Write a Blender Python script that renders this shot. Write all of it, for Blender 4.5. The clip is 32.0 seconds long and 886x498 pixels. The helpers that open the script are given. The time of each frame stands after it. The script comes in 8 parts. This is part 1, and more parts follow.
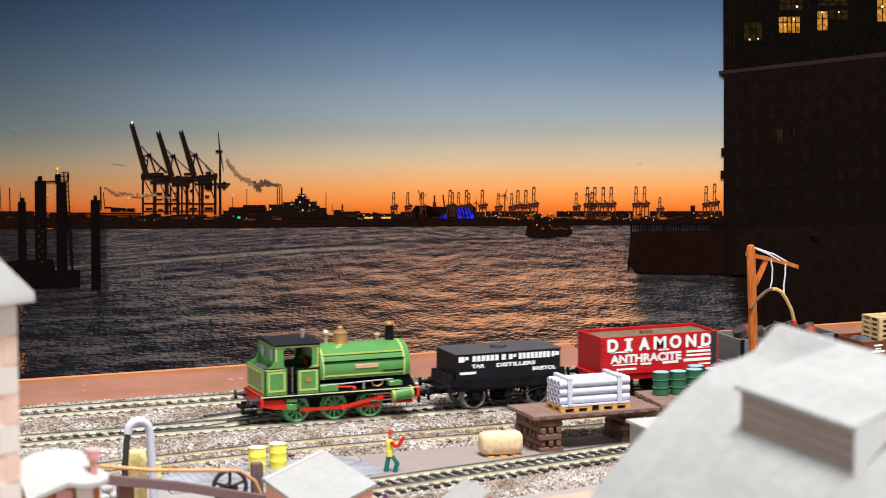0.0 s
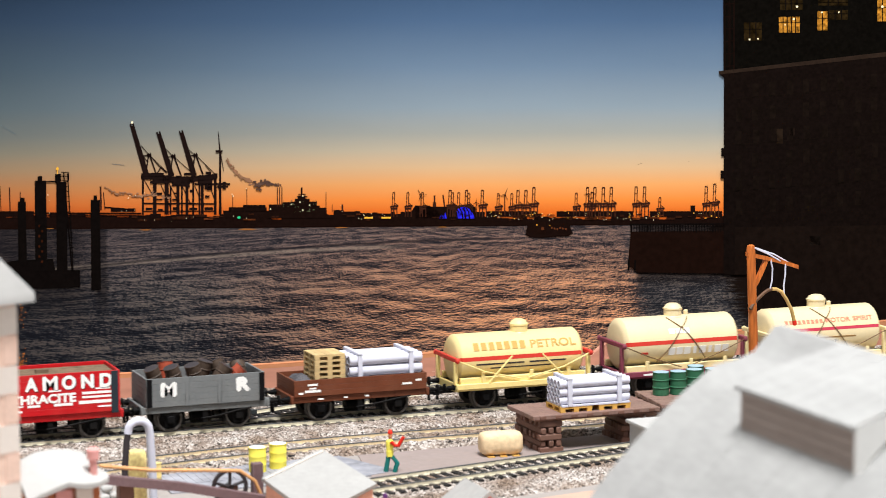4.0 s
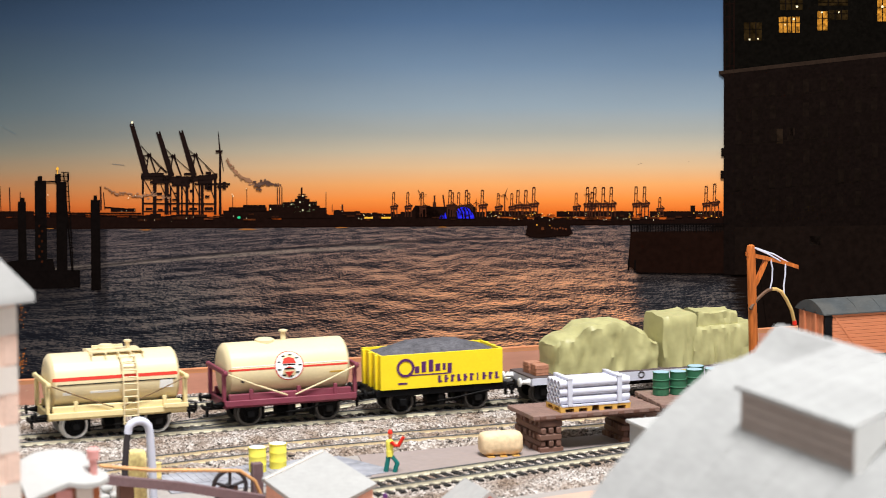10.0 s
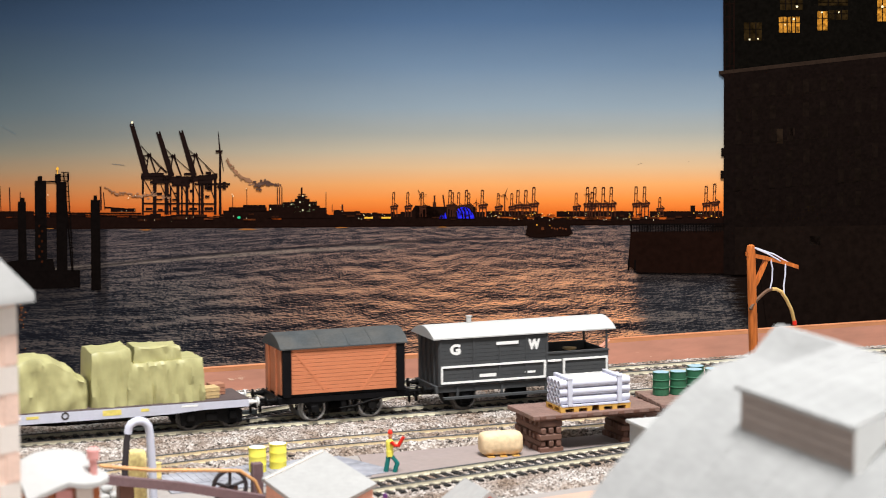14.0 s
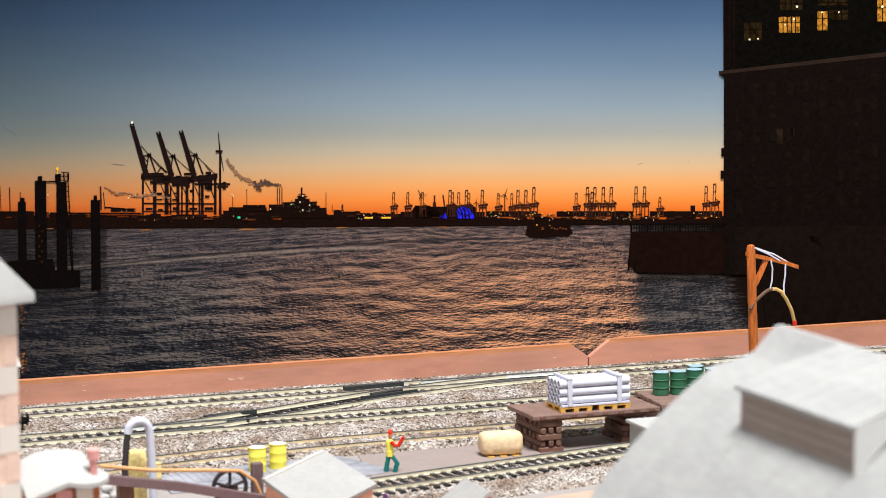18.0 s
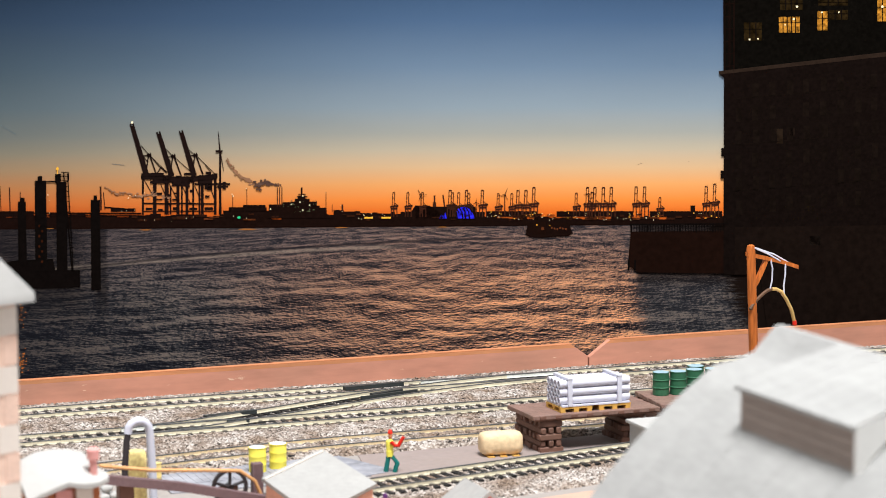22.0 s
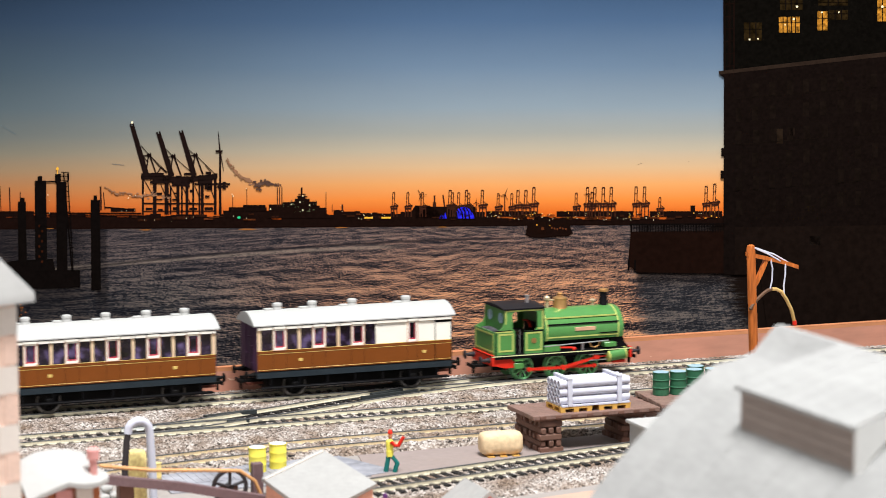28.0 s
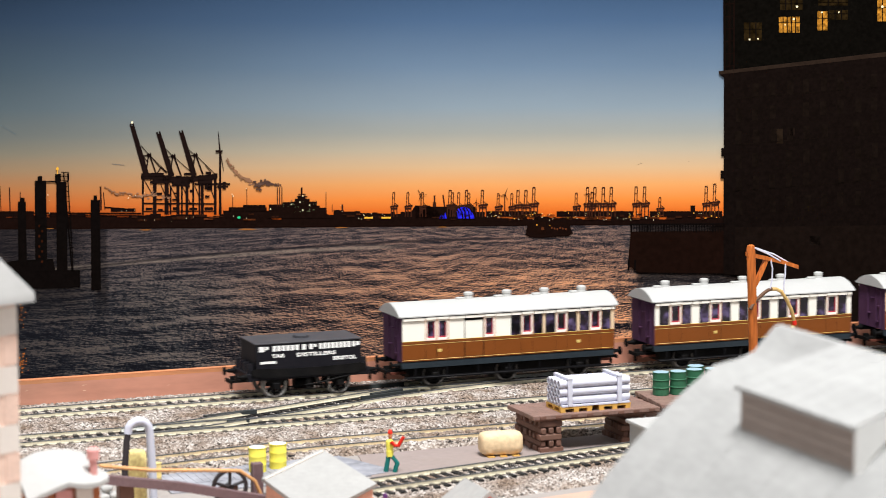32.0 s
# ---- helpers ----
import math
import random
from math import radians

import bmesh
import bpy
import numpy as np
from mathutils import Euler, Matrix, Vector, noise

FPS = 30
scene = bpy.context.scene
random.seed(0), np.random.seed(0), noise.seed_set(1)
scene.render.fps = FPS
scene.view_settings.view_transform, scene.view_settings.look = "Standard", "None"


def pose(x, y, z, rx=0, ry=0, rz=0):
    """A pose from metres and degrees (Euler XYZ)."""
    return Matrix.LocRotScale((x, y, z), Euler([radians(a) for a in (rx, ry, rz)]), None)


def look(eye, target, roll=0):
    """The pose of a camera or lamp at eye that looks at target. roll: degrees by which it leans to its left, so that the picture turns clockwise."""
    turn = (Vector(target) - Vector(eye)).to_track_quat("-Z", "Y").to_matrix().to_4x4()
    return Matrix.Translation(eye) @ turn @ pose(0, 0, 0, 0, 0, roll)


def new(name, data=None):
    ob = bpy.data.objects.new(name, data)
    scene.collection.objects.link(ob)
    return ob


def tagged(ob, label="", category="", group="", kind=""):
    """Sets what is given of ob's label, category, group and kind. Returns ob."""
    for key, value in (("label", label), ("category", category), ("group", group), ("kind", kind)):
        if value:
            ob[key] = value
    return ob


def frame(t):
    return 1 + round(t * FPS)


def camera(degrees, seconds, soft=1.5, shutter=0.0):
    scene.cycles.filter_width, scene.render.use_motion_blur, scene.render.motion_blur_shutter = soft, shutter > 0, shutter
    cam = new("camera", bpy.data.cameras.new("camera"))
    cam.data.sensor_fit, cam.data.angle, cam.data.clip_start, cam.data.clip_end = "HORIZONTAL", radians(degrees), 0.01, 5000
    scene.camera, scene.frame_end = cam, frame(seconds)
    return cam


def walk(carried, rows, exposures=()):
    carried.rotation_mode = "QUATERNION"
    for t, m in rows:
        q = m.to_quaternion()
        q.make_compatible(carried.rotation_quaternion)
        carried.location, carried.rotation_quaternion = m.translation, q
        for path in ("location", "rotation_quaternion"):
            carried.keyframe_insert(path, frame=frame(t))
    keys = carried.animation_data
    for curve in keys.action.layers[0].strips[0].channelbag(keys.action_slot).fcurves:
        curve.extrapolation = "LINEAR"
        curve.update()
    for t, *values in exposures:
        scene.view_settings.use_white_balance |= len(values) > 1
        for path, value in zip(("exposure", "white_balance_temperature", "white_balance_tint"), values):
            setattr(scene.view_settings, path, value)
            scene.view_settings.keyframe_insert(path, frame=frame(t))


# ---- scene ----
# A model railway yard scaled by its track, 4 mm to the foot, 16.5 mm gauge; other things are placed to fit the camera's
# view.
# x runs along the tracks, y away from the camera, z up; z = 0 is the top of the rails.
EYE, TILT, LEAN, TURN, LENS = Vector((-0.3845, -1.1456, 0.2326)), 7.0767, 0.189, 20.963, 20.363

cam = camera(LENS, 32.0, 0.6, 0.35)
cam.data.dof.use_dof = True
cam.data.dof.focus_distance = 1.345
cam.data.dof.aperture_fstop = 28.0
eye_pose = Matrix.Translation(EYE) @ pose(0, 0, 0, 90 - TILT, 0, -TURN) @ pose(0, 0, 0, 0, 0, -LEAN)
walk(cam, [(0.0, eye_pose), (32.0, eye_pose)])

# ---- light: a bright room, white ceiling light over the table ----
world = bpy.data.worlds.new("room_light")
scene.world = world
world.use_nodes = True
world.node_tree.nodes["Background"].inputs[0].default_value = (0.95, 0.98, 1.0, 1)
world.node_tree.nodes["Background"].inputs[1].default_value = 0.52


def area_lamp(name, at, target, size, watts, colour=(1, 1, 1)):
    data = bpy.data.lights.new(name, "AREA")
    data.shape, data.size, data.energy, data.color = "DISK", size, watts, colour
    ob = new(name, data)
    ob.matrix_world = look(at, target)
    return ob


area_lamp("ceiling_lamp", (-0.05, -0.74, 1.62), (0.05, -0.05, 0), 0.55, 58.0, (0.985, 0.99, 0.995))
scene.view_settings.exposure = -0.02


# ---- materials ----
def srgb(r, g, b):
    f = lambda c: c / 12.92 if c <= 0.04045 else ((c + 0.055) / 1.055) ** 2.4
    return (f(r / 255), f(g / 255), f(b / 255), 1)


def shader(name):
    m = bpy.data.materials.new(name)
    m.use_nodes = True
    t = m.node_tree
    return m, t, t.nodes["Principled BSDF"]


def add(t, node, **values):
    n = t.nodes.new(node)
    for k, v in values.items():
        if k == "operation":
            n.operation = v
        elif k == "blend":
            n.blend_type = v
        elif k == "kind":
            n.data_type = v
        else:
            n.inputs[k].default_value = v
    return n


def ramp(t, stops, source):
    n = t.nodes.new("ShaderNodeValToRGB")
    e = n.color_ramp.elements
    e[0].position, e[0].color = stops[0]
    e[1].position, e[1].color = stops[-1]
    for p, c in stops[1:-1]:
        e.new(p).color = c
    t.links.new(source, n.inputs[0])
    return n.outputs[0]


def paint(name, colour, rough=0.45, vary=0.12, grain=900.0, bump=0.06, metal=0.0, dirt=0.0, stretch=(1, 1, 1), spread=0.0, gloss=0.25):
    """A painted or moulded surface: blotches, fine grain, relief, and dust or grime on top."""
    m, t, b = shader(name)
    c = srgb(*colour)
    co = t.nodes.new("ShaderNodeTexCoord")
    mp = add(t, "ShaderNodeMapping", Scale=stretch)
    t.links.new(co.outputs["Object"], mp.inputs[0])
    n1 = add(t, "ShaderNodeTexNoise", Scale=grain * 0.13, Detail=4.0)
    n2 = add(t, "ShaderNodeTexNoise", Scale=grain, Detail=3.0)
    for n in (n1, n2):
        t.links.new(mp.outputs[0], n.inputs["Vector"])
    s = add(t, "ShaderNodeMath", operation="ADD")
    t.links.new(n1.outputs[0], s.inputs[0])
    t.links.new(n2.outputs[0], s.inputs[1])
    lo = tuple(x * (1 - vary) for x in c[:3]) + (1,)
    hi = tuple(min(1, x * (1 + vary) + 0.01 * vary) for x in c[:3]) + (1,)
    h = add(t, "ShaderNodeMath", operation="MULTIPLY")
    h.inputs[1].default_value = 0.5
    t.links.new(s.outputs[0], h.inputs[0])
    out = ramp(t, [(0.32, lo), (0.68, hi)], h.outputs[0])
    if spread:
        info = t.nodes.new("ShaderNodeObjectInfo")
        mul = add(t, "ShaderNodeMix", kind="RGBA", blend="MULTIPLY")
        mul.inputs[0].default_value = 1.0
        t.links.new(out, mul.inputs[6])
        t.links.new(ramp(t, [(0, (1 - spread,) * 3 + (1,)), (1, (1 + spread,) * 3 + (1,))], info.outputs["Random"]), mul.inputs[7])
        out = mul.outputs[2]
    if dirt:
        n3 = add(t, "ShaderNodeTexNoise", Scale=grain * 0.06, Detail=6.0)
        t.links.new(co.outputs["Object"], n3.inputs["Vector"])
        mix = add(t, "ShaderNodeMix", kind="RGBA")
        t.links.new(ramp(t, [(0.45, (0, 0, 0, 1)), (0.75, (dirt, dirt, dirt, 1))], n3.outputs[0]), mix.inputs[0])
        t.links.new(out, mix.inputs[6])
        mix.inputs[7].default_value = srgb(120, 108, 92)
        out = mix.outputs[2]
    t.links.new(out, b.inputs["Base Color"])
    b.inputs["Roughness"].default_value, b.inputs["Metallic"].default_value = rough, metal
    b.inputs["Specular IOR Level"].default_value = gloss
    if bump:
        bp = add(t, "ShaderNodeBump", Strength=bump, Distance=0.0004)
        t.links.new(s.outputs[0], bp.inputs["Height"])
        t.links.new(bp.outputs[0], b.inputs["Normal"])
    return m


GREEN = paint("loco_green", (80, 138, 70), 0.28, 0.1, bump=0.02, gloss=0.6)
MINT = paint("wheel_mint", (122, 192, 130), 0.45, 0.1)
SOLEBAR = paint("solebar_blue_black", (40, 48, 54), 0.5, 0.15, gloss=0.15)
TAR_TOP = paint("tar_tank_top", (66, 65, 69), 0.55, 0.2, dirt=0.1)
DRUM_RUST = paint("drum_rust_dark", (72, 58, 48), 0.55, 0.45, grain=300)
DRUM_RED = paint("drum_oxide_red", (150, 66, 44), 0.55, 0.3, grain=300)
PALE_BRASS = paint("pale_brass", (206, 184, 150), 0.35, 0.1, metal=0.4)
LIME = paint("lining_lime", (182, 190, 104), 0.4, 0.05, bump=0)
LINE_PALE = paint("lining_pale_lime", (212, 214, 160), 0.4, 0.05, bump=0)
RED = paint("signal_red", (215, 45, 28), 0.4, 0.1)
WAGON_RED = paint("wagon_red", (186, 16, 24), 0.5, 0.12, dirt=0.15)
BLACK = paint("soft_black", (13, 12, 14), 0.5, 0.2, bump=0.1, gloss=0.1)
CHASSIS = paint("chassis_black", (12, 11, 12), 0.65, 0.3, bump=0.15, dirt=0.03, gloss=0.1)
TAR = paint("tar_black", (26, 25, 30), 0.5, 0.12, dirt=0.03, gloss=0.1)
GREY = paint("wagon_grey", (112, 114, 114), 0.6, 0.12, dirt=0.15)
DARK_GREY = paint("van_grey", (70, 71, 72), 0.6, 0.1, dirt=0.05, gloss=0.1)
BROWN = paint("wagon_brown", (104, 54, 32), 0.55, 0.15, dirt=0.12)
PILLAR = paint("coach_pillar_tan", (226, 198, 164), 0.45, 0.06, bump=0.02)
ORANGE_BROWN = paint("van_orange", (200, 122, 84), 0.6, 0.08, dirt=0.08)
CREAM = paint("tank_cream", (226, 207, 164), 0.35, 0.05, bump=0.02, dirt=0.05, gloss=0.5)
CREAM_FRAME = paint("frame_cream", (232, 211, 156), 0.5, 0.06, dirt=0.04)
BUFF = paint("petrol_yellow", (232, 208, 146), 0.35, 0.05, bump=0.02, dirt=0.05, gloss=0.5)
BUFF_FRAME = paint("petrol_frame", (238, 214, 140), 0.45, 0.08, dirt=0.08)
MAROON = paint("frame_maroon", (128, 58, 74), 0.5, 0.1, dirt=0.15)
BAND_RED = paint("band_red", (205, 60, 48), 0.4, 0.06, bump=0)
BAND_PINK = paint("band_crimson", (190, 60, 80), 0.4, 0.06, bump=0)
YELLOW = paint("wagon_yellow", (244, 214, 40), 0.4, 0.06, dirt=0.04)
PURPLE = paint("lettering_purple", (84, 40, 92), 0.5, 0.05, bump=0)
WHITE = paint("lettering_white", (238, 236, 232), 0.5, 0.04, bump=0)
ROOF_WHITE = paint("roof_white", (184, 183, 180), 0.55, 0.03, bump=0.05)
COACH_CREAM = paint("coach_cream", (246, 240, 228), 0.4, 0.03, bump=0.02)
COACH_BROWN = paint("coach_brown", (122, 66, 22), 0.4, 0.06, bump=0.02)
COACH_END = paint("coach_end", (80, 52, 78), 0.5, 0.1, gloss=0.1)
GOLD = paint("gold_line", (216, 184, 104), 0.4, 0.05, bump=0)
BRASS = paint("brass", (206, 158, 100), 0.35, 0.1, metal=0.8, bump=0.02)
BLADE = paint("point_blade_pale", (214, 216, 208), 0.4, 0.2, dirt=0.25)
STEEL = paint("bright_steel", (190, 188, 190), 0.3, 0.1, metal=0.85, bump=0.02)
TYRE = paint("wheel_tyre", (98, 94, 90), 0.45, 0.2, metal=0.3)
TYRE_LIGHT = paint("wheel_tyre_light", (160, 158, 155), 0.4, 0.12, metal=0.2)
WHEEL_DARK = paint("wheel_dark", (20, 18, 17), 0.5, 0.2, gloss=0.1)
PINK_FRAME = paint("droplight_frame", (206, 160, 130), 0.4, 0.06, bump=0)
CARRIAGE_RED = paint("seat_red", (120, 30, 50), 0.6, 0.1)
COAL = paint("coal", (88, 86, 90), 0.5, 0.55, grain=1500, bump=0.6, gloss=0.1)
SLATE = paint("van_roof_grey", (66, 69, 70), 0.7, 0.2, dirt=0.25)
TARP = paint("olive_tarpaulin", (170, 164, 114), 0.45, 0.14, grain=200, bump=0.35, dirt=0.18, gloss=0.35)
LILAC = paint("grey_pipe_plastic", (206, 206, 218), 0.4, 0.04, bump=0.03)
PALLET = paint("pallet_wood", (214, 166, 84), 0.6, 0.12, spread=0.12)
PALLET_PALE = paint("pale_pallet_wood", (196, 168, 120), 0.6, 0.12, spread=0.12)
DECK = paint("brown_deck", (130, 102, 92), 0.6, 0.25, dirt=0.3, bump=0.15)
TIMBER = paint("brown_timber", (112, 80, 68), 0.6, 0.15, spread=0.2, dirt=0.2)
DRUM_GREEN = paint("drum_green", (48, 100, 72), 0.45, 0.12, dirt=0.12)
DRUM_TOP = paint("drum_top_blue", (150, 178, 190), 0.5, 0.08)
DRUM_YELLOW = paint("drum_yellow", (246, 232, 96), 0.4, 0.05)
BALE = paint("bale_tan", (228, 200, 160), 0.7, 0.16, grain=500, bump=0.3, dirt=0.1)
POST = paint("orange_wood", (176, 94, 36), 0.45, 0.6, grain=700, stretch=(1, 1, 0.12), bump=0.35)
ROPE = paint("pale_rope", (205, 205, 220), 0.6, 0.08)
WALL = paint("brick_red_card", (192, 134, 112), 0.6, 0.16, grain=260, dirt=0.3, stretch=(0.22, 1, 1), gloss=0.35)
WALL_TOP = paint("wall_top_edge", (198, 128, 88), 0.6, 0.2)
WALL_LIT_BAND = paint("wall_lit_band_tone", (206, 140, 98), 0.55, 0.18, grain=260, dirt=0.25, stretch=(0.22, 1, 1))
RAIL = paint("rail_side_cream", (208, 199, 174), 0.6, 0.2, dirt=0.45)
RAIL_TAN = paint("rail_side_tan", (208, 186, 150), 0.6, 0.18, dirt=0.3)
RAIL_TOP = paint("rail_top_worn", (92, 92, 92), 0.4, 0.3, metal=0.2)
CHAIR = paint("chair_grey", (122, 115, 104), 0.65, 0.3)
SLEEPER = paint("sleeper_black", (24, 22, 22), 0.75, 0.3, spread=0.35, dirt=0.12)
PLASTIC_BLACK = paint("point_black", (52, 56, 56), 0.5, 0.15)
LATH = paint("card_roof_white", (154, 153, 151), 0.85, 0.12, grain=600, bump=0.08, stretch=(1, 0.25, 1), spread=0.03)
ROOF_CARD = paint("card_roof_plain", (163, 161, 158), 0.85, 0.08, grain=400, bump=0.1)
PLANK = paint("grey_brown_planks", (152, 138, 130), 0.7, 0.12, spread=0.15, stretch=(1, 0.2, 1))
BRICK = paint("brick_orange", (216, 162, 140), 0.7, 0.14)
QUOIN = paint("pale_stone", (226, 214, 204), 0.7, 0.06)
ROPE_BROWN = paint("tie_rope_brown", (112, 86, 58), 0.7, 0.2)
PINK = paint("chimney_pink", (222, 158, 152), 0.7, 0.08)
IRON = paint("dark_iron", (58, 52, 54), 0.5, 0.15)
TEAL = paint("figure_teal", (24, 110, 104), 0.5, 0.08)
SKIN_TONE = paint("figure_tan", (206, 140, 100), 0.5, 0.06)
PALE_ROOF = paint("pale_card_roof", (177, 175, 172), 0.85, 0.05, grain=400, bump=0.08)
HOUSE_BRICK = paint("house_brick_pale", (234, 200, 182), 0.7, 0.14)
GROUND_MAT = paint("yard_ground", (158, 150, 145), 0.85, 0.1, grain=260, dirt=0.35, bump=0.2)
TABLE_MAT = paint("table_top", (120, 110, 104), 0.8, 0.08)


def glass_dark():
    m, t, b = shader("coach_glass")
    # Opaque pane: noise colours imitate reflections and the dim inside.
    co = t.nodes.new("ShaderNodeTexCoord")
    n = add(t, "ShaderNodeTexNoise", Scale=170.0, Detail=3.0)
    t.links.new(co.outputs["Object"], n.inputs["Vector"])
    t.links.new(ramp(t, [(0.36, srgb(12, 8, 14)), (0.52, srgb(38, 27, 44)), (0.7, srgb(98, 84, 124))], n.outputs[0]), b.inputs["Base Color"])
    b.inputs["Roughness"].default_value = 0.15
    return m


GLASS = glass_dark()


def ballast_mat():
    """Fine granite chips: pale grey, buff and dark grains."""
    m, t, b = shader("ballast_chips")
    co = t.nodes.new("ShaderNodeTexCoord")
    v = add(t, "ShaderNodeTexVoronoi", Scale=1050.0)
    n = add(t, "ShaderNodeTexNoise", Scale=45.0, Detail=6.0)
    t.links.new(co.outputs["Object"], v.inputs["Vector"])
    t.links.new(co.outputs["Object"], n.inputs["Vector"])
    grey = t.nodes.new("ShaderNodeSeparateColor")
    t.links.new(v.outputs["Color"], grey.inputs[0])
    chips = ramp(t, [(0.0, srgb(60, 54, 50)), (0.2, srgb(132, 120, 111)), (0.55, srgb(170, 158, 149)), (1.0, srgb(220, 213, 207))], grey.outputs[0])
    mix = add(t, "ShaderNodeMix", kind="RGBA", blend="MULTIPLY")
    t.links.new(ramp(t, [(0.4, (0, 0, 0, 1)), (0.62, (1, 1, 1, 1))], n.outputs[0]), mix.inputs[0])
    t.links.new(chips, mix.inputs[6])
    mix.inputs[7].default_value = srgb(190, 172, 156)
    t.links.new(mix.outputs[2], b.inputs["Base Color"])
    b.inputs["Roughness"].default_value = 0.9
    bp = add(t, "ShaderNodeBump", Strength=0.9, Distance=0.0007)
    t.links.new(v.outputs["Distance"], bp.inputs["Height"])
    t.links.new(bp.outputs[0], b.inputs["Normal"])
    return m


BALLAST = ballast_mat()


# ---- mesh building, in millimetres ----
class Shape:
    """Vertices and faces of one mesh, in mm."""

    def __init__(self):
        self.v, self.f, self.m = [], [], []

    def put(self, verts, faces, mat=0):
        k = len(self.v)
        self.v += [tuple(p) for p in verts]
        self.f += [tuple(i + k for i in f) for f in faces]
        self.m += [mat] * len(faces)
        return self

    def box(self, x0, x1, y0, y1, z0, z1, mat=0, taper=0.0, b=0.0):
        """A block; b bevels its four long upright or all top edges by that much."""
        if b <= 0:
            p = [(x0, y0, z0), (x1, y0, z0), (x1, y1, z0), (x0, y1, z0),
                 (x0 + taper, y0 + taper, z1), (x1 - taper, y0 + taper, z1), (x1 - taper, y1 - taper, z1), (x0 + taper, y1 - taper, z1)]
            return self.put(p, [(0, 3, 2, 1), (4, 5, 6, 7), (0, 1, 5, 4), (1, 2, 6, 5), (2, 3, 7, 6), (3, 0, 4, 7)], mat)
        rings = []
        for z, s in ((z0, b), (z0 + b, 0), (z1 - b, 0), (z1, b)):
            rings.append([(x0 + b, y0 + s, z), (x1 - b, y0 + s, z), (x1 - s, y0 + b, z), (x1 - s, y1 - b, z),
                          (x1 - b, y1 - s, z), (x0 + b, y1 - s, z), (x0 + s, y1 - b, z), (x0 + s, y0 + b, z)])
        return self.loft(rings, mat)

    def loft(self, rings, mat=0, caps=True):
        n = len(rings[0])
        p = [q for r in rings for q in r]
        f = []
        for i in range(len(rings) - 1):
            for j in range(n):
                a, c = i * n + j, i * n + (j + 1) % n
                f.append((a, c, c + n, a + n))
        if caps:
            f.append(tuple(range(n - 1, -1, -1)))
            f.append(tuple(range((len(rings) - 1) * n, len(rings) * n)))
        return self.put(p, f, mat)

    def tube(self, a, c, r, r2=None, n=12, mat=0):
        a, c = Vector(a), Vector(c)
        r2 = r if r2 is None else r2
        q = (c - a).to_track_quat("Z", "Y").to_matrix()
        ring = lambda o, s: [o + q @ Vector((s * math.cos(2 * math.pi * i / n), s * math.sin(2 * math.pi * i / n), 0)) for i in range(n)]
        return self.loft([ring(a, r), ring(c, r2)], mat)

    def lathe(self, at, axis, profile, n=20, mat=0):
        """profile: (distance along the axis, radius)."""
        q = Vector(axis).to_track_quat("Z", "Y").to_matrix()
        o = Vector(at)
        rings = [[o + q @ Vector((r * math.cos(2 * math.pi * i / n), r * math.sin(2 * math.pi * i / n), h)) for i in range(n)] for h, r in profile]
        return self.loft(rings, mat)

    def path(self, pts, r, n=8, mat=0):
        pts = [Vector(p) for p in pts]
        rings = []
        for i, p in enumerate(pts):
            d = (pts[min(i + 1, len(pts) - 1)] - pts[max(i - 1, 0)]).normalized()
            side = d.cross(Vector((0.13, 0.31, 0.94)))
            if side.length < 0.1:
                side = d.cross(Vector((1, 0, 0)))
            side.normalize()
            up = side.cross(d)
            rings.append([p + r * (math.cos(2 * math.pi * k / n) * side + math.sin(2 * math.pi * k / n) * up) for k in range(n)])
        return self.loft(rings, mat)

    def prism(self, outline, axis, a, c, mat=0):
        """A flat outline of (u, w) pushed out along an axis from a to c."""
        if axis == "x":
            m = lambda u, w, s: (s, u, w)
        elif axis == "y":
            m = lambda u, w, s: (u, s, w)
        else:
            m = lambda u, w, s: (u, w, s)
        return self.loft([[m(u, w, a) for u, w in outline], [m(u, w, c) for u, w in outline]], mat)

    def ball(self, at, rx, ry, rz, n=12, k=7, mat=0):
        rings = []
        for i in range(k):
            a = math.pi * (i + 0.35) / (k - 0.3) - math.pi / 2
            rings.append([(at[0] + rx * math.cos(a) * math.cos(2 * math.pi * j / n), at[1] + ry * math.cos(a) * math.sin(2 * math.pi * j / n), at[2] + rz * math.sin(a)) for j in range(n)])
        return self.loft(rings, mat)


def mesh_of(name, g, mats, sharp=38):
    me = bpy.data.meshes.new(name)
    me.from_pydata([(x * 0.001, y * 0.001, z * 0.001) for x, y, z in g.v], [], g.f)
    for m in mats if isinstance(mats, (list, tuple)) else [mats]:
        me.materials.append(m)
    if any(g.m):
        me.polygons.foreach_set("material_index", g.m)
    bm = bmesh.new()
    bm.from_mesh(me)
    bmesh.ops.recalc_face_normals(bm, faces=bm.faces)
    bm.to_mesh(me)
    bm.free()
    if sharp:
        me.polygons.foreach_set("use_smooth", [True] * len(me.polygons))
        me.set_sharp_from_angle(angle=radians(sharp))
    return me


def part(name, g, material, parent, label="", at=None):
    ob = new(name, mesh_of(name, g, material))
    ob.parent = parent
    if at:
        ob.location = [v * 0.001 for v in at]
    return tagged(ob, label)


def thing(name, label, category, at=(0, 0, 0), turn=0, group="", kind=""):
    ob = new(name)
    ob.empty_display_size = 0.01
    ob.matrix_world = pose(at[0] * 0.001, at[1] * 0.001, at[2] * 0.001, 0, 0, turn)
    return tagged(ob, label, category, group, kind)


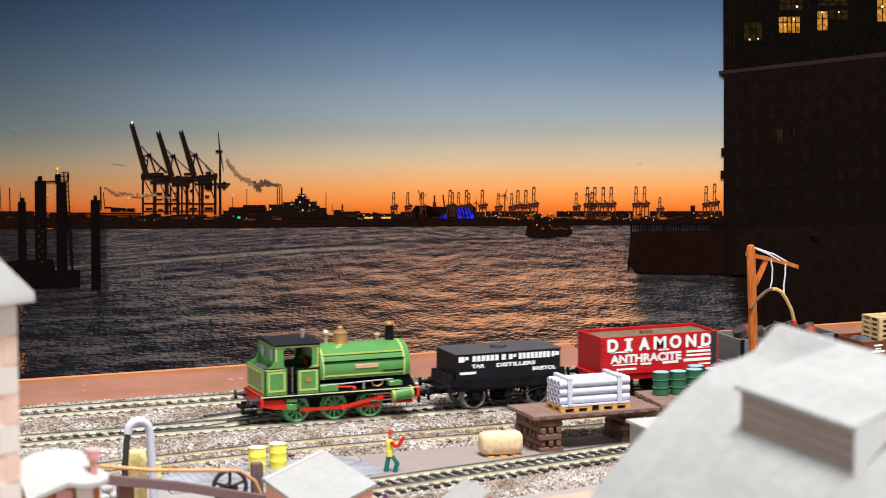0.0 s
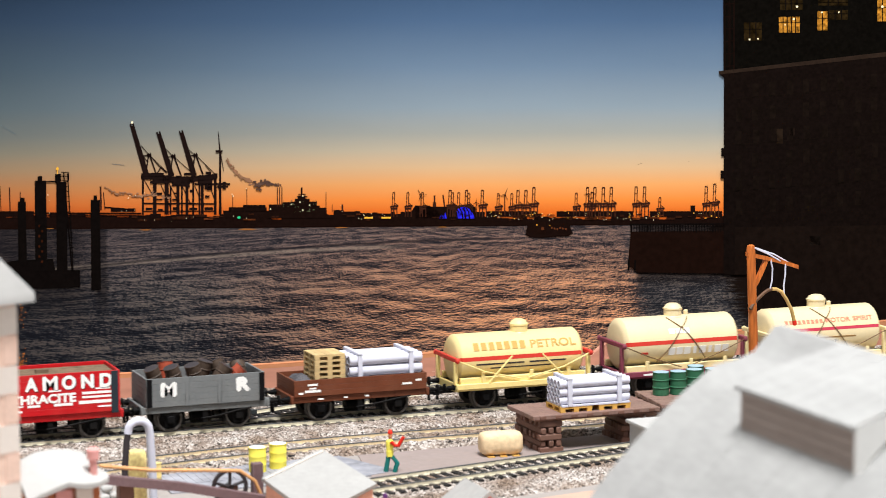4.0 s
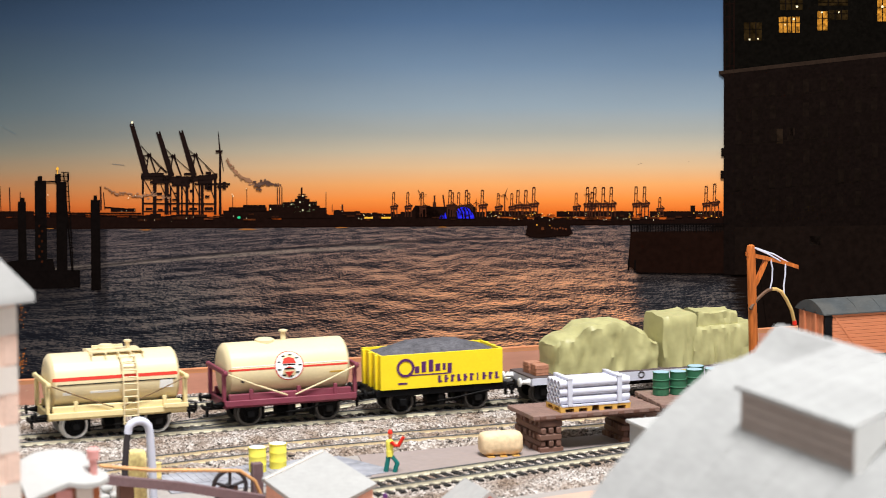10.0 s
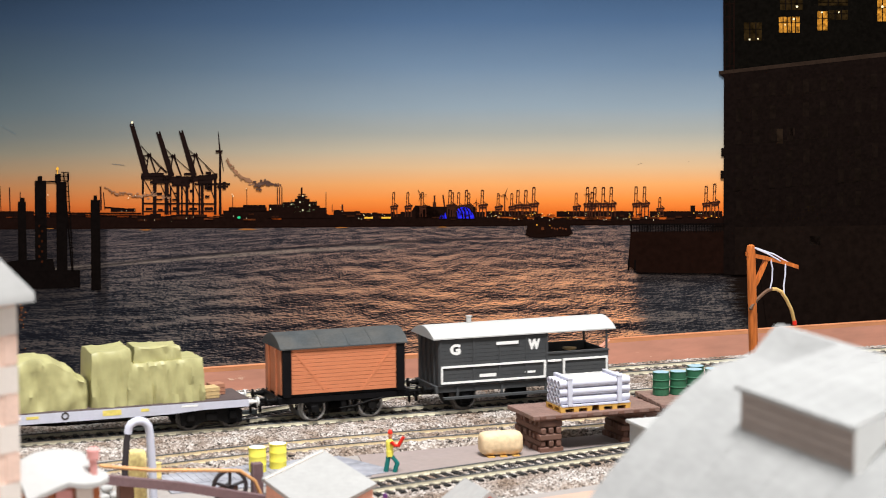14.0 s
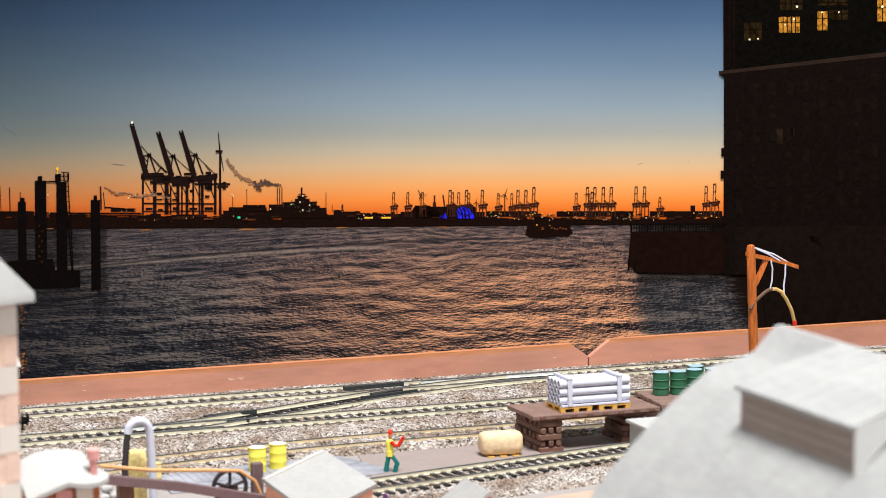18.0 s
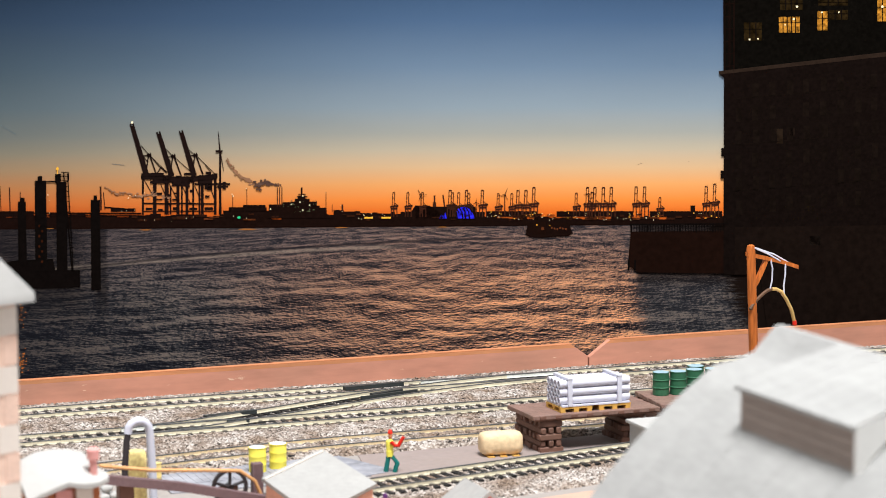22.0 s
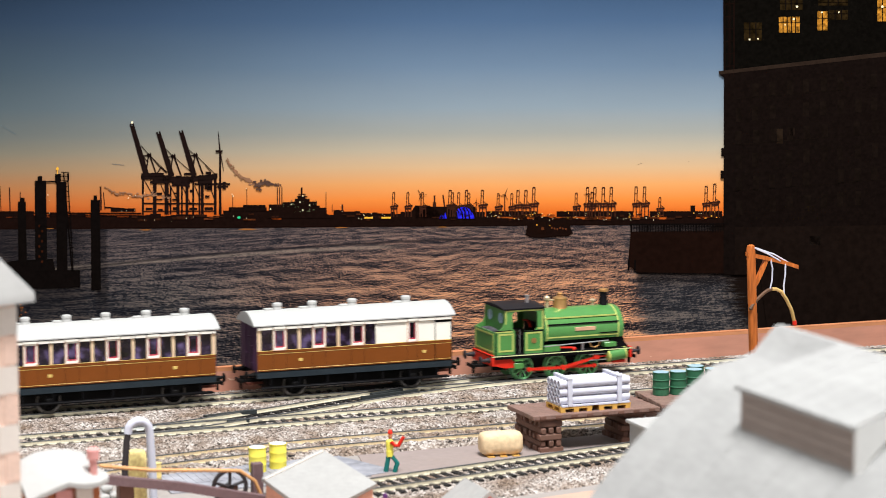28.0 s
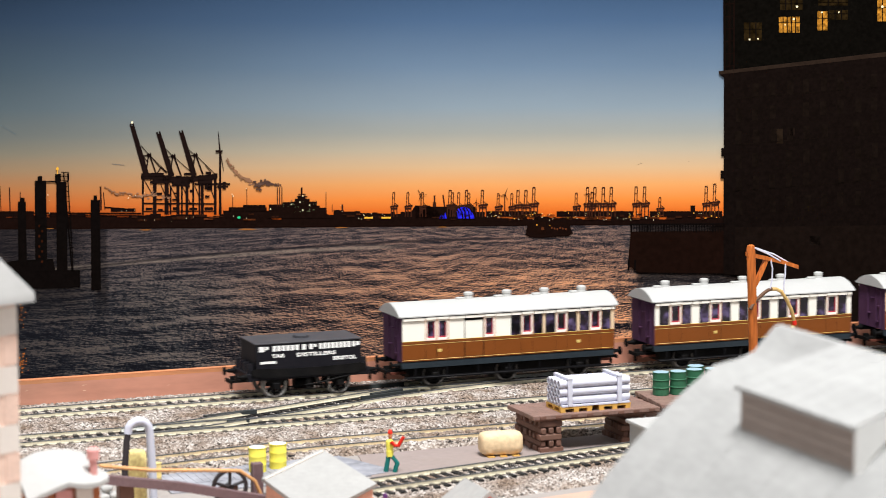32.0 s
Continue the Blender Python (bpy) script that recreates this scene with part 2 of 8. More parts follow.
def solid(name, g, material, label, category, at=(0, 0, 0), turn=0, group="", kind=""):
    ob = new(name, mesh_of(name, g, material))
    ob.matrix_world = pose(at[0] * 0.001, at[1] * 0.001, at[2] * 0.001, 0, 0, turn)
    return tagged(ob, label, category, group, kind)


def lettering(body, height, width=None, bold=0.0):
    """A word as flat outlines of (u, w) in mm, centred, with its faces."""
    cu = bpy.data.curves.new("word", "FONT")
    cu.body, cu.size, cu.offset = body, 1.0, bold
    ob = new("word", cu)
    me = bpy.data.meshes.new_from_object(ob.evaluated_get(bpy.context.evaluated_depsgraph_get()))
    pts = [(v.co.x, v.co.y) for v in me.vertices]
    faces = [tuple(p.vertices) for p in me.polygons]
    bpy.data.objects.remove(ob)
    bpy.data.curves.remove(cu)
    bpy.data.meshes.remove(me)
    x0, x1 = min(p[0] for p in pts), max(p[0] for p in pts)
    y0, y1 = min(p[1] for p in pts), max(p[1] for p in pts)
    k = height / (y1 - y0)
    kx = (width / (x1 - x0)) if width else k
    return [((x - (x0 + x1) / 2) * kx, (y - (y0 + y1) / 2) * k) for x, y in pts], faces


def word(name, body, height, at, material, parent, width=None, wrap=None, bold=0.02, label="", fat=0.0):
    """Lettering on a side that faces -y; wrap: (radius, z of the tank's axis); fat: mm by which strokes are widened."""
    pts, faces = lettering(body, height, width, min(bold, 0.02))
    g = Shape()
    for k, (du, dw) in enumerate(((-fat, 0), (fat, 0), (0, -fat), (0, fat)) if fat else ()):
        g.put([(at[0] + u + du, at[1] - 0.03 * (k + 1), at[2] + w + dw) for u, w in pts], faces)
    if wrap:
        r, zc = wrap
        a0 = math.asin(max(-1, min(1, (at[2] - zc) / r)))
        g.put([(at[0] + u, -(r + 0.2) * math.cos(a0 + w / r), zc + (r + 0.2) * math.sin(a0 + w / r)) for u, w in pts], faces)
    else:
        g.put([(at[0] + u, at[1], at[2] + w) for u, w in pts], faces)
    ob = new(name, mesh_of(name, g, material, 0))
    ob.parent = parent
    return tagged(ob, label)


def bars(name, pieces, material, parent, y=-15.0, wrap=None):
    """Plain bars for writing that cannot be given: (x, z, width, height)."""
    for x, z, w, h in pieces:
        g = Shape()
        if wrap:
            r, zc = wrap
            a = math.asin(max(-1, min(1, (z - zc) / r)))
            d = h / r / 2
            p = []
            for rr in (r - 0.1, r / math.cos(d) + 0.06):
                for xx, aa in ((x - w / 2, a - d), (x + w / 2, a - d), (x + w / 2, a + d), (x - w / 2, a + d)):
                    p.append((xx, -rr * math.cos(aa), zc + rr * math.sin(aa)))
            g.put(p, [(0, 1, 2, 3), (4, 5, 6, 7), (0, 1, 5, 4), (1, 2, 6, 5), (2, 3, 7, 6), (3, 0, 4, 7)])
        else:
            g.box(x - w / 2, x + w / 2, y - 0.08, y + 0.1, z - h / 2, z + h / 2)
        part(name, g, material, parent)


def arc_pts(cx, cy, r, a0, a1, n):
    return [(cx + r * math.cos(radians(a0 + (a1 - a0) * i / n)), cy + r * math.sin(radians(a0 + (a1 - a0) * i / n))) for i in range(n + 1)]


# ---- ground, tracks, wall ----
FAR = 67.5  # y of the far running line, mm
X0, X1 = -1900.0, 1500.0

g = Shape()
g.box(X0, X1, -800, 112, -44, -4)
solid("ground", g, GROUND_MAT, "grey-brown painted yard board under the tracks", "ground", kind="structure")
g = Shape()
g.box(X0 - 100, X1 + 100, -1000, 1000, -74, -44.2)
solid("table", g, TABLE_MAT, "plain dark table carrying the model yard", "table", kind="structure")


# the centre line of the points that join the middle line to the far one
JOIN = [(-112, 0), (-80, 4.5), (-45, 16), (-5, 31), (35, 46), (75, 58), (112, 65), (145, FAR)]


def ballast_bed(name, line, half, top=-2.1, base=-4.3, heap=0.0):
    """Heaped chips along a line of (x, y): a fine uneven sheet over the board."""
    step = 0.85
    pts, s = [], 0.0
    for (xa, ya), (xb, yb) in zip(line, line[1:]):
        n = max(1, int(math.hypot(xb - xa, yb - ya) / step))
        pts += [(xa + (xb - xa) * i / n, ya + (yb - ya) * i / n) for i in range(n)]
    pts = np.array(pts + [line[-1]])
    d = np.gradient(pts, axis=0)
    d /= np.linalg.norm(d, axis=1)[:, None]
    m = int(2 * half / step)
    off = np.linspace(-half, half, m)
    rnd = np.random.RandomState(len(pts) + int(half))
    xy = pts[:, None, :] + off[None, :, None] * np.stack([-d[:, 1], d[:, 0]], 1)[:, None, :]
    xy += rnd.uniform(-0.25, 0.25, xy.shape)
    shoulder = np.clip((half - np.abs(off)) / 4.5, 0, 1)[None, :] ** 0.7
    if heap:
        # low between the rails and over the sleeper ends, heaped beyond them
        lift = np.clip((np.abs(off) - 12.5) / 3.0, 0, 1) * heap
        shoulder = shoulder * (1 + lift[None, :] / (top - base))
    # clumps of chips, a few millimetres across, over the single grains
    coarse = rnd.uniform(-1, 1, (xy.shape[0] // 4 + 3, m // 4 + 3)).repeat(4, 0).repeat(4, 1)
    for axis in (0, 1):
        coarse = (coarse + np.roll(coarse, 1, axis) + np.roll(coarse, 2, axis) + np.roll(coarse, 3, axis)) / 4
    rough = 0.12 if heap else 0.6
    z = base + (top - base) * shoulder + (rnd.uniform(-0.4, 0.55, xy.shape[:2]) + rough * coarse[:xy.shape[0], :m]) * (0.3 + 0.7 * shoulder)
    # kept clear under the points, so that their rails and sleepers stand free
    jx, jy = np.array(JOIN).T
    gap = np.abs(xy[:, :, 1] - np.interp(xy[:, :, 0], jx, jy))
    clear = (gap < 13.5) & (xy[:, :, 0] > -112) & (xy[:, :, 0] < 145)
    z = np.where(clear, np.minimum(z, -2.75 + rnd.uniform(-0.4, 0.4, z.shape)), z)
    v = np.concatenate([xy, z[:, :, None]], 2).reshape(-1, 3) * 0.001
    i = np.arange((len(pts) - 1) * (m - 1))
    a = (i // (m - 1)) * m + i % (m - 1)
    me = bpy.data.meshes.new(name)
    me.from_pydata(v.tolist(), [], np.stack([a, a + m, a + m + 1, a + 1], 1).tolist())
    me.materials.append(BALLAST)
    return tagged(new(name, me), "pale grey and buff granite chips heaped along the track", "ballast", kind="stuff")


ballast_bed("ballast", [(-230, 0), (460, 0)], 24, -2.3, heap=0.7)
ballast_bed("ballast", [(-230, FAR), (460, FAR)], 28, -2.2, heap=0.6)
ballast_bed("ballast", [(-230, 34), (460, 34)], 14, -1.0)
ballast_bed("ballast", [(-230, -31), (460, -31)], 15, -0.5)

SIDING = [(-260, -112), (-180, -87), (-110, -71), (-60, -63.5), (-20, -60), (50, -60), (100, -60), (132, -60)]
FRONT = [(-150, -178), (-80, -163), (-26, -151), (30, -139), (87, -127), (150, -114), (260, -92)]


def smooth(line, n=8):
    """More points on a line, by Catmull-Rom."""
    p = [Vector(q) for q in line]
    p = [2 * p[0] - p[1]] + p + [2 * p[-1] - p[-2]]
    out = []
    for i in range(1, len(p) - 2):
        for k in range(n):
            t = k / n
            q = 0.5 * (2 * p[i] + (p[i + 1] - p[i - 1]) * t + (2 * p[i - 1] - 5 * p[i] + 4 * p[i + 1] - p[i + 2]) * t * t + (3 * p[i] - p[i - 1] - 3 * p[i + 1] + p[i + 2]) * t ** 3)
            out.append((q.x, q.y))
    return out + [tuple(line[-1])]


SIDING, FRONT = smooth(SIDING), smooth(FRONT)
ballast_bed("ballast", SIDING, 19, -1.75)
ballast_bed("ballast", FRONT, 17.5, -2.4, heap=0.3)
ballast_bed("ballast", [(x + 6, y - 29) for x, y in FRONT], 13.5, -1.4)

RAIL_PROFILE = [(-1.1, -2.05), (1.1, -2.05), (1.1, -1.8), (0.62, -1.55), (0.42, -0.7), (0.48, -0.45), (0.48, -0.1), (0.36, 0), (-0.36, 0), (-0.48, -0.1), (-0.48, -0.45), (-0.42, -0.7), (-0.62, -1.55), (-1.1, -1.8)]


def rail_shape(line, off):
    g = Shape()
    p = [Vector((x, y, 0)) for x, y in line]
    rings = []
    for i, q in enumerate(p):
        d = (p[min(i + 1, len(p) - 1)] - p[max(i - 1, 0)]).normalized()
        n = Vector((-d.y, d.x, 0))
        rings.append([q + n * (off + u) + Vector((0, 0, w)) for u, w in RAIL_PROFILE])
    g.loft(rings)
    n = len(RAIL_PROFILE)
    for k in range((len(p) - 1) * n):
        if k % n in (5, 6, 7, 8, 9):
            g.m[k] = 1
    return g


def along(line, pitch):
    """Stations (x, y, angle) every pitch mm."""
    out, rest = [], 0.0
    for (xa, ya), (xb, yb) in zip(line, line[1:]):
        n = math.hypot(xb - xa, yb - ya)
        s = rest
        while s < n:
            out.append((xa + (xb - xa) * s / n, ya + (yb - ya) * s / n, math.atan2(yb - ya, xb - xa)))
            s += pitch
        rest = s - n
    return out


def one_sleeper(half=15.0, width=3.2):
    g = Shape()
    g.box(-width / 2, width / 2, -half, half, -4.9, -1.95, b=0.25)
    return mesh_of("sleeper", g, SLEEPER)


SLEEPER_MESH = one_sleeper()


def track(line, label, near, side=None):
    """Two rails, their sleepers; single ones along the stretch near = (x0, x1), the rest joined."""
    t = thing("railway_track", label, "track", group="tracks of the yard")
    for off in (-8.25 - 0.55, 8.25 + 0.55):
        part("rail", rail_shape(line, off), [side or RAIL, RAIL_TOP], t, "weathered steel rail with a worn top")
    rest, chairs, lone = Shape(), Shape(), []
    for x, y, a in along(line, 5.8):
        if near[0] < x < near[1]:
            lone.append((x, y, a))
        else:
            c, s = math.cos(a), math.sin(a)
            q = [(x + c * u - s * w, y + s * u + c * w) for u, w in ((-1.6, -15), (1.6, -15), (1.6, 15), (-1.6, 15))]
            rest.prism(q, "z", -4.9, -1.95)
    for x, y, a in lone:
        ob = new("sleeper", SLEEPER_MESH)
        ob.parent = t
        ob.matrix_basis = pose(x * 0.001, y * 0.001, 0, 0, 0, math.degrees(a))
        for off in (-8.8, 8.8):
            c, s = math.cos(a), math.sin(a)
            for side in (-1, 1):
                u0, w0 = 0, off + side * 1.35
                q = [(x + c * u - s * (w0 + w), y + s * u + c * (w0 + w)) for u, w in ((-1, -0.7), (1, -0.7), (1, 0.7), (-1, 0.7))]
                chairs.prism(q, "z", -2.0, -1.45)
    if rest.f:
        tagged(part("sleeper_rest", rest, SLEEPER, t), kind="stuff")
    tagged(part("rail_chair", chairs, CHAIR, t, "weathered grey rail chairs"), kind="stuff")
    return t


track([(X0 + 10, 0), (-240, 0), (470, 0), (X1 - 10, 0)], "middle running line with cream rails on dark sleepers", (-200, 360))
track([(X0 + 10, FAR), (-240, FAR), (470, FAR), (X1 - 10, FAR)], "far running line with cream rails beside the wall", (-200, 400))
track(SIDING, "curved siding with tan rails sunk in chips", (-210, 200), RAIL_TAN)
track(FRONT, "front siding of cream rails on open dark sleepers", (-130, 150))


def crossover():
    """The points that join the middle line to the far one."""
    t = thing("crossover_points", "crossover of cream rails with black point blades and frogs", "points", group="tracks of the yard")
    curve = smooth(JOIN, 6)
    for off in (-8.8, 8.8):
        part("curved_rail", rail_shape([(x, y) for x, y in curve], off), [RAIL, RAIL_TOP], t)
    for x, y, a in along(curve, 5.8):
        if 14 < y < 55:
            ob = new("sleeper", SLEEPER_MESH)
            ob.parent = t
            ob.matrix_basis = pose(x * 0.001, y * 0.001, -0.0001, 0, 0, math.degrees(a))
    for x0, y0, x1, y1, w in ((-64, 22.5, -36, 28.5, 3.2), (-57, 6.0, -46, 6.6, 2.6), (26, 72.4, 60, 75.6, 3.4), (33, 48.5, 52, 56, 3.2), (25, 42.2, 59, 51.0, 1.4)):
        d = Vector((x1 - x0, y1 - y0)).normalized()
        n = Vector((-d.y, d.x)) * w / 2
        g = Shape()
        g.prism([(x0 + n.x, y0 + n.y), (x0 - n.x, y0 - n.y), (x1 - n.x, y1 - n.y), (x1 + n.x, y1 + n.y)], "z", -1.9, 0.06)
        part("frog", g, PLASTIC_BLACK, t, "black plastic frog")
    for x0, y0, x1, y1 in ((-110, 7.4, -58, 11.5), (-110, -7.2, -62, -6), (80, 60, 150, 60.6), (70, 74.5, 150, 74.8)):
        part("point_blade", rail_shape([(x0, y0), ((x0 + x1) / 2, (y0 + y1) / 2), (x1, y1)], 0), [BLADE, RAIL_TOP], t, "pale steel point blade")


crossover()


# the low boundary wall, two lengths of card with cut corners
def wall_piece(x0, x1, cut0, cut1, top):
    g = Shape()
    p = [(x0, -4), (x1, -4)]
    p += [(x1, 3), (x1 - 10, top)] if cut1 else [(x1, top)]
    p += [(x0 + 13, top), (x0, 2)] if cut0 else [(x0, top)]
    g.prism(p, "y", 98, 102)
    w = solid("boundary_wall", g, WALL, "low brick-red card wall with a cut corner", "wall", group="boundary wall lengths", kind="structure")
    g = Shape()
    q = [(x0 + (13 if cut0 else 0), 97.8), (x1 - (10 if cut1 else 0), 97.8), (x1 - (10 if cut1 else 0), 102.2), (x0 + (13 if cut0 else 0), 102.2)]
    g.prism(q, "z", top - 0.05, top + 0.35)
    part("wall_cap", g, WALL_TOP, w, "orange-brown top edge")
    # Orange strip puts the lit upper part of the wall into colour.
    g = Shape()
    c0, c1 = 13 if cut0 else 0, 10 if cut1 else 0
    low = [(x0 + c0 - (3.0 if cut0 else 0), top - 1.9), (x1 - c1 + (2.4 if cut1 else 0), top - 1.9)]
    high = [(x0 + c0, top - 0.1), (x1 - c1, top - 0.1)]
    g.loft([[(low[0][0], 97.99, low[0][1]), (low[0][0], 98.1, low[0][1]), (high[0][0], 98.1, high[0][1]), (high[0][0], 97.8, high[0][1])],
            [(low[1][0], 97.99, low[1][1]), (low[1][0], 98.1, low[1][1]), (high[1][0], 98.1, high[1][1]), (high[1][0], 97.8, high[1][1])]])
    part("wall_band", g, WALL_LIT_BAND, w, "orange strip coloured as the lit top of the wall")
    return w


def scuffs():
    """Pale scratches in the paint of the wall."""
    rnd = random.Random(14)
    chalk = paint("scuff_pale", (238, 214, 188), 0.6, 0.1, bump=0)
    for k in range(22):
        x, z = (rnd.gauss(-27, 4), rnd.gauss(3.6, 0.5)) if k < 12 else (rnd.uniform(-150, 300), rnd.uniform(-0.5, 6.5))
        n = rnd.uniform(0.5, 1.8)
        g = Shape()
        g.prism([(x - n, z - 0.07), (x + n, z), (x + n * 0.8, z + 0.1), (x - n * 0.7, z + 0.07)], "y", 97.95, 98.02)
        part("scuff", g, chalk, wall_left, "pale scratch")


wall_left = wall_piece(-1700, 178.5, False, True, 9.9)
wall_piece(179.5, 1300, True, False, 11.2)
scuffs()


# ---- the printed harbour backdrop ----
# A flat print on a board that stands behind the wall and faces the camera; the picture is laid out to fit the camera's
# view, in its units of 1568 x 882.
DIST = 1.50
AX = Matrix.Rotation(-radians(TURN), 3, "Z")
RIGHT, AWAY = AX @ Vector((1, 0, 0)), AX @ Vector((0, 1, 0))
BOARD_AT = Vector((EYE.x, EYE.y, 0)) + AWAY * DIST
UNIT = DIST / 4365.4


def on_board(x, y):
    """Board's own (across, up), in mm, for a place in the camera's view."""
    m = eye_pose.to_3x3()
    way = m @ Vector((x - 784, 441 - y, -4365.4))
    k = DIST / way.dot(AWAY)
    return way.dot(RIGHT) * k * 1000, (EYE.z + way.z * k) * 1000


def print_coords(t):
    """Nodes that give the picture's x and y on the board."""
    co = t.nodes.new("ShaderNodeTexCoord")
    s = t.nodes.new("ShaderNodeSeparateXYZ")
    t.links.new(co.outputs["Object"], s.inputs[0])
    (xa, za), (xb, zb) = on_board(200, 100), on_board(1400, 640)
    nx = add(t, "ShaderNodeMapRange", **{"From Min": xa * 0.001, "From Max": xb * 0.001, "To Min": 200.0, "To Max": 1400.0})
    ny = add(t, "ShaderNodeMapRange", **{"From Min": za * 0.001, "From Max": zb * 0.001, "To Min": 100.0, "To Max": 640.0})
    for n, o in ((nx, "X"), (ny, "Z")):
        n.clamp = False
        t.links.new(s.outputs[o], n.inputs["Value"])
    return nx.outputs[0], ny.outputs[0]


def calc(t, op, a, b=None):
    n = t.nodes.new("ShaderNodeMath")
    n.operation = op
    for i, v in enumerate((a, b)):
        if v is None:
            continue
        if isinstance(v, (int, float)):
            n.inputs[i].default_value = v
        else:
            t.links.new(v, n.inputs[i])
    return n.outputs[0]


def mix(t, fac, a, b, blend="MIX"):
    n = t.nodes.new("ShaderNodeMix")
    n.data_type, n.blend_type = "RGBA", blend
    for i, v in ((0, fac), (6, a), (7, b)):
        if isinstance(v, (int, float, tuple)):
            n.inputs[i].default_value = v
        else:
            t.links.new(v, n.inputs[i])
    return n.outputs[2]


def smoothstep(t, v, a, b):
    n = t.nodes.new("ShaderNodeMapRange")
    n.interpolation_type = "SMOOTHSTEP"
    n.inputs["From Min"].default_value, n.inputs["From Max"].default_value = a, b
    t.links.new(v, n.inputs["Value"])
    return n.outputs[0]


PRINT_GAIN = 1.0


def tone(r, g, b):
    c = srgb(r, g, b)
    return tuple(min(0.95, v * PRINT_GAIN) for v in c[:3]) + (1,)


def sky_print():
    m, t, b = shader("print_dusk_sky")
    x, y = print_coords(t)
    stops = [(-40, 48, 70, 98), (40, 71, 94, 123), (120, 101, 121, 142), (190, 132, 146, 156), (235, 154, 155, 148), (265, 181, 168, 146),
             (295, 207, 171, 131), (325, 227, 158, 95), (352, 234, 136, 61), (376, 218, 104, 34), (395, 150, 60, 19)]
    right = ramp(t, [((s[0] + 40) / 440, tone(*s[1:])) for s in stops], calc(t, "DIVIDE", calc(t, "ADD", y, 40.0), 440.0))
    stops = [(-40, 23, 35, 50), (40, 39, 52, 68), (120, 57, 70, 79), (190, 74, 86, 91), (240, 94, 99, 96), (270, 115, 110, 96),
             (300, 139, 115, 89), (332, 162, 107, 68), (358, 180, 96, 49), (378, 171, 74, 27), (395, 114, 46, 16)]
    left = ramp(t, [((s[0] + 40) / 440, tone(*s[1:])) for s in stops], calc(t, "DIVIDE", calc(t, "ADD", y, 40.0), 440.0))
    side = smoothstep(t, x, -250.0, 900.0)
    base = mix(t, side, left, right)
    n = add(t, "ShaderNodeTexNoise", Scale=9.0, Detail=3.0)
    co = t.nodes.new("ShaderNodeTexCoord")
    mp = add(t, "ShaderNodeMapping", Scale=(0.6, 1, 2.5))
    t.links.new(co.outputs["Object"], mp.inputs[0])
    t.links.new(mp.outputs[0], n.inputs["Vector"])
    out = mix(t, 0.1, base, ramp(t, [(0.3, (0.3, 0.3, 0.3, 1)), (0.7, (0.7, 0.7, 0.7, 1))], n.outputs[0]), "OVERLAY")
    t.links.new(out, b.inputs["Base Color"])
    b.inputs["Roughness"].default_value = 0.9
    b.inputs["Specular IOR Level"].default_value = 0.0
    return m


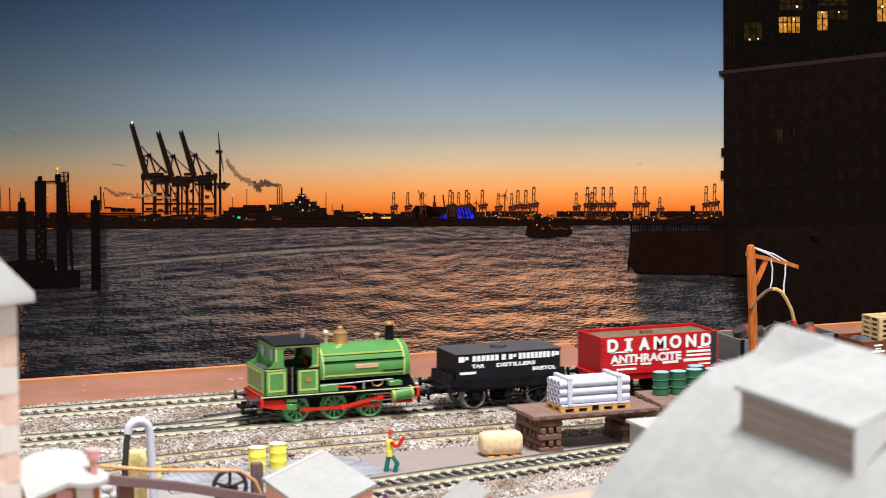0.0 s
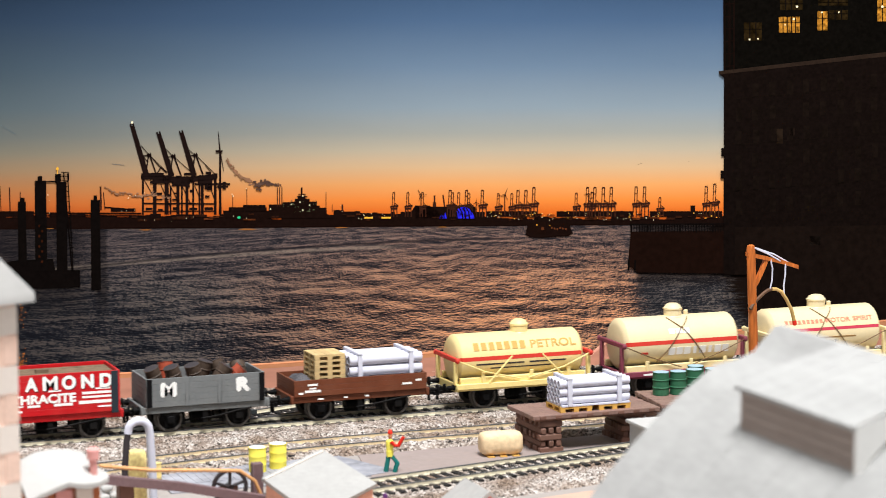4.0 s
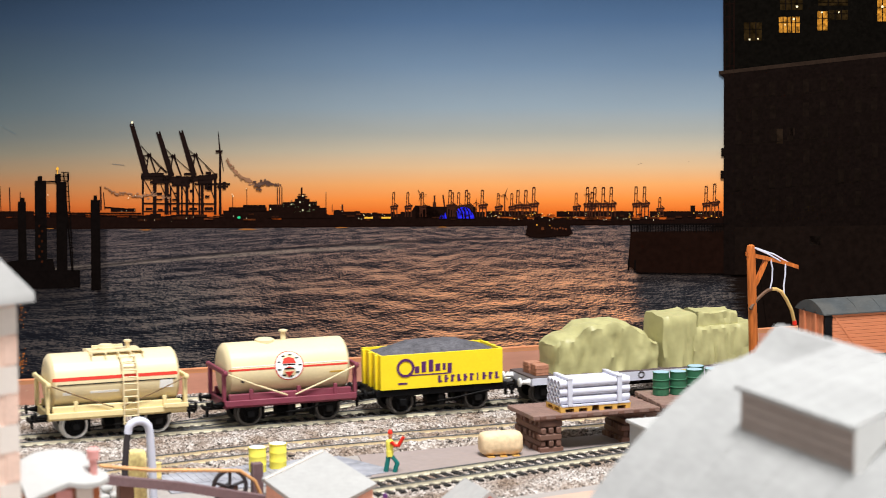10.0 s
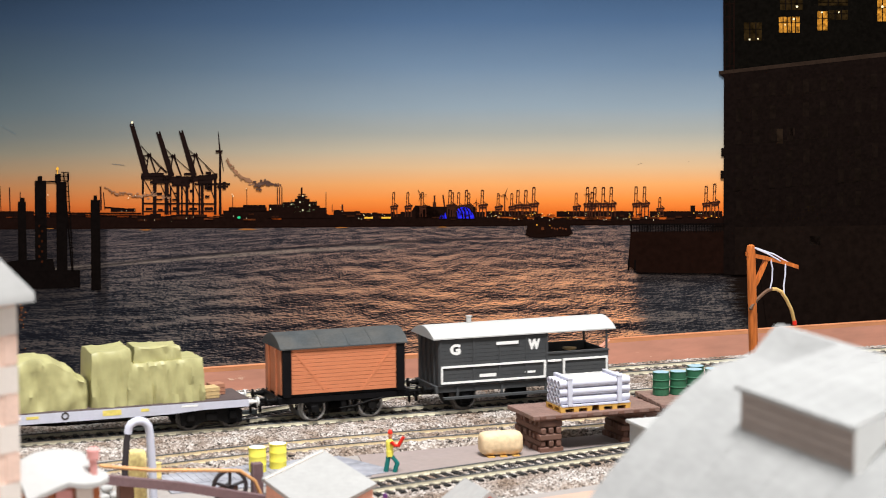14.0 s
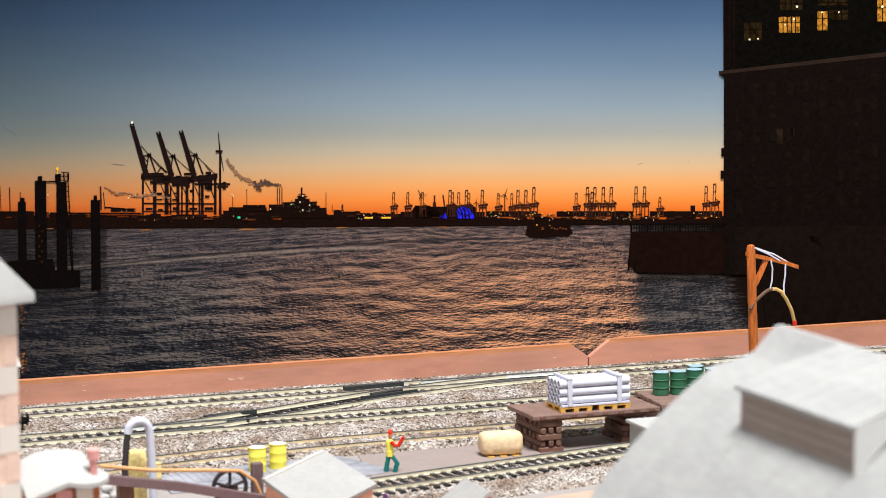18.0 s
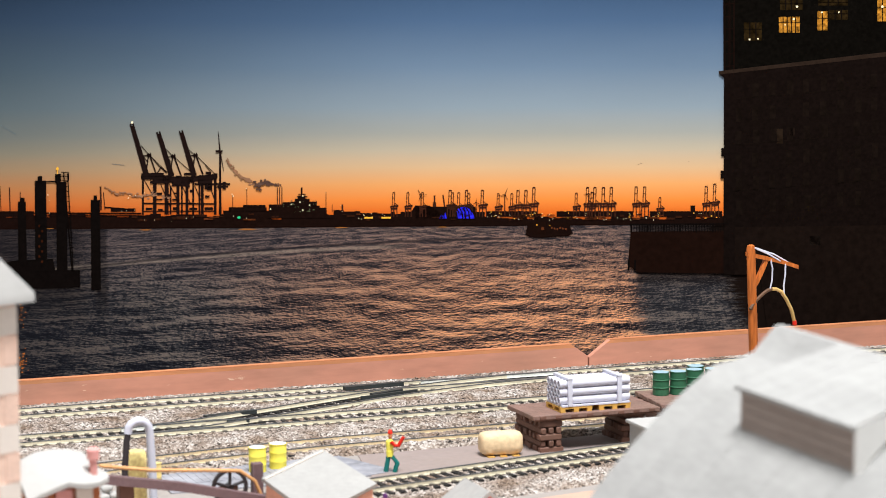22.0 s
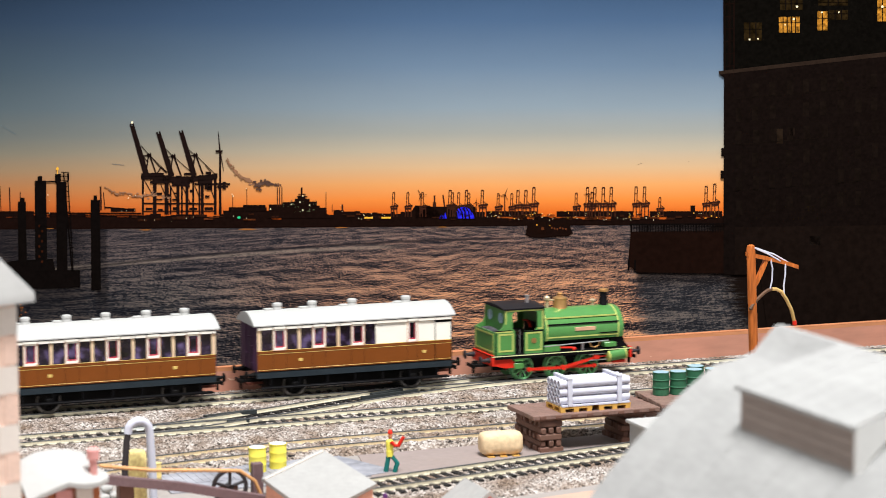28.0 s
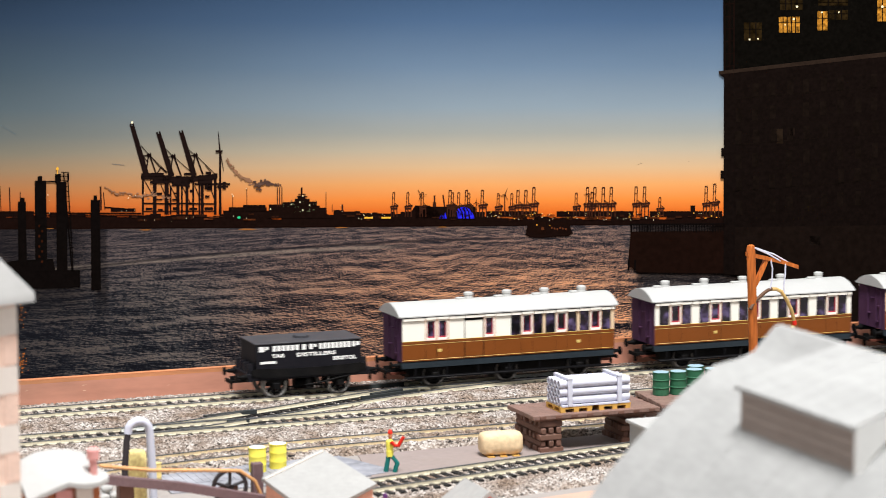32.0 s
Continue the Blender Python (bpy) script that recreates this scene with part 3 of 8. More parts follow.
def water_print():
    m, t, b = shader("print_river")
    x, y = print_coords(t)
    s = calc(t, "MAXIMUM", calc(t, "SUBTRACT", y, 362.0), 4.0)
    a = calc(t, "DIVIDE", calc(t, "SUBTRACT", x, 784.0), s)
    w = calc(t, "LOGARITHM", s, 2.718)

    slant = calc(t, "ADD", w, calc(t, "MULTIPLY", a, 0.025))

    def waves(ka, kb, detail, rough, shift, ahead=0.0):
        c = t.nodes.new("ShaderNodeCombineXYZ")
        t.links.new(calc(t, "MULTIPLY", a, ka), c.inputs[0])
        t.links.new(calc(t, "ADD", calc(t, "MULTIPLY", slant, kb), ahead), c.inputs[1])
        c.inputs[2].default_value = shift
        n = add(t, "ShaderNodeTexNoise", Scale=1.0, Detail=detail, Roughness=rough, Distortion=0.35)
        t.links.new(c.outputs[0], n.inputs["Vector"])
        return n.outputs[0]

    def lit(ka, kb, detail, rough, shift, ahead):
        """The side of the waves that faces the sky: their fall towards the eye."""
        return calc(t, "SUBTRACT", waves(ka, kb, detail, rough, shift), waves(ka, kb, detail, rough, shift, ahead))

    swell, chop = lit(2.2, 11.0, 2.0, 0.5, 0.0, 0.55), lit(9.0, 40.0, 4.0, 0.66, 5.3, 0.45)
    fine = lit(26.0, 88.0, 3.0, 0.75, 2.9, 0.5)
    small, patch = waves(22.0, 110.0, 3.0, 0.75, 3.7), waves(0.8, 3.6, 2.0, 0.5, 8.1)
    h = calc(t, "ADD", calc(t, "MULTIPLY", calc(t, "SUBTRACT", patch, 0.5), 0.26), calc(t, "MULTIPLY", swell, 0.5))
    h = calc(t, "ADD", h, calc(t, "ADD", calc(t, "MULTIPLY", fine, 0.95), calc(t, "MULTIPLY", chop, 0.62)))
    crest = smoothstep(t, h, 0.005, 0.15)
    low = smoothstep(t, h, -0.13, 0.03)
    ragged = calc(t, "MULTIPLY", calc(t, "SUBTRACT", waves(7.0, 60.0, 3.0, 0.7, 6.6), 0.5), 90.0)
    xr = calc(t, "ADD", x, ragged)
    # the glow of the west lies in a broad path right of the middle
    glow = calc(t, "MULTIPLY", smoothstep(t, x, 290.0, 930.0), smoothstep(t, calc(t, "SUBTRACT", xr, calc(t, "MULTIPLY", y, 0.1)), 1090.0, 1045.0))
    shade = smoothstep(t, calc(t, "SUBTRACT", xr, calc(t, "MULTIPLY", y, 0.1)), 1045.0, 1085.0)
    far = smoothstep(t, y, 545.0, 405.0)
    dark = mix(t, far, tone(21, 21, 26), tone(30, 29, 34))
    mid = mix(t, glow, tone(48, 50, 55), tone(124, 97, 85))
    mid = mix(t, far, mid, tone(60, 56, 60))
    high = mix(t, glow, tone(112, 101, 94), tone(234, 164, 116))
    high = mix(t, calc(t, "MULTIPLY", far, 0.85), high, tone(122, 104, 98))
    col = mix(t, crest, mix(t, low, dark, mid), high)
    col = mix(t, calc(t, "MULTIPLY", shade, 0.2), col, tone(58, 56, 58))
    left_dark = calc(t, "MULTIPLY", smoothstep(t, x, 420.0, 20.0), smoothstep(t, y, 440.0, 540.0))
    col = mix(t, calc(t, "MULTIPLY", left_dark, 0.6), col, tone(24, 24, 29))
    col = mix(t, calc(t, "MULTIPLY", calc(t, "MULTIPLY", far, smoothstep(t, x, 760.0, 300.0)), 0.25), col, tone(36, 36, 42))
    # mirrored dark of the tower, the pier and the mooring piles, broken by the ripples
    foot = smoothstep(t, calc(t, "SUBTRACT", xr, calc(t, "MULTIPLY", calc(t, "SUBTRACT", y, 490.0), 0.45)), 1255.0, 1300.0)
    under = calc(t, "MULTIPLY", smoothstep(t, calc(t, "ADD", y, calc(t, "MULTIPLY", ragged, 0.3)), 515.0, 484.0), smoothstep(t, x, 1112.0, 1132.0))
    col = mix(t, calc(t, "MAXIMUM", foot, calc(t, "MULTIPLY", under, 0.75)), col, tone(23, 16, 13))
    mirror = calc(t, "MULTIPLY", smoothstep(t, y, 590.0, 500.0), smoothstep(t, xr, 190.0, 110.0))
    pole = calc(t, "MULTIPLY", smoothstep(t, calc(t, "ABSOLUTE", calc(t, "SUBTRACT", calc(t, "ADD", x, calc(t, "MULTIPLY", ragged, 0.25)), 171.0)), 16.0, 7.0), smoothstep(t, y, 575.0, 510.0))
    col = mix(t, calc(t, "MULTIPLY", calc(t, "MAXIMUM", mirror, pole), 0.7), col, tone(17, 15, 17))
    # a pale wake drawn across the river
    def streak(x_end, y_end, drop, span, power, wide):
        k = calc(t, "MAXIMUM", calc(t, "DIVIDE", calc(t, "SUBTRACT", x_end, x), span), 0.0)
        at = calc(t, "ADD", y_end, calc(t, "MULTIPLY", calc(t, "POWER", k, power), drop))
        d = calc(t, "ABSOLUTE", calc(t, "SUBTRACT", y, at))
        return calc(t, "MULTIPLY", smoothstep(t, d, wide, wide * 0.2), smoothstep(t, x, x_end, x_end - 60.0))

    wake = calc(t, "MULTIPLY", streak(720.0, 434.0, 34.0, 575.0, 1.5, 5.0), smoothstep(t, small, 0.4, 0.56))
    col = mix(t, calc(t, "MULTIPLY", wake, 0.6), col, tone(148, 132, 118))
    col = mix(t, calc(t, "MULTIPLY", streak(935.0, 420.0, 25.0, 546.0, 1.8, 3.2), 0.75), col, tone(30, 27, 31))
    t.links.new(col, b.inputs["Base Color"])
    b.inputs["Roughness"].default_value = 0.9
    b.inputs["Specular IOR Level"].default_value = 0.0
    return m


def ink(name, colour, vary=0.2, grain=400.0):
    m, t, b = shader("print_" + name)
    co = t.nodes.new("ShaderNodeTexCoord")
    n = add(t, "ShaderNodeTexNoise", Scale=grain, Detail=4.0)
    t.links.new(co.outputs["Object"], n.inputs["Vector"])
    c = tone(*colour)
    t.links.new(ramp(t, [(0.3, tuple(v * (1 - vary) for v in c[:3]) + (1,)), (0.7, tuple(min(0.95, v * (1 + vary)) for v in c[:3]) + (1,))], n.outputs[0]), b.inputs["Base Color"])
    b.inputs["Roughness"].default_value = 0.9
    b.inputs["Specular IOR Level"].default_value = 0.0
    return m


INK = ink("black", (14, 10, 9))
INK_CRANE = ink("crane_black", (28, 18, 16))
INK_FAR = ink("far_brown", (62, 34, 24))
INK_BANK = ink("bank", (24, 13, 10))
INK_BLOCK = ink("tower", (18, 12, 10), 0.25, 500.0)
INK_BLOCK2 = ink("tower_upper", (11, 9, 7), 0.3, 500.0)
INK_WINDOW = ink("lit_window", (158, 106, 36), 0.75, 520.0)
INK_DIM = ink("dim_window", (32, 23, 10), 0.7, 420.0)
INK_LAMP = ink("lamp", (255, 232, 190), 0.05)
INK_AMBER = ink("amber", (236, 176, 60), 0.1)
INK_BLUE = ink("blue_light", (34, 34, 190), 0.8, 500.0)
INK_SMOKE = ink("smoke", (86, 64, 55), 0.35, 300.0)
INK_HAZE = ink("smoke_haze", (146, 106, 80), 0.2, 300.0)
INK_WARM = ink("pier_brown", (25, 13, 9), 0.2, 300.0)
INK_GREEN = ink("green_lamp", (40, 190, 130), 0.05)
INK_GREY = ink("ship_grey", (92, 96, 70), 0.4, 900.0)

board = thing("backdrop", "flat printed harbour view at dusk on an upright board", "backdrop", kind="structure")
board.matrix_world = Matrix.Translation(BOARD_AT) @ pose(0, 0, 0, 0, 0, -TURN)


def plate(name, outlines, material, layer, parent=None, label="", deep=0.06):
    """Flat pieces of the print, each outline in picture units; layer n lies n * 0.08 mm before the board."""
    g = Shape()
    y0 = -0.08 * layer
    for o in outlines:
        g.prism([on_board(*p) for p in o], "y", y0 - deep, y0)
    return part(name, g, material, parent or board, label)


def plates(name, outlines, material, layer, parent=None, label=""):
    """The same, each outline a piece of its own."""
    for o in outlines:
        plate(name, [o], material, layer, parent, label)


def bar(x0, y0, x1, y1, w, w2=None):
    """The outline of a straight stroke."""
    d = Vector((x1 - x0, y1 - y0))
    d.normalize()
    n = Vector((-d.y, d.x))
    a, c = w / 2, (w if w2 is None else w2) / 2
    return [(x0 + n.x * a, y0 + n.y * a), (x0 - n.x * a, y0 - n.y * a), (x1 - n.x * c, y1 - n.y * c), (x1 + n.x * c, y1 + n.y * c)]


def rect(x0, y0, x1, y1):
    return [(x0, y1), (x1, y1), (x1, y0), (x0, y0)]


def disc(x, y, r, ry=None, n=10):
    return [(x + r * math.cos(2 * math.pi * i / n), y + (ry or r) * math.sin(2 * math.pi * i / n)) for i in range(n)]


g = Shape()
(xa, za), (xb, zb) = on_board(-80, 398), on_board(1605, -120)
g.box(xa, xb, 0, 4, za, zb)
part("sky", g, sky_print(), board, "dusk sky from slate blue down to orange")
g = Shape()
(xb, zb) = on_board(1605, 404)[0], on_board(784, 398)[1]
g.box(xa, xb, 0, 4, -44, zb)
part("river", g, water_print(), board, "dark rippled river with orange glints")


def river_bank():
    rnd = random.Random(4)
    top = [(-80, 383)]
    x = -80
    while x < 1320:
        base = 383 if x < 480 else 386
        if 500 < x < 700:
            base = 376 + 8 * abs((x - 600) / 100) if x > 570 else 372
        if 690 < x < 840:
            base = 376
        x2 = x + rnd.uniform(6, 22)
        y = base + rnd.uniform(-5, 3)
        top += [(x, y), (x2, y)]
        x = x2
    top.append((1605, 380))
    g = Shape()
    for (xa, ya), (xb, yb) in zip(top, top[1:]):
        if xb - xa > 0.5:
            bot = lambda q: 406 - 8 * min(1, max(0, (q - 100) / 1100))
            g.prism([on_board(xa, bot(xa)), on_board(xb, bot(xb)), on_board(xb, yb), on_board(xa, ya)], "y", -0.2, -0.02)
    return tagged(part("far_bank", g, INK_BANK, board), "dark far bank of sheds and quays", kind="stuff")


river_bank()


def big_crane(tip, root, apex, girder, legs, stays, lumps):
    """A container crane with its boom raised, its portal legs upright on the quay."""
    (tx, ty), (rx, ry), (ax, ay) = tip, root, apex
    d = Vector((rx - tx, ry - ty)).normalized()
    n = Vector((-d.y, d.x))
    boom = [bar(tx + d.x * 4, ty + d.y * 4, rx, ry, 7.4, 10)]
    boom += [bar(tx + n.x * k, ty + n.y * k, tx + n.x * k + d.x * 6, ty + n.y * k + d.y * 6, 2.6) for k in (-2.4, 2.4)]
    crane = plate("container_crane", boom, INK_CRANE, 6, None, "black container crane with its boom raised")
    for x, y, w in legs:
        plate("portal_leg", [bar(x, y, x, 380, w)], INK_CRANE, 3, crane)
    plate("girder", girder, INK_CRANE, 4, crane)
    top = [rect(ax - 4, ay - 2.5, ax + 4, ay + 2.5), rect(ax - 2.5, ay - 4, ax - 0.5, ay), rect(ax + 1, ay - 4.5, ax + 3, ay), bar(ax - 1, ay, ax - 6, ry - 2, 2.2), bar(ax + 1, ay, ax + 13, ry - 3, 2.4),
           bar(ax - 10, ay + 1, ax, ay, 1.6), bar(ax - 9, ay + 3, ax - 2, ay + 13, 1.0)]
    plate("apex_frame", top, INK_CRANE, 5, crane)
    plate("stay", [bar(*q, 1.1) for q in stays], INK_CRANE, 5, crane)
    plate("machinery", [rect(*q) for q in lumps], INK_CRANE, 7, crane)


big_crane((233, 219), (260, 312), (264, 275), [bar(250, 313, 302, 315, 9), rect(270, 318, 294, 323), bar(252, 360, 300, 361, 2.6), bar(252, 374, 300, 374, 1.8), bar(254, 316, 274, 352, 1.3), bar(283, 322, 301, 366, 1.4), bar(277, 308, 285, 297, 2), bar(284, 296, 295, 306, 2)],
          [(253, 308, 3.6), (274, 314, 6.4)], [(267, 277, 296, 305), (266, 276, 284, 297), (250, 258, 263, 273)], [(250, 307, 256, 313), (255, 316, 268, 318), (262, 306, 290, 312), (278, 341, 287, 345), (266, 320, 300, 325), (276, 352, 287, 354)])
big_crane((280, 233), (304, 312), (307, 277), [bar(288, 318, 342, 318, 11), rect(304, 322, 336, 330), bar(290, 361, 342, 360, 2.6), bar(290, 374, 342, 374, 1.8), bar(300, 326, 318, 362, 1.4), bar(322, 328, 338, 362, 1.3)],
          [(295, 312, 7.4), (302, 330, 3.0), (315, 320, 5.6), (322, 326, 3.0)], [(310, 279, 340, 306), (309, 278, 322, 313), (292, 262, 305, 276)], [(306, 323, 320, 327), (326, 306, 338, 310), (330, 328, 336, 332), (305, 352, 318, 355), (296, 344, 303, 348), (311, 311, 322, 314)])
big_crane((320, 231), (344, 312), (346, 275), [bar(334, 318, 382, 313, 10), rect(350, 318, 376, 328), bar(344, 326, 407, 326, 3.4), bar(384, 331, 404, 330, 3.0), bar(332, 361, 382, 361, 2.6), bar(332, 374, 382, 374, 1.8), bar(372, 332, 382, 358, 1.3), bar(345, 330, 358, 360, 1.3)],
          [(331, 322, 5.2), (342, 322, 3.4), (353, 322, 3.2), (358, 322, 5.4), (381, 308, 5.0)], [(349, 277, 382, 309), (348, 277, 360, 308), (364, 293, 374, 306), (331, 262, 344, 274)], [(352, 310, 362, 318), (364, 304, 374, 309), (362, 328, 376, 335), (363, 346, 371, 350), (366, 330, 376, 337), (394, 322, 400, 335), (378, 307, 385, 316), (386, 324, 392, 334)])
plate("crane_clutter", [rect(x, y, x + w, y + h) for x, y, w, h in ((258, 368, 12, 4), (280, 370, 8, 3), (306, 367, 7, 5), (335, 368, 14, 4), (362, 367, 15, 5), (308, 341, 6, 3), (336, 336, 5, 5))], INK_CRANE, 2, None, "gangways and cabins among the cranes")
plates("bird", [bar(1129, 291, 1131, 290.6, 0.6), bar(1133.5, 289.4, 1135.5, 289, 0.6), bar(1218, 286.6, 1219.8, 286.2, 0.6)], INK_SMOKE, 3)
plates("vapour_trail", [bar(0, 221, 28, 238, 0.8, 1.2)], ink("vapour", (96, 108, 114), 0.1), 1)
plates("vapour_trail", [bar(198, 290.4, 220, 292.6, 1.2)], ink("low_vapour", (124, 116, 106), 0.1), 1)
plate("aircraft_lamp", [disc(234, 217, 2.2)], INK_LAMP, 7)


def wind_turbine(x, y, foot, r, angles, w):
    t = plate("wind_turbine", [bar(x, y, x + 0.5, foot, w, w * 1.6)], INK_CRANE if r > 20 else INK_FAR, 6, None, "slim wind turbine")
    for a in angles:
        plate("rotor_blade", [bar(x, y, x + r * math.cos(radians(a)), y + r * math.sin(radians(a)), w * 0.9, 0.5)], INK_CRANE if r > 20 else INK_FAR, 7, t)
    plate("nacelle", [bar(x - w * 2.5, y, x + w * 1.5, y, w * 1.3)], INK_CRANE, 8, t)


wind_turbine(389.5, 268, 380, 36, (-95, 79), 3.0)
wind_turbine(745, 345, 378, 11, (-120, 0, 110), 1.2)
wind_turbine(893, 345, 382, 12, (-65, 55, 175), 1.4)
wind_turbine(843, 358, 384, 7, (-90, 30, 150), 0.9)
wind_turbine(1042, 345, 380, 9, (-50, 70, 190), 1.0)


def small_crane(x, top, foot, s, low=0.0):
    """A far container crane: a looped raised boom over a portal."""
    k = foot - (foot - top) * 0.46
    o = [bar(x - 2 * s, top, x - 3 * s, k, 1.3 * s), bar(x + 2 * s, top + 1, x + 1 * s, k, 1.3 * s), bar(x - 2.2 * s, top, x + 2.2 * s, top, 1.6 * s),
         bar(x - 2.5 * s, top + (k - top) * 0.4, x + 1.5 * s, top + (k - top) * 0.4, 1 * s), bar(x - 7 * s, k + 2, x + 9 * s, k, 3.5 * s), bar(x - 5 * s, k + 6, x + 7 * s, k + 5, 3 * s)]
    for dx in (-5, 0, 6):
        o.append(bar(x + dx * s, k, x + dx * s * 1.05, foot, 1.7 * s))
    o.append(bar(x + 1, k - 6 * s, x + 8 * s, k, 1 * s))
    plate("quay_crane", o, INK_FAR, 4, None, "far brown quay crane with raised boom")


for x, top in ((697, 341), (722, 341), (748, 341), (797, 337), (801, 341), (812, 341), (826, 337), (830, 342), (854, 337), (882, 343), (906, 343), (917, 337), (931, 337), (945, 332), (1020, 342),
               (1040, 332), (1053, 332), (1048, 341), (1068, 332), (1082, 332), (1126, 331), (1141, 331), (1168, 350), (1250, 330), (1265, 326)):
    small_crane(x, top, 384, 1.05 if top < 339 else 0.9)
plates("mast", [bar(769, 346, 769, 362, 3), rect(766, 358, 772, 366), bar(784, 345, 787, 366, 2.4), bar(17, 332, 18, 376, 2), bar(178, 330, 179, 372, 3), bar(183, 340, 186, 372, 1.4),
                bar(36, 340, 36, 376, 1.4), bar(437, 334, 437, 364, 1.1), bar(577, 340, 577, 376, 1.1), bar(412, 346, 412, 372, 1), bar(588, 362, 588, 376, 1), bar(606, 362, 606, 376, 3), bar(0, 330, 2, 374, 1.2)],
      INK_FAR, 3, None, "thin far mast")
plates("shed", [rect(405, 367, 472, 375), rect(430, 363, 470, 368), rect(395, 373, 480, 386), rect(476, 362, 500, 380), rect(196, 369, 240, 375), rect(0, 374, 60, 384), rect(735, 366, 842, 386),
                [(720, 386), (735, 364), (760, 364), (790, 386)], rect(860, 374, 950, 384), rect(985, 374, 1120, 384), rect(1150, 374, 1278, 384), rect(1222, 364, 1230, 374)], INK_BANK, 3, None, "dark shed on the far quay")
plate("jetty_line", [bar(0, 377, 250, 378, 2.5), bar(185, 367, 236, 371, 2), bar(60, 382, 250, 382, 2)], INK_BANK, 4)


def quay_clutter():
    rnd = random.Random(21)
    lit, dim = ink("lit_quay", (84, 42, 22), 0.5, 700.0), ink("dim_quay", (46, 24, 15), 0.4, 700.0)
    for k in range(70):
        x = rnd.choice((rnd.uniform(190, 500), rnd.uniform(560, 1275), rnd.uniform(840, 1275)))
        w, h, y = rnd.uniform(4, 22), rnd.uniform(1.5, 4.5), rnd.uniform(378, 388)
        plate("quay_front", [rect(x, y, x + w, y + h)], lit if k % 5 == 0 else dim, 6, None, "dim warm-lit quay front")


quay_clutter()


def ship():
    s = plate("moored_ship", [[(476, 386), (476, 374), (500, 371), (566, 371), (578, 378), (592, 386)], rect(497, 364, 566, 372), rect(500, 358, 520, 365), rect(514, 357, 561, 366), rect(522, 352, 548, 358), rect(527, 347, 541, 353), rect(476, 362, 485, 374)], INK_BANK, 5, None, "dark moored ship with lit decks")
    plate("mast", [bar(534, 332, 534, 350, 3), bar(526, 348, 544, 348, 2), bar(528, 344, 541, 344, 1.5)], INK_BANK, 6, s)
    rnd = random.Random(2)
    plates("deck_light", [disc(rnd.uniform(500, 562), rnd.choice((356, 361, 366, 371, 374)) + rnd.uniform(-0.8, 0.8), rnd.uniform(0.5, 1.2), n=6) for _ in range(30)], INK_GREY, 7, s)
    plates("deck_lamp", [disc(x, y, 1.4, n=6) for x, y in ((531, 358), (548, 363), (536, 372), (516, 362), (479, 370), (536, 347))], INK_LAMP, 8, s)


ship()
for x in (491, 495, 499):
    plate("chimney_stack", [bar(x, 332, x, 366, 1.6)], INK_FAR, 4, None, "thin far chimney stack")


def smoke(path, r0, r1, seed, n=46, mat=None):
    rnd = random.Random(seed)
    o = []
    for i in range(n):
        t = i / (n - 1)
        k = t * (len(path) - 1)
        a, c = path[int(min(k, len(path) - 2))], path[int(min(k, len(path) - 2)) + 1]
        f = k - int(min(k, len(path) - 2))
        r = (r0 + (r1 - r0) * t) * rnd.uniform(0.6, 1.2)
        x, y = a[0] + (c[0] - a[0]) * f + rnd.gauss(0, r * 1.1), a[1] + (c[1] - a[1]) * f + rnd.gauss(0, r * 0.9)
        o.append([(x + r * rnd.uniform(0.8, 1.3) * math.cos(q * 0.785), y + 0.6 * r * rnd.uniform(0.7, 1.2) * math.sin(q * 0.785)) for q in range(8)])
    g = Shape()
    for j, q in enumerate(o):
        g.prism([on_board(*p) for p in q], "y", -0.3 - 0.004 * j, -0.2)
    tagged(part("smoke_plume", g, mat or INK_SMOKE, board), "grey-brown drifting smoke", kind="stuff")


smoke([(497, 328), (480, 326), (466, 323), (453, 329)], 1.0, 2.6, 1, 150)
smoke([(454, 329), (438, 319), (424, 313), (411, 298), (402, 282)], 2.4, 1.2, 2, 110, INK_HAZE)
smoke([(300, 352), (276, 344), (258, 346), (240, 348), (222, 340), (205, 344), (188, 331)], 2.4, 1.2, 3, 110, INK_HAZE)


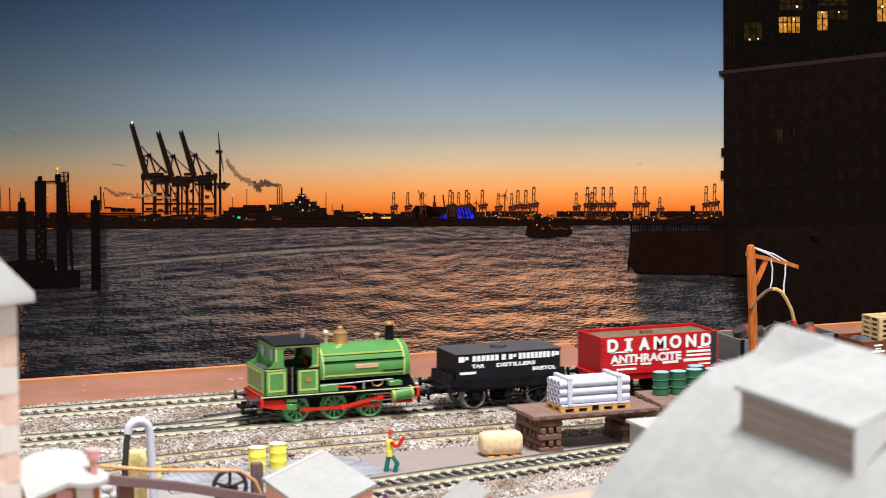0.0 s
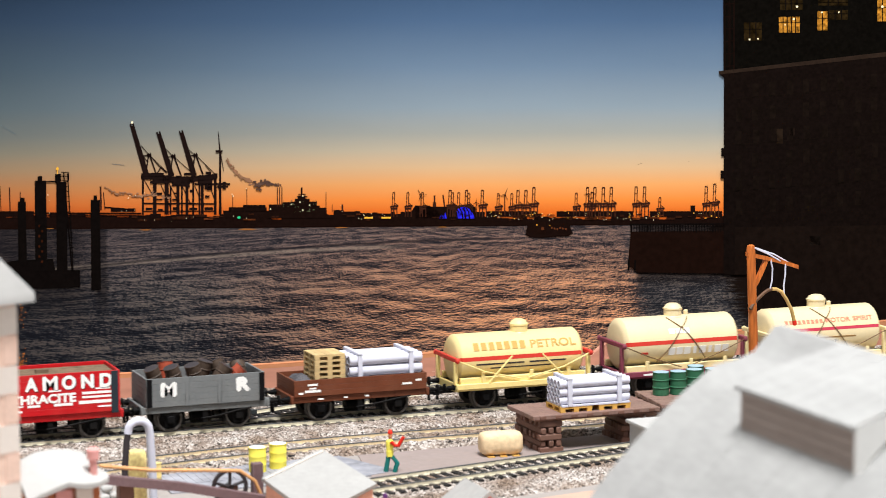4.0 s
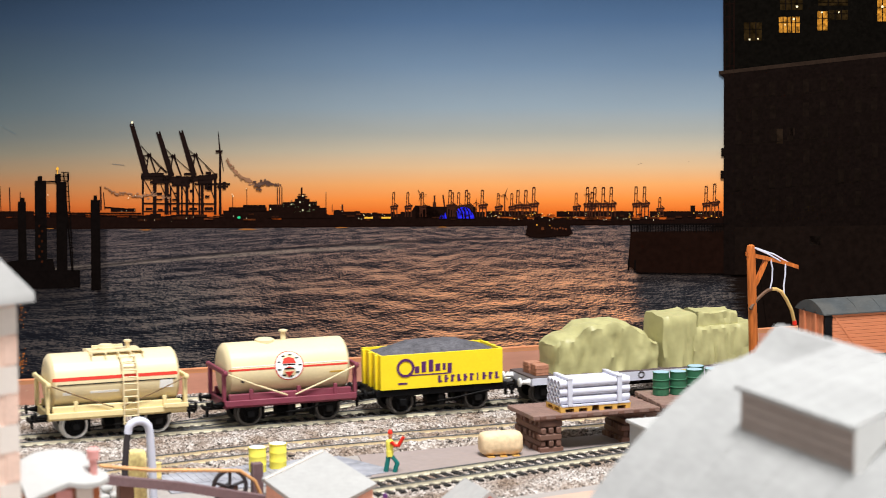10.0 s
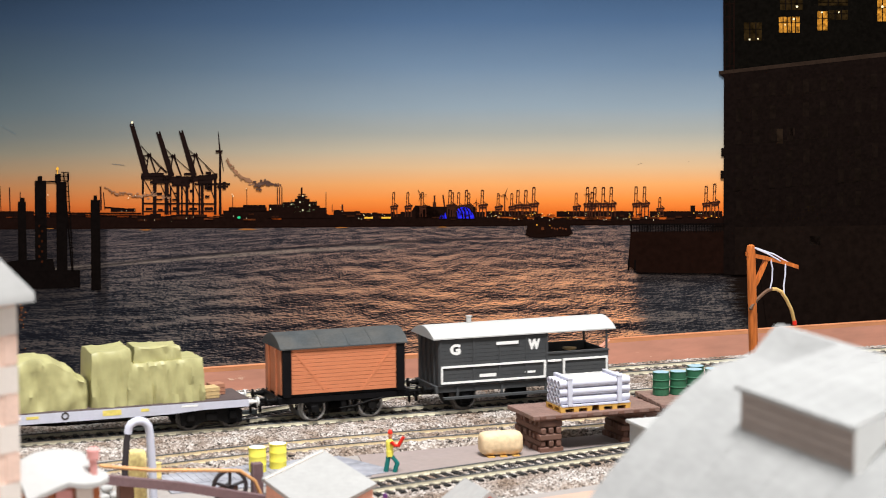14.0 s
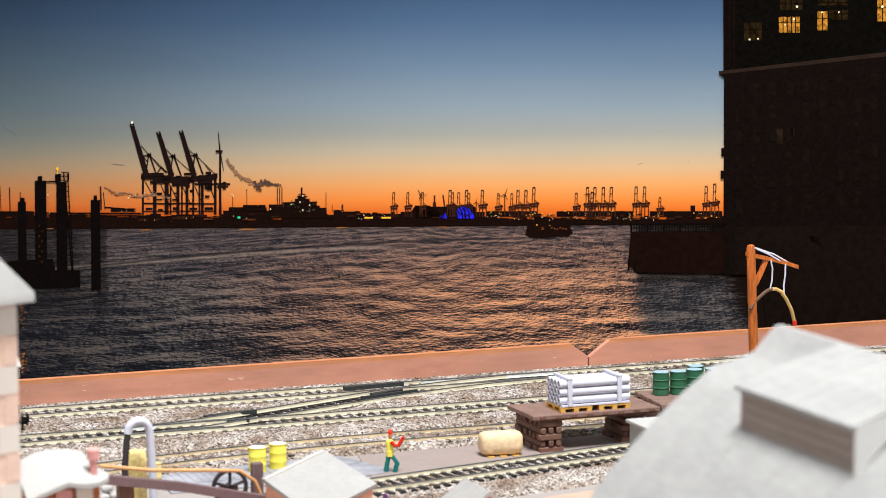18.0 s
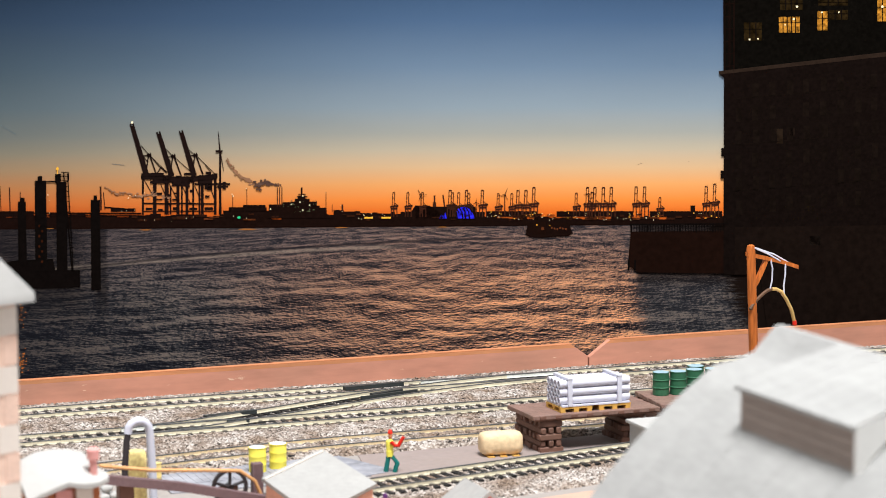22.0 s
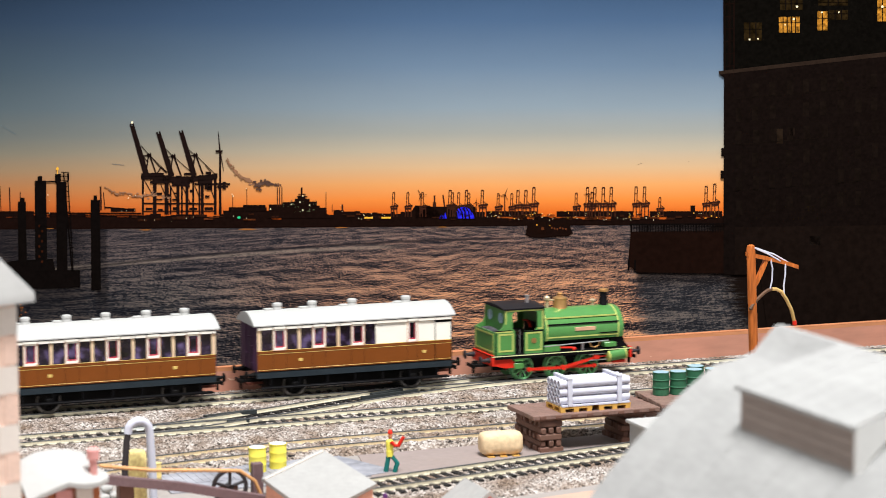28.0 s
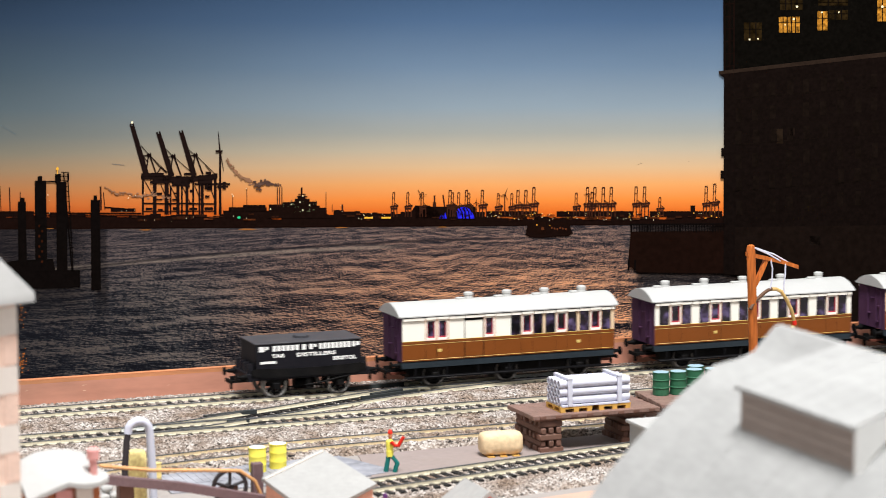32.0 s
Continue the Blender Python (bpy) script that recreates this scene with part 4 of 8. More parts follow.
def lamps():
    rnd = random.Random(9)
    spots = [(227, 351), (238, 372), (224, 373), (216, 374), (88, 377), (256, 341), (262, 354)] + [(230, 346), (228, 350), (436, 334), (413, 347), (411, 344), (577, 341), (604, 364), (606, 374), (240, 346), (330, 387), (85, 345), (88, 355)]
    spots += [(rnd.uniform(860, 1280), rnd.uniform(377, 390)) for _ in range(40)] + [(rnd.uniform(600, 700), rnd.uniform(378, 388)) for _ in range(9)] + [(rnd.uniform(250, 480), rnd.uniform(380, 392)) for _ in range(7)]
    plates("quay_lamp", [disc(x, y, rnd.uniform(0.4, 0.95), n=6) for x, y in spots], INK_LAMP, 8, None, "small warm quay lamp")
    plates("amber_lamp", [disc(rnd.uniform(860, 1278), rnd.uniform(374, 388), rnd.uniform(0.5, 1.2), n=6) for _ in range(36)] + [rect(645, 384, 660, 387), rect(675, 384, 692, 387)], INK_AMBER, 8)
    plates("lamp_streak", [disc(604, 403, 11, 0.9), disc(783, 402, 8, 0.8), disc(438, 406, 16, 1.3), disc(258, 407, 11, 1.0), disc(88, 405, 8, 0.7)], ink("lamp_streak", (150, 96, 46), 0.3), 3)
    plate("green_lamp", [disc(423, 385, 3.2, 2.2, 8)], INK_GREEN, 8)
    hall = plate("lit_hall", [[(807, 387), (808, 374), (812, 368), (822, 366), (831, 370), (837, 378), (840, 387)], [(777, 387), (781, 379), (784, 382), (788, 376), (791, 387)]], INK_BLUE, 6, None, "hall under blue floodlight")
    plate("hall_rib", [bar(x + 3, 387, x + 1.5, 376, 2.6) for x in (806, 816, 821, 828)] + [bar(x, 376.5, x - 5, 368, 2.0) for x in (812, 818, 824, 830, 836)] + [bar(x, 376, x, 387, 1.6) for x in (781, 786)], INK_BANK, 7, hall)


lamps()


def ferry():
    hull = [(930, 416), (931, 408), (935, 396), (942, 390), (948, 384), (954, 382), (958, 384), (968, 383), (976, 386), (984, 391), (1000, 391), (1003, 396), (1009, 397), (1010, 405), (1014, 413), (1006, 418), (985, 419), (955, 421), (938, 420)]
    f = plate("ferry", [hull], INK_BANK, 6, None, "low dark ferry on the river")
    plate("deckhouse", [rect(944, 393, 966, 414), rect(968, 395, 1004, 399), bar(946, 376, 946, 388, 1.0), bar(990, 386, 990, 394, 0.8)], INK_WARM, 7, f)
    rnd = random.Random(5)
    plates("cabin_window", [rect(x, 402 + (k % 3), x + 2.6, 405 + (k % 3)) for k, x in enumerate(range(975, 1004, 5))] + [rect(958, 402, 963, 407)], ink("cabin_window", (96, 52, 30), 0.3), 8, f)
    plates("ferry_lamp", [disc(950, 398, 1.3, n=6), disc(973, 399, 0.9, n=6)], INK_AMBER, 9, f)


ferry()


def pile(x0, x1, top, foot, cap, name="mooring_pile"):
    p = plate(name, [[(x0 + 1, foot), (x1 + 2, foot), (x1, top), (x0, top)]], INK, 9, None, "stout black mooring pile")
    if cap:
        plate("pile_cap", [rect(cap[0], cap[1], cap[2], top + 2)], INK, 10, p)
    return p


pile(32, 46, 357, 470, (36, 350, 44))
pile(62, 82, 320, 480, (67, 312, 75))
pile(100, 118, 322, 486, (98, 308, 108))
pile(161, 177, 354, 513, (166, 346, 172))
plate("dolphin_platform", [[(0, 512), (0, 470), (20, 462), (94, 458), (98, 478), (142, 478), (142, 508)], bar(80, 322, 102, 321, 2.5)], INK, 8, None, "dark mooring platform in the river")
plate("ladder", [bar(113, 306, 128, 478, 2.2), bar(120, 306, 130, 478, 1.6)] + [bar(113 + i * 0.8, 312 + i * 9, 121 + i * 0.7, 312 + i * 9, 1.2) for i in range(18)], INK, 11, None, "thin black access ladder")
plate("ladder_cage", [bar(108, 305, 122, 305, 1.4), bar(108, 312, 122, 312, 1.4), bar(108, 320, 122, 320, 1.4), bar(122, 305, 122, 320, 1.4)], INK, 11)
plate("beacon", [disc(102, 299, 2.4, 3.4), rect(101.2, 300, 102.8, 308)], INK_AMBER, 11, None, "lit beacon lamp")
plates("warm_glint", [disc(70 + 5 * (i % 2), 400 + i * 9, 2.0, 2.6, 6) for i in range(8)], ink("rust_glint", (52, 24, 12), 0.4), 11)


def tower():
    b = plate("tower_block", [[(1280, 486), (1605, 486), (1605, 88), (1568, 94), (1272, 126), (1273, 132), (1281, 138)], [(1345, 486), (1370, 680), (1605, 680), (1605, 486)]], INK_BLOCK, 12, None, "unlit dark brick tower block on the quay")
    plate("upper_storeys", [[(1280, 126), (1605, 92), (1605, -150), (1280, -150)]], INK_BLOCK2, 12, b)
    plate("cornice", [[(1272, 126), (1272, 132), (1605, 96), (1605, 88)]], ink("cornice", (40, 30, 24), 0.2), 13, b)
    rnd = random.Random(7)

    def window(x0, y0, x1, y1, n, mat):
        w = plate("window", [rect(x0, y0, x1, y1)], mat, 13, b, "lit window" if mat is INK_WINDOW else "dim window")
        for i in range(1, n):
            q = x0 + (x1 - x0) * i / n
            plate("glazing_bar", [rect(q - 0.9, y0, q + 0.9, y1), rect(x0, y0 + (y1 - y0) * 0.35, x1, y0 + (y1 - y0) * 0.35 + 1.2)], INK, 14, w)

    window(1378, 30, 1415, 58, 5, INK_WINDOW)
    window(1446, 20, 1464, 54, 2, INK_WINDOW)
    window(1466, 18, 1500, 35, 3, INK_DIM)
    window(1380, 0, 1420, 18, 4, INK_DIM)
    window(1552, 0, 1580, 38, 3, INK_WINDOW)
    window(1316, 40, 1348, 72, 3, INK_DIM)
    window(1448, 0, 1500, 10, 3, INK_DIM)
    window(1374, 228, 1385, 254, 1, ink("faint_window", (34, 25, 18), 0.3))
    window(1396, 226, 1406, 240, 1, ink("faint_window_b", (28, 20, 16), 0.3))
    window(1433, 418, 1452, 434, 1, ink("faint_window_c", (30, 24, 20), 0.3))
    # rows of unlit windows, barely lighter than the brick, over a paler ground storey
    unlit, lower = ink("unlit_window", (20, 14, 11), 0.35, 300.0), ink("ground_storey", (22, 15, 12), 0.25, 300.0)
    plate("ground_storey", [[(1345, 486), (1370, 680), (1605, 680), (1605, 398), (1300, 402), (1300, 486)]], lower, 13, b)
    for r in range(6):
        for k in range(9):
            if (r * 5 + k * 3) % 7:
                x0, y0 = 1302 + k * 30 + rnd.uniform(-2, 2), 150 + r * 41 - k * 2.4
                plate("window", [rect(x0, y0, x0 + 11, y0 + 25)], unlit, 13, b, "unlit window")
    plates("floor_line", [bar(1281, y, 1605, y - 26, 1.2) for y in (176, 258, 340)], unlit, 13, b)
    plates("room_lamp", [disc(x, y, r, n=8) for x, y, r in ((1326, 70, 1.8), (1341, 69, 1.5), (1404, 34, 2.0), (1410, 12, 2.2), (1389, 44, 1.2), (1561, 12, 2.4), (1454, 22, 1.6), (1484, 22, 1.6))], INK_LAMP, 15, b)
    for i in range(6):
        plate("balcony_rail", [bar(1281, 8 + i * 22, 1300, 6 + i * 22, 1.4)] + [bar(1283 + j * 5, 8 + i * 22, 1283 + j * 5, 26 + i * 22, 0.8) for j in range(4)], INK_BANK, 13, b)
    plates("balcony_post", [bar(1280, -100, 1281, 126, 1.6), bar(1290, -100, 1290, 124, 1.2), bar(1299, -100, 1299, 122, 1.2)], INK_BANK, 14, b)
    plates("wall_lamp", [disc(rnd.uniform(1320, 1560), rnd.choice((366, 372, 386, 388)), rnd.uniform(0.7, 1.4), n=6) for _ in range(12)], INK_DIM, 14, b)
    plates("wall_box", [rect(1276, 262, 1282, 276), rect(1275, 302, 1282, 316)], INK_BLOCK, 13, b)
    # the deck with its railing that runs out from the tower
    p = plate("pier", [[(1111, 470), (1116, 410), (1290, 408), (1290, 484), (1130, 482)]] , INK_WARM, 11, None, "dark timber pier with a railing")
    for x in (1113, 1124):
        plate("pier_post", [bar(x, 460, x - 1, 478, 3.4)], INK, 12, p)
    for i in range(34):
        x = 1117 + i * 4.8
        plate("baluster", [bar(x, 396, x, 411, 1.5 if i % 6 else 3.4)], INK, 12, p)
    plate("handrail", [bar(1115, 397, 1290, 396, 2)], INK, 13, p)


tower()
glints = random.Random(31)
plates("town_glint", [disc(34 + abs(glints.gauss(0, 7)), y0 + glints.gauss(0, d), glints.uniform(0.8, 2.6), glints.uniform(0.4, 0.9), 6) for y0, d, n in ((640, 9, 26), (556, 14, 16)) for _ in range(n)], ink("town_glint", (206, 118, 44), 0.4), 2, None, "small orange glint")


# ---- rolling stock: each vehicle stands at its own middle, on the rails ----
TURNING = []  # (wheelset, radius, which train)


def ring(g, y0, y1, r0, r1, n=24, mat=0, at=(0, 0, 0)):
    """A flat ring about the y axis."""
    def circle(y, r):
        return [(at[0] + r * math.cos(2 * math.pi * i / n), at[1] + y, at[2] + r * math.sin(2 * math.pi * i / n)) for i in range(n)]
    rings = [circle(y0, r0), circle(y0, r1), circle(y1, r1), circle(y1, r0), circle(y0, r0)]
    return g.loft(rings, mat, caps=False)


def wheel_shape(side, r, spokes):
    """One wheel; side is -1 for the one nearer the camera."""
    g = Shape()
    s = side
    ring(g, s * 7.25, s * 8.0, r - 1.2, r + 0.9, mat=0)
    ring(g, s * 7.9, s * 10.0, r - 0.95, r, mat=0)
    g.tube((0, s * 7.4, 0), (0, s * 10.1, 0), r * 0.24, n=12, mat=1)
    if spokes:
        for i in range(spokes):
            a = 2 * math.pi * i / spokes
            d, p = Vector((math.cos(a), 0, math.sin(a))), Vector((-math.sin(a), 0, math.cos(a)))
            ra, rb = d * r * 0.18, d * (r - 0.8)
            q = [ra + p * 0.5, rb + p * 0.35, rb - p * 0.35, ra - p * 0.5]
            g.loft([[v + Vector((0, s * 8.2, 0)) for v in q], [v + Vector((0, s * 9.4, 0)) for v in q]], mat=1)
    else:
        g.lathe((0, s * 8.0, 0), (0, s, 0), [(0, r - 1.0), (0.4, r - 1.0), (1.0, r * 0.5), (1.3, r * 0.3)], 24, 1)
    return g


WHEELS = {}


def wheelset(w, x, train, r=6.3, spokes=0, mats=None, z=None):
    mats = mats or [TYRE, WHEEL_DARK]
    key = (r, spokes, mats[0].name, mats[1].name)
    if key not in WHEELS:
        ax = Shape()
        ax.tube((0, -11.5, 0), (0, 11.5, 0), 0.8, n=10)
        WHEELS[key] = (mesh_of("wheelset", ax, CHASSIS), [mesh_of("wheel", wheel_shape(s, r, spokes), mats) for s in (-1, 1)])
    axle, wheels = WHEELS[key]
    ob = new("wheelset", axle)
    ob.parent = w
    ob.location = (x * 0.001, 0, r * 0.001)
    for me in wheels:
        k = new("wheel", me)
        k.parent = ob
    TURNING.append((ob, x, r, train))
    return ob


def buffers(w, L, z=13.0, mat=None, head=None):
    for sx in (-1, 1):
        for sy in (-1, 1):
            g = Shape()
            x = sx * L / 2
            g.lathe((x, sy * 11.2, z), (sx, 0, 0), [(-0.4, 1.5), (1.0, 1.5), (1.2, 1.15), (3.4, 1.0), (3.5, 0.7), (4.9, 0.7), (5.0, 2.3), (5.6, 2.3), (5.9, 1.7)], 14)
            part("buffer", g, head or mat or CHASSIS, w)


def couplings(w, L, z=8.0):
    for sx in (-1, 1):
        g = Shape()
        x = sx * L / 2
        g.box(min(x - sx * 6, x + sx * 6.5), max(x - sx * 6, x + sx * 6.5), -2.4, 2.4, z - 0.6, z + 0.6)
        g.box(x + sx * 6.2 - 0.5, x + sx * 6.2 + 0.5, -5.5, 5.5, z - 0.7, z + 1.1)
        g.box(x + sx * 4 - 1.6, x + sx * 4 + 1.6, -0.7, 0.7, z + 0.6, z + 2.6)
        g.box(x + sx * 5 - 0.4, x + sx * 5 + 0.4, -1.2, 1.2, z - 4.0, z - 0.6)
        part("coupling", g, CHASSIS, w, "black tension hook coupling")


def axle_guards(w, axles, top=11.0, mat=None, r=6.3):
    for x in axles:
        for sy in (-1, 1):
            g = Shape()
            y0, y1 = (sy * 10.8, sy * 11.6)
            g.prism([(x - 6.5, top), (x - 4.6, top), (x - 1.7, r + 1.0), (x - 1.7, r - 3.2), (x + 1.7, r - 3.2), (x + 1.7, r + 1.0), (x + 4.6, top), (x + 6.5, top), (x + 2.6, r - 1), (x + 2.6, r - 4), (x - 2.6, r - 4), (x - 2.6, r - 1)], "y", min(y0, y1), max(y0, y1))
            g.box(x - 1.9, x + 1.9, min(sy * 11.4, sy * 13.2), max(sy * 11.4, sy * 13.2), r - 1.9, r + 1.6, b=0.35)
            for i in range(4):
                h = 6.6 - i * 1.3
                g.box(x - h, x + h, min(sy * 11.5, sy * 12.8), max(sy * 11.5, sy * 12.8), r + 1.7 + (3 - i) * 0.55, r + 2.2 + (3 - i) * 0.55)
            part("axle_guard", g, mat or CHASSIS, w)


def brake_gear(w, axles, r=6.3):
    a, c = axles[0], axles[-1]
    m = (a + c) / 2
    g = Shape()
    g.path([(m - 2, -12.8, r - 0.5), (m + 6, -13, r + 0.3), (m + (c - a) * 0.45, -13.2, r + 2.2), (c + 6, -13.4, r + 3.4)], 0.45, 6)
    g.box(m - 1.2, m + 1.2, -12.8, -11.6, r - 2.5, 11)
    part("brake_lever", g, CHASSIS, w, "black hand-brake lever")
    g = Shape()
    for x, s in ((a, 1), (c, -1)):
        g.box(x + s * (r + 0.6) - 0.8, x + s * (r + 0.6) + 0.8, -10.2, -8.4, r - 3.5, r + 2.5, b=0.3)
        g.path([(x + s * (r + 0.6), -9.3, r - 1.5), (m, -9.3, r - 1.0)], 0.4, 6)
        g.box(x + s * (r + 0.6) - 0.8, x + s * (r + 0.6) + 0.8, 8.4, 10.2, r - 3.5, r + 2.5, b=0.3)
    part("brake_block", g, CHASSIS, w)


def chassis(w, L, axles, train, spokes=0, mats=None, frame=None, z0=9.6, z1=12.8, levers=True, head=None):
    m = frame or CHASSIS
    for sy in (-1, 1):
        g = Shape()
        g.box(-L / 2 + 1, L / 2 - 1, min(sy * 11.7, sy * 13.4), max(sy * 11.7, sy * 13.4), z0, z1, b=0.25)
        for k in range(6):
            x = -L / 2 + 5 + k * (L - 10) / 5
            g.box(x - 0.5, x + 0.5, min(sy * 13.3, sy * 13.7), max(sy * 13.3, sy * 13.7), z0 + 0.7, z1 - 0.6)
        part("solebar", g, m, w)
    for sx in (-1, 1):
        g = Shape()
        x = sx * L / 2
        g.box(min(x, x - sx * 1.6), max(x, x - sx * 1.6), -14.2, 14.2, z0 - 0.2, z1 + 0.6, b=0.3)
        part("headstock", g, m, w)
    buffers(w, L, 11.6, None, head)
    couplings(w, L)
    axle_guards(w, axles)
    if levers:
        brake_gear(w, axles)
    g = Shape()
    g.box(-L / 2 + 2, L / 2 - 2, -11.6, 11.6, z1 - 1.2, z1)
    part("floor", g, CHASSIS, w)
    g = Shape()
    # Black block added under the floor in place of shade; the tube is a cylinder.
    g.box(-L / 2 + 5, L / 2 - 5, -5.5, 5.5, 8.2, z1 - 1.2, b=0.4)
    g.tube((-5, -3, 5.5), (5, -3, 5.5), 3.2, n=14)
    part("brake_cylinder", g, CHASSIS, w)
    for x in axles:
        wheelset(w, x, train, 6.3, spokes, mats)


VEHICLES = {1: [], 2: []}


def vehicle(name, label, category, x, train):
    w = thing(name, label, category, (x, 0 if train == 1 else FAR, 0), group="goods train" if train == 1 else "passenger train")
    VEHICLES[train].append((w, x))
    return w


def open_sides(w, x0, x1, z0, z1, mat, inner, planks, width=14.6, iron=None, ends=2):
    """Plank sides and ends of an open wagon, each plank a part."""
    h = (z1 - z0) / planks
    for i in range(planks):
        a, c = z0 + i * h + 0.03, z0 + (i + 1) * h - 0.03
        for sy in (-1, 1):
            g = Shape()
            g.box(x0, x1, min(sy * width, sy * (width - 1)), max(sy * width, sy * (width - 1)), a, c, b=0.07)
            part("side_plank", g, mat, w)
        for x, s in ((x0, 1), (x1, -1)):
            g = Shape()
            g.box(min(x, x + s), max(x, x + s), -width + 1.05, width - 1.05, a, c, b=0.07)
            part("end_plank", g, mat, w)
    g = Shape()
    g.box(x0 + 1, x1 - 1, -width + 1.1, width - 1.1, z0, z0 + 1.0)
    part("floor_boards", g, inner, w)
    if iron:
        n = 4
        for k in range(n):
            x = x0 + 1.2 + (x1 - x0 - 2.4) * k / (n - 1)
            g = Shape()
            g.box(x - 0.9 if k in (0, n - 1) else x - 0.6, x + 0.9 if k in (0, n - 1) else x + 0.6, -width - 0.3, -width + 0.1, z0 - 0.6, z1, b=0.1)
            part("iron_strap", g, iron, w)
        for x, s in ((x0, -1), (x1, 1)):
            for y in (-8, 8):
                g = Shape()
                g.box(min(x, x + s * 0.9), max(x, x + s * 0.9), y - 0.9, y + 0.9, z0 - 2, z1, b=0.1)
                part("end_post", g, iron, w)


def heap(name, x0, x1, y, z, rise, mat, w, seed, label):
    """An uneven heap that fills a wagon."""
    rnd = random.Random(seed)
    nx, ny = 40, 18
    g = Shape()
    pts = []
    for i in range(nx + 1):
        for j in range(ny + 1):
            u, v = i / nx, j / ny
            e = min(1, 3.2 * min(u, 1 - u)) ** 0.7 * min(1, 3.0 * min(v, 1 - v)) ** 0.7
            pts.append((x0 + (x1 - x0) * u, -y + 2 * y * v, z + rise * e + rnd.uniform(-0.35, 0.35)))
    f = [(i * (ny + 1) + j, (i + 1) * (ny + 1) + j, (i + 1) * (ny + 1) + j + 1, i * (ny + 1) + j + 1) for i in range(nx) for j in range(ny)]
    g.put(pts, f)
    return part(name, g, mat, w, label)


def locomotive(x, train):
    w = vehicle("saddle_tank_locomotive", "green saddle-tank steam locomotive with red rods and brass dome", "locomotive", x, train)
    g = Shape()
    g.box(-41, 41, -14.6, 14.6, 13.6, 14.6, b=0.2)
    part("footplate", g, BLACK, w)
    for sy in (-1, 1):
        g = Shape()
        g.box(-41, 41, min(sy * 14.62, sy * 14.8), max(sy * 14.62, sy * 14.8), 13.75, 14.25)
        part("footplate_lining", g, LINE_PALE, w)
        g = Shape()
        g.box(-38, 38, min(sy * 6.5, sy * 7.0), max(sy * 6.5, sy * 7.0), 5.5, 13.6)
        part("frame_plate", g, BLACK, w)
        g = Shape()
        g.box(-39.5, 39.5, min(sy * 14.0, sy * 14.5), max(sy * 14.0, sy * 14.5), 12.3, 13.6)
        part("valance", g, BLACK, w)
    for sx in (-1, 1):
        g = Shape()
        g.box(min(sx * 41, sx * 39.6), max(sx * 41, sx * 39.6), -14.6, 14.6, 8.8, 14.7, b=0.25)
        part("buffer_beam", g, RED, w, "red buffer beam")
    buffers(w, 82, 11.8, None, IRON)
    couplings(w, 82, 7.5)
    # red skirt and green step under the cab
    g = Shape()
    g.prism([(-40, 13.6), (-40, 9), (-33, 7.2), (-27.5, 7.2), (-27.5, 10), (-31, 13.6)], "y", -13.2, -12.4)
    part("rear_valance", g, RED, w)
    for z in (6.6, 10.6):
        g = Shape()
        g.box(-28, -22.5, -14.2, -12.6, z, z + 3.0, b=0.2)
        part("cab_step", g, GREEN, w)
    # cab: sides with a round-cornered opening, back bunker, spectacle plates
    for sy in (-1, 1):
        ya, yb = sorted((sy * 13.4, sy * 14.2))
        g = Shape()
        g.prism([(-38.5, 14.6), (-27.2, 14.6), (-27.2, 27), (-29, 28.5), (-29.2, 36), (-27.5, 38), (-29, 39), (-33, 39), (-33.5, 32), (-35, 29), (-39, 26.8)], "y", ya, yb)
        part("bunker_side", g, GREEN, w)
        g = Shape()
        g.prism([(-22.5, 14.6), (-11, 14.6), (-11, 39), (-29, 39), (-29, 38), (-16.5, 38), (-14.6, 36.4), (-14.6, 28.5), (-16, 27), (-22.5, 27)], "y", ya, yb)
        part("cab_side", g, GREEN, w)
        for q in ((-37.2, 16.2, -28.4, 26), (-21.4, 16.0, -12, 26.2)):
            gg = Shape()
            x0, z0, x1, z1 = q
            yo = sorted((sy * 14.22, sy * 14.36))
            for a in ((x0, z0, x1, z0 + 0.9), (x0, z1 - 0.9, x1, z1), (x0, z0 + 0.9, x0 + 0.9, z1 - 0.9), (x1 - 0.9, z0 + 0.9, x1, z1 - 0.9)):
                gg.box(a[0], a[2], yo[0], yo[1], a[1], a[3])
            part("panel_lining", gg, LIME, w, "lime lining")
        gg = Shape()
        yo = sorted((sy * 14.22, sy * 14.36))
        for a in ((-33.2, 37.6, -11.4, 38.3), (-12.0, 28.4, -11.2, 37.6), (-33.4, 31, -32.6, 37.6), (-14.4, 27.6, -11.2, 28.4), (-38.8, 26.6, -29.2, 27.3)):
            gg.box(a[0], a[2], yo[0], yo[1], a[1], a[3])
        part("cab_lining", gg, LIME, w, "lime lining")
        gg = Shape()
        gg.lathe((-16.7, sy * 14.2, 21.5), (0, sy, 0), [(0, 1.5), (0.3, 1.5)], 14)
        part("works_plate", gg, BRASS, w)
        # Black strips along the cab's edges, panel tops and doorway.
        gg = Shape()
        for a in ((-11.3, 14.6, -10.7, 39.0), (-22.6, 26.35, -11.4, 27.1), (-38.9, 27.35, -29.3, 27.8), (-22.9, 14.6, -22.3, 27.0), (-27.6, 14.6, -27.0, 27.0), (-39.0, 14.6, -38.3, 27.0), (-33.3, 38.4, -11.3, 39.0)):
            gg.box(a[0], a[2], yo[0], yo[1] + (0.02 if sy > 0 else 0), a[1], a[3])
        part("cab_beading", gg, BLACK, w, "black edge strips")
        g = Shape()
        g.tube((-25.0, sy * 14.6, 15), (-25.0, sy * 14.6, 28), 0.22, n=6)
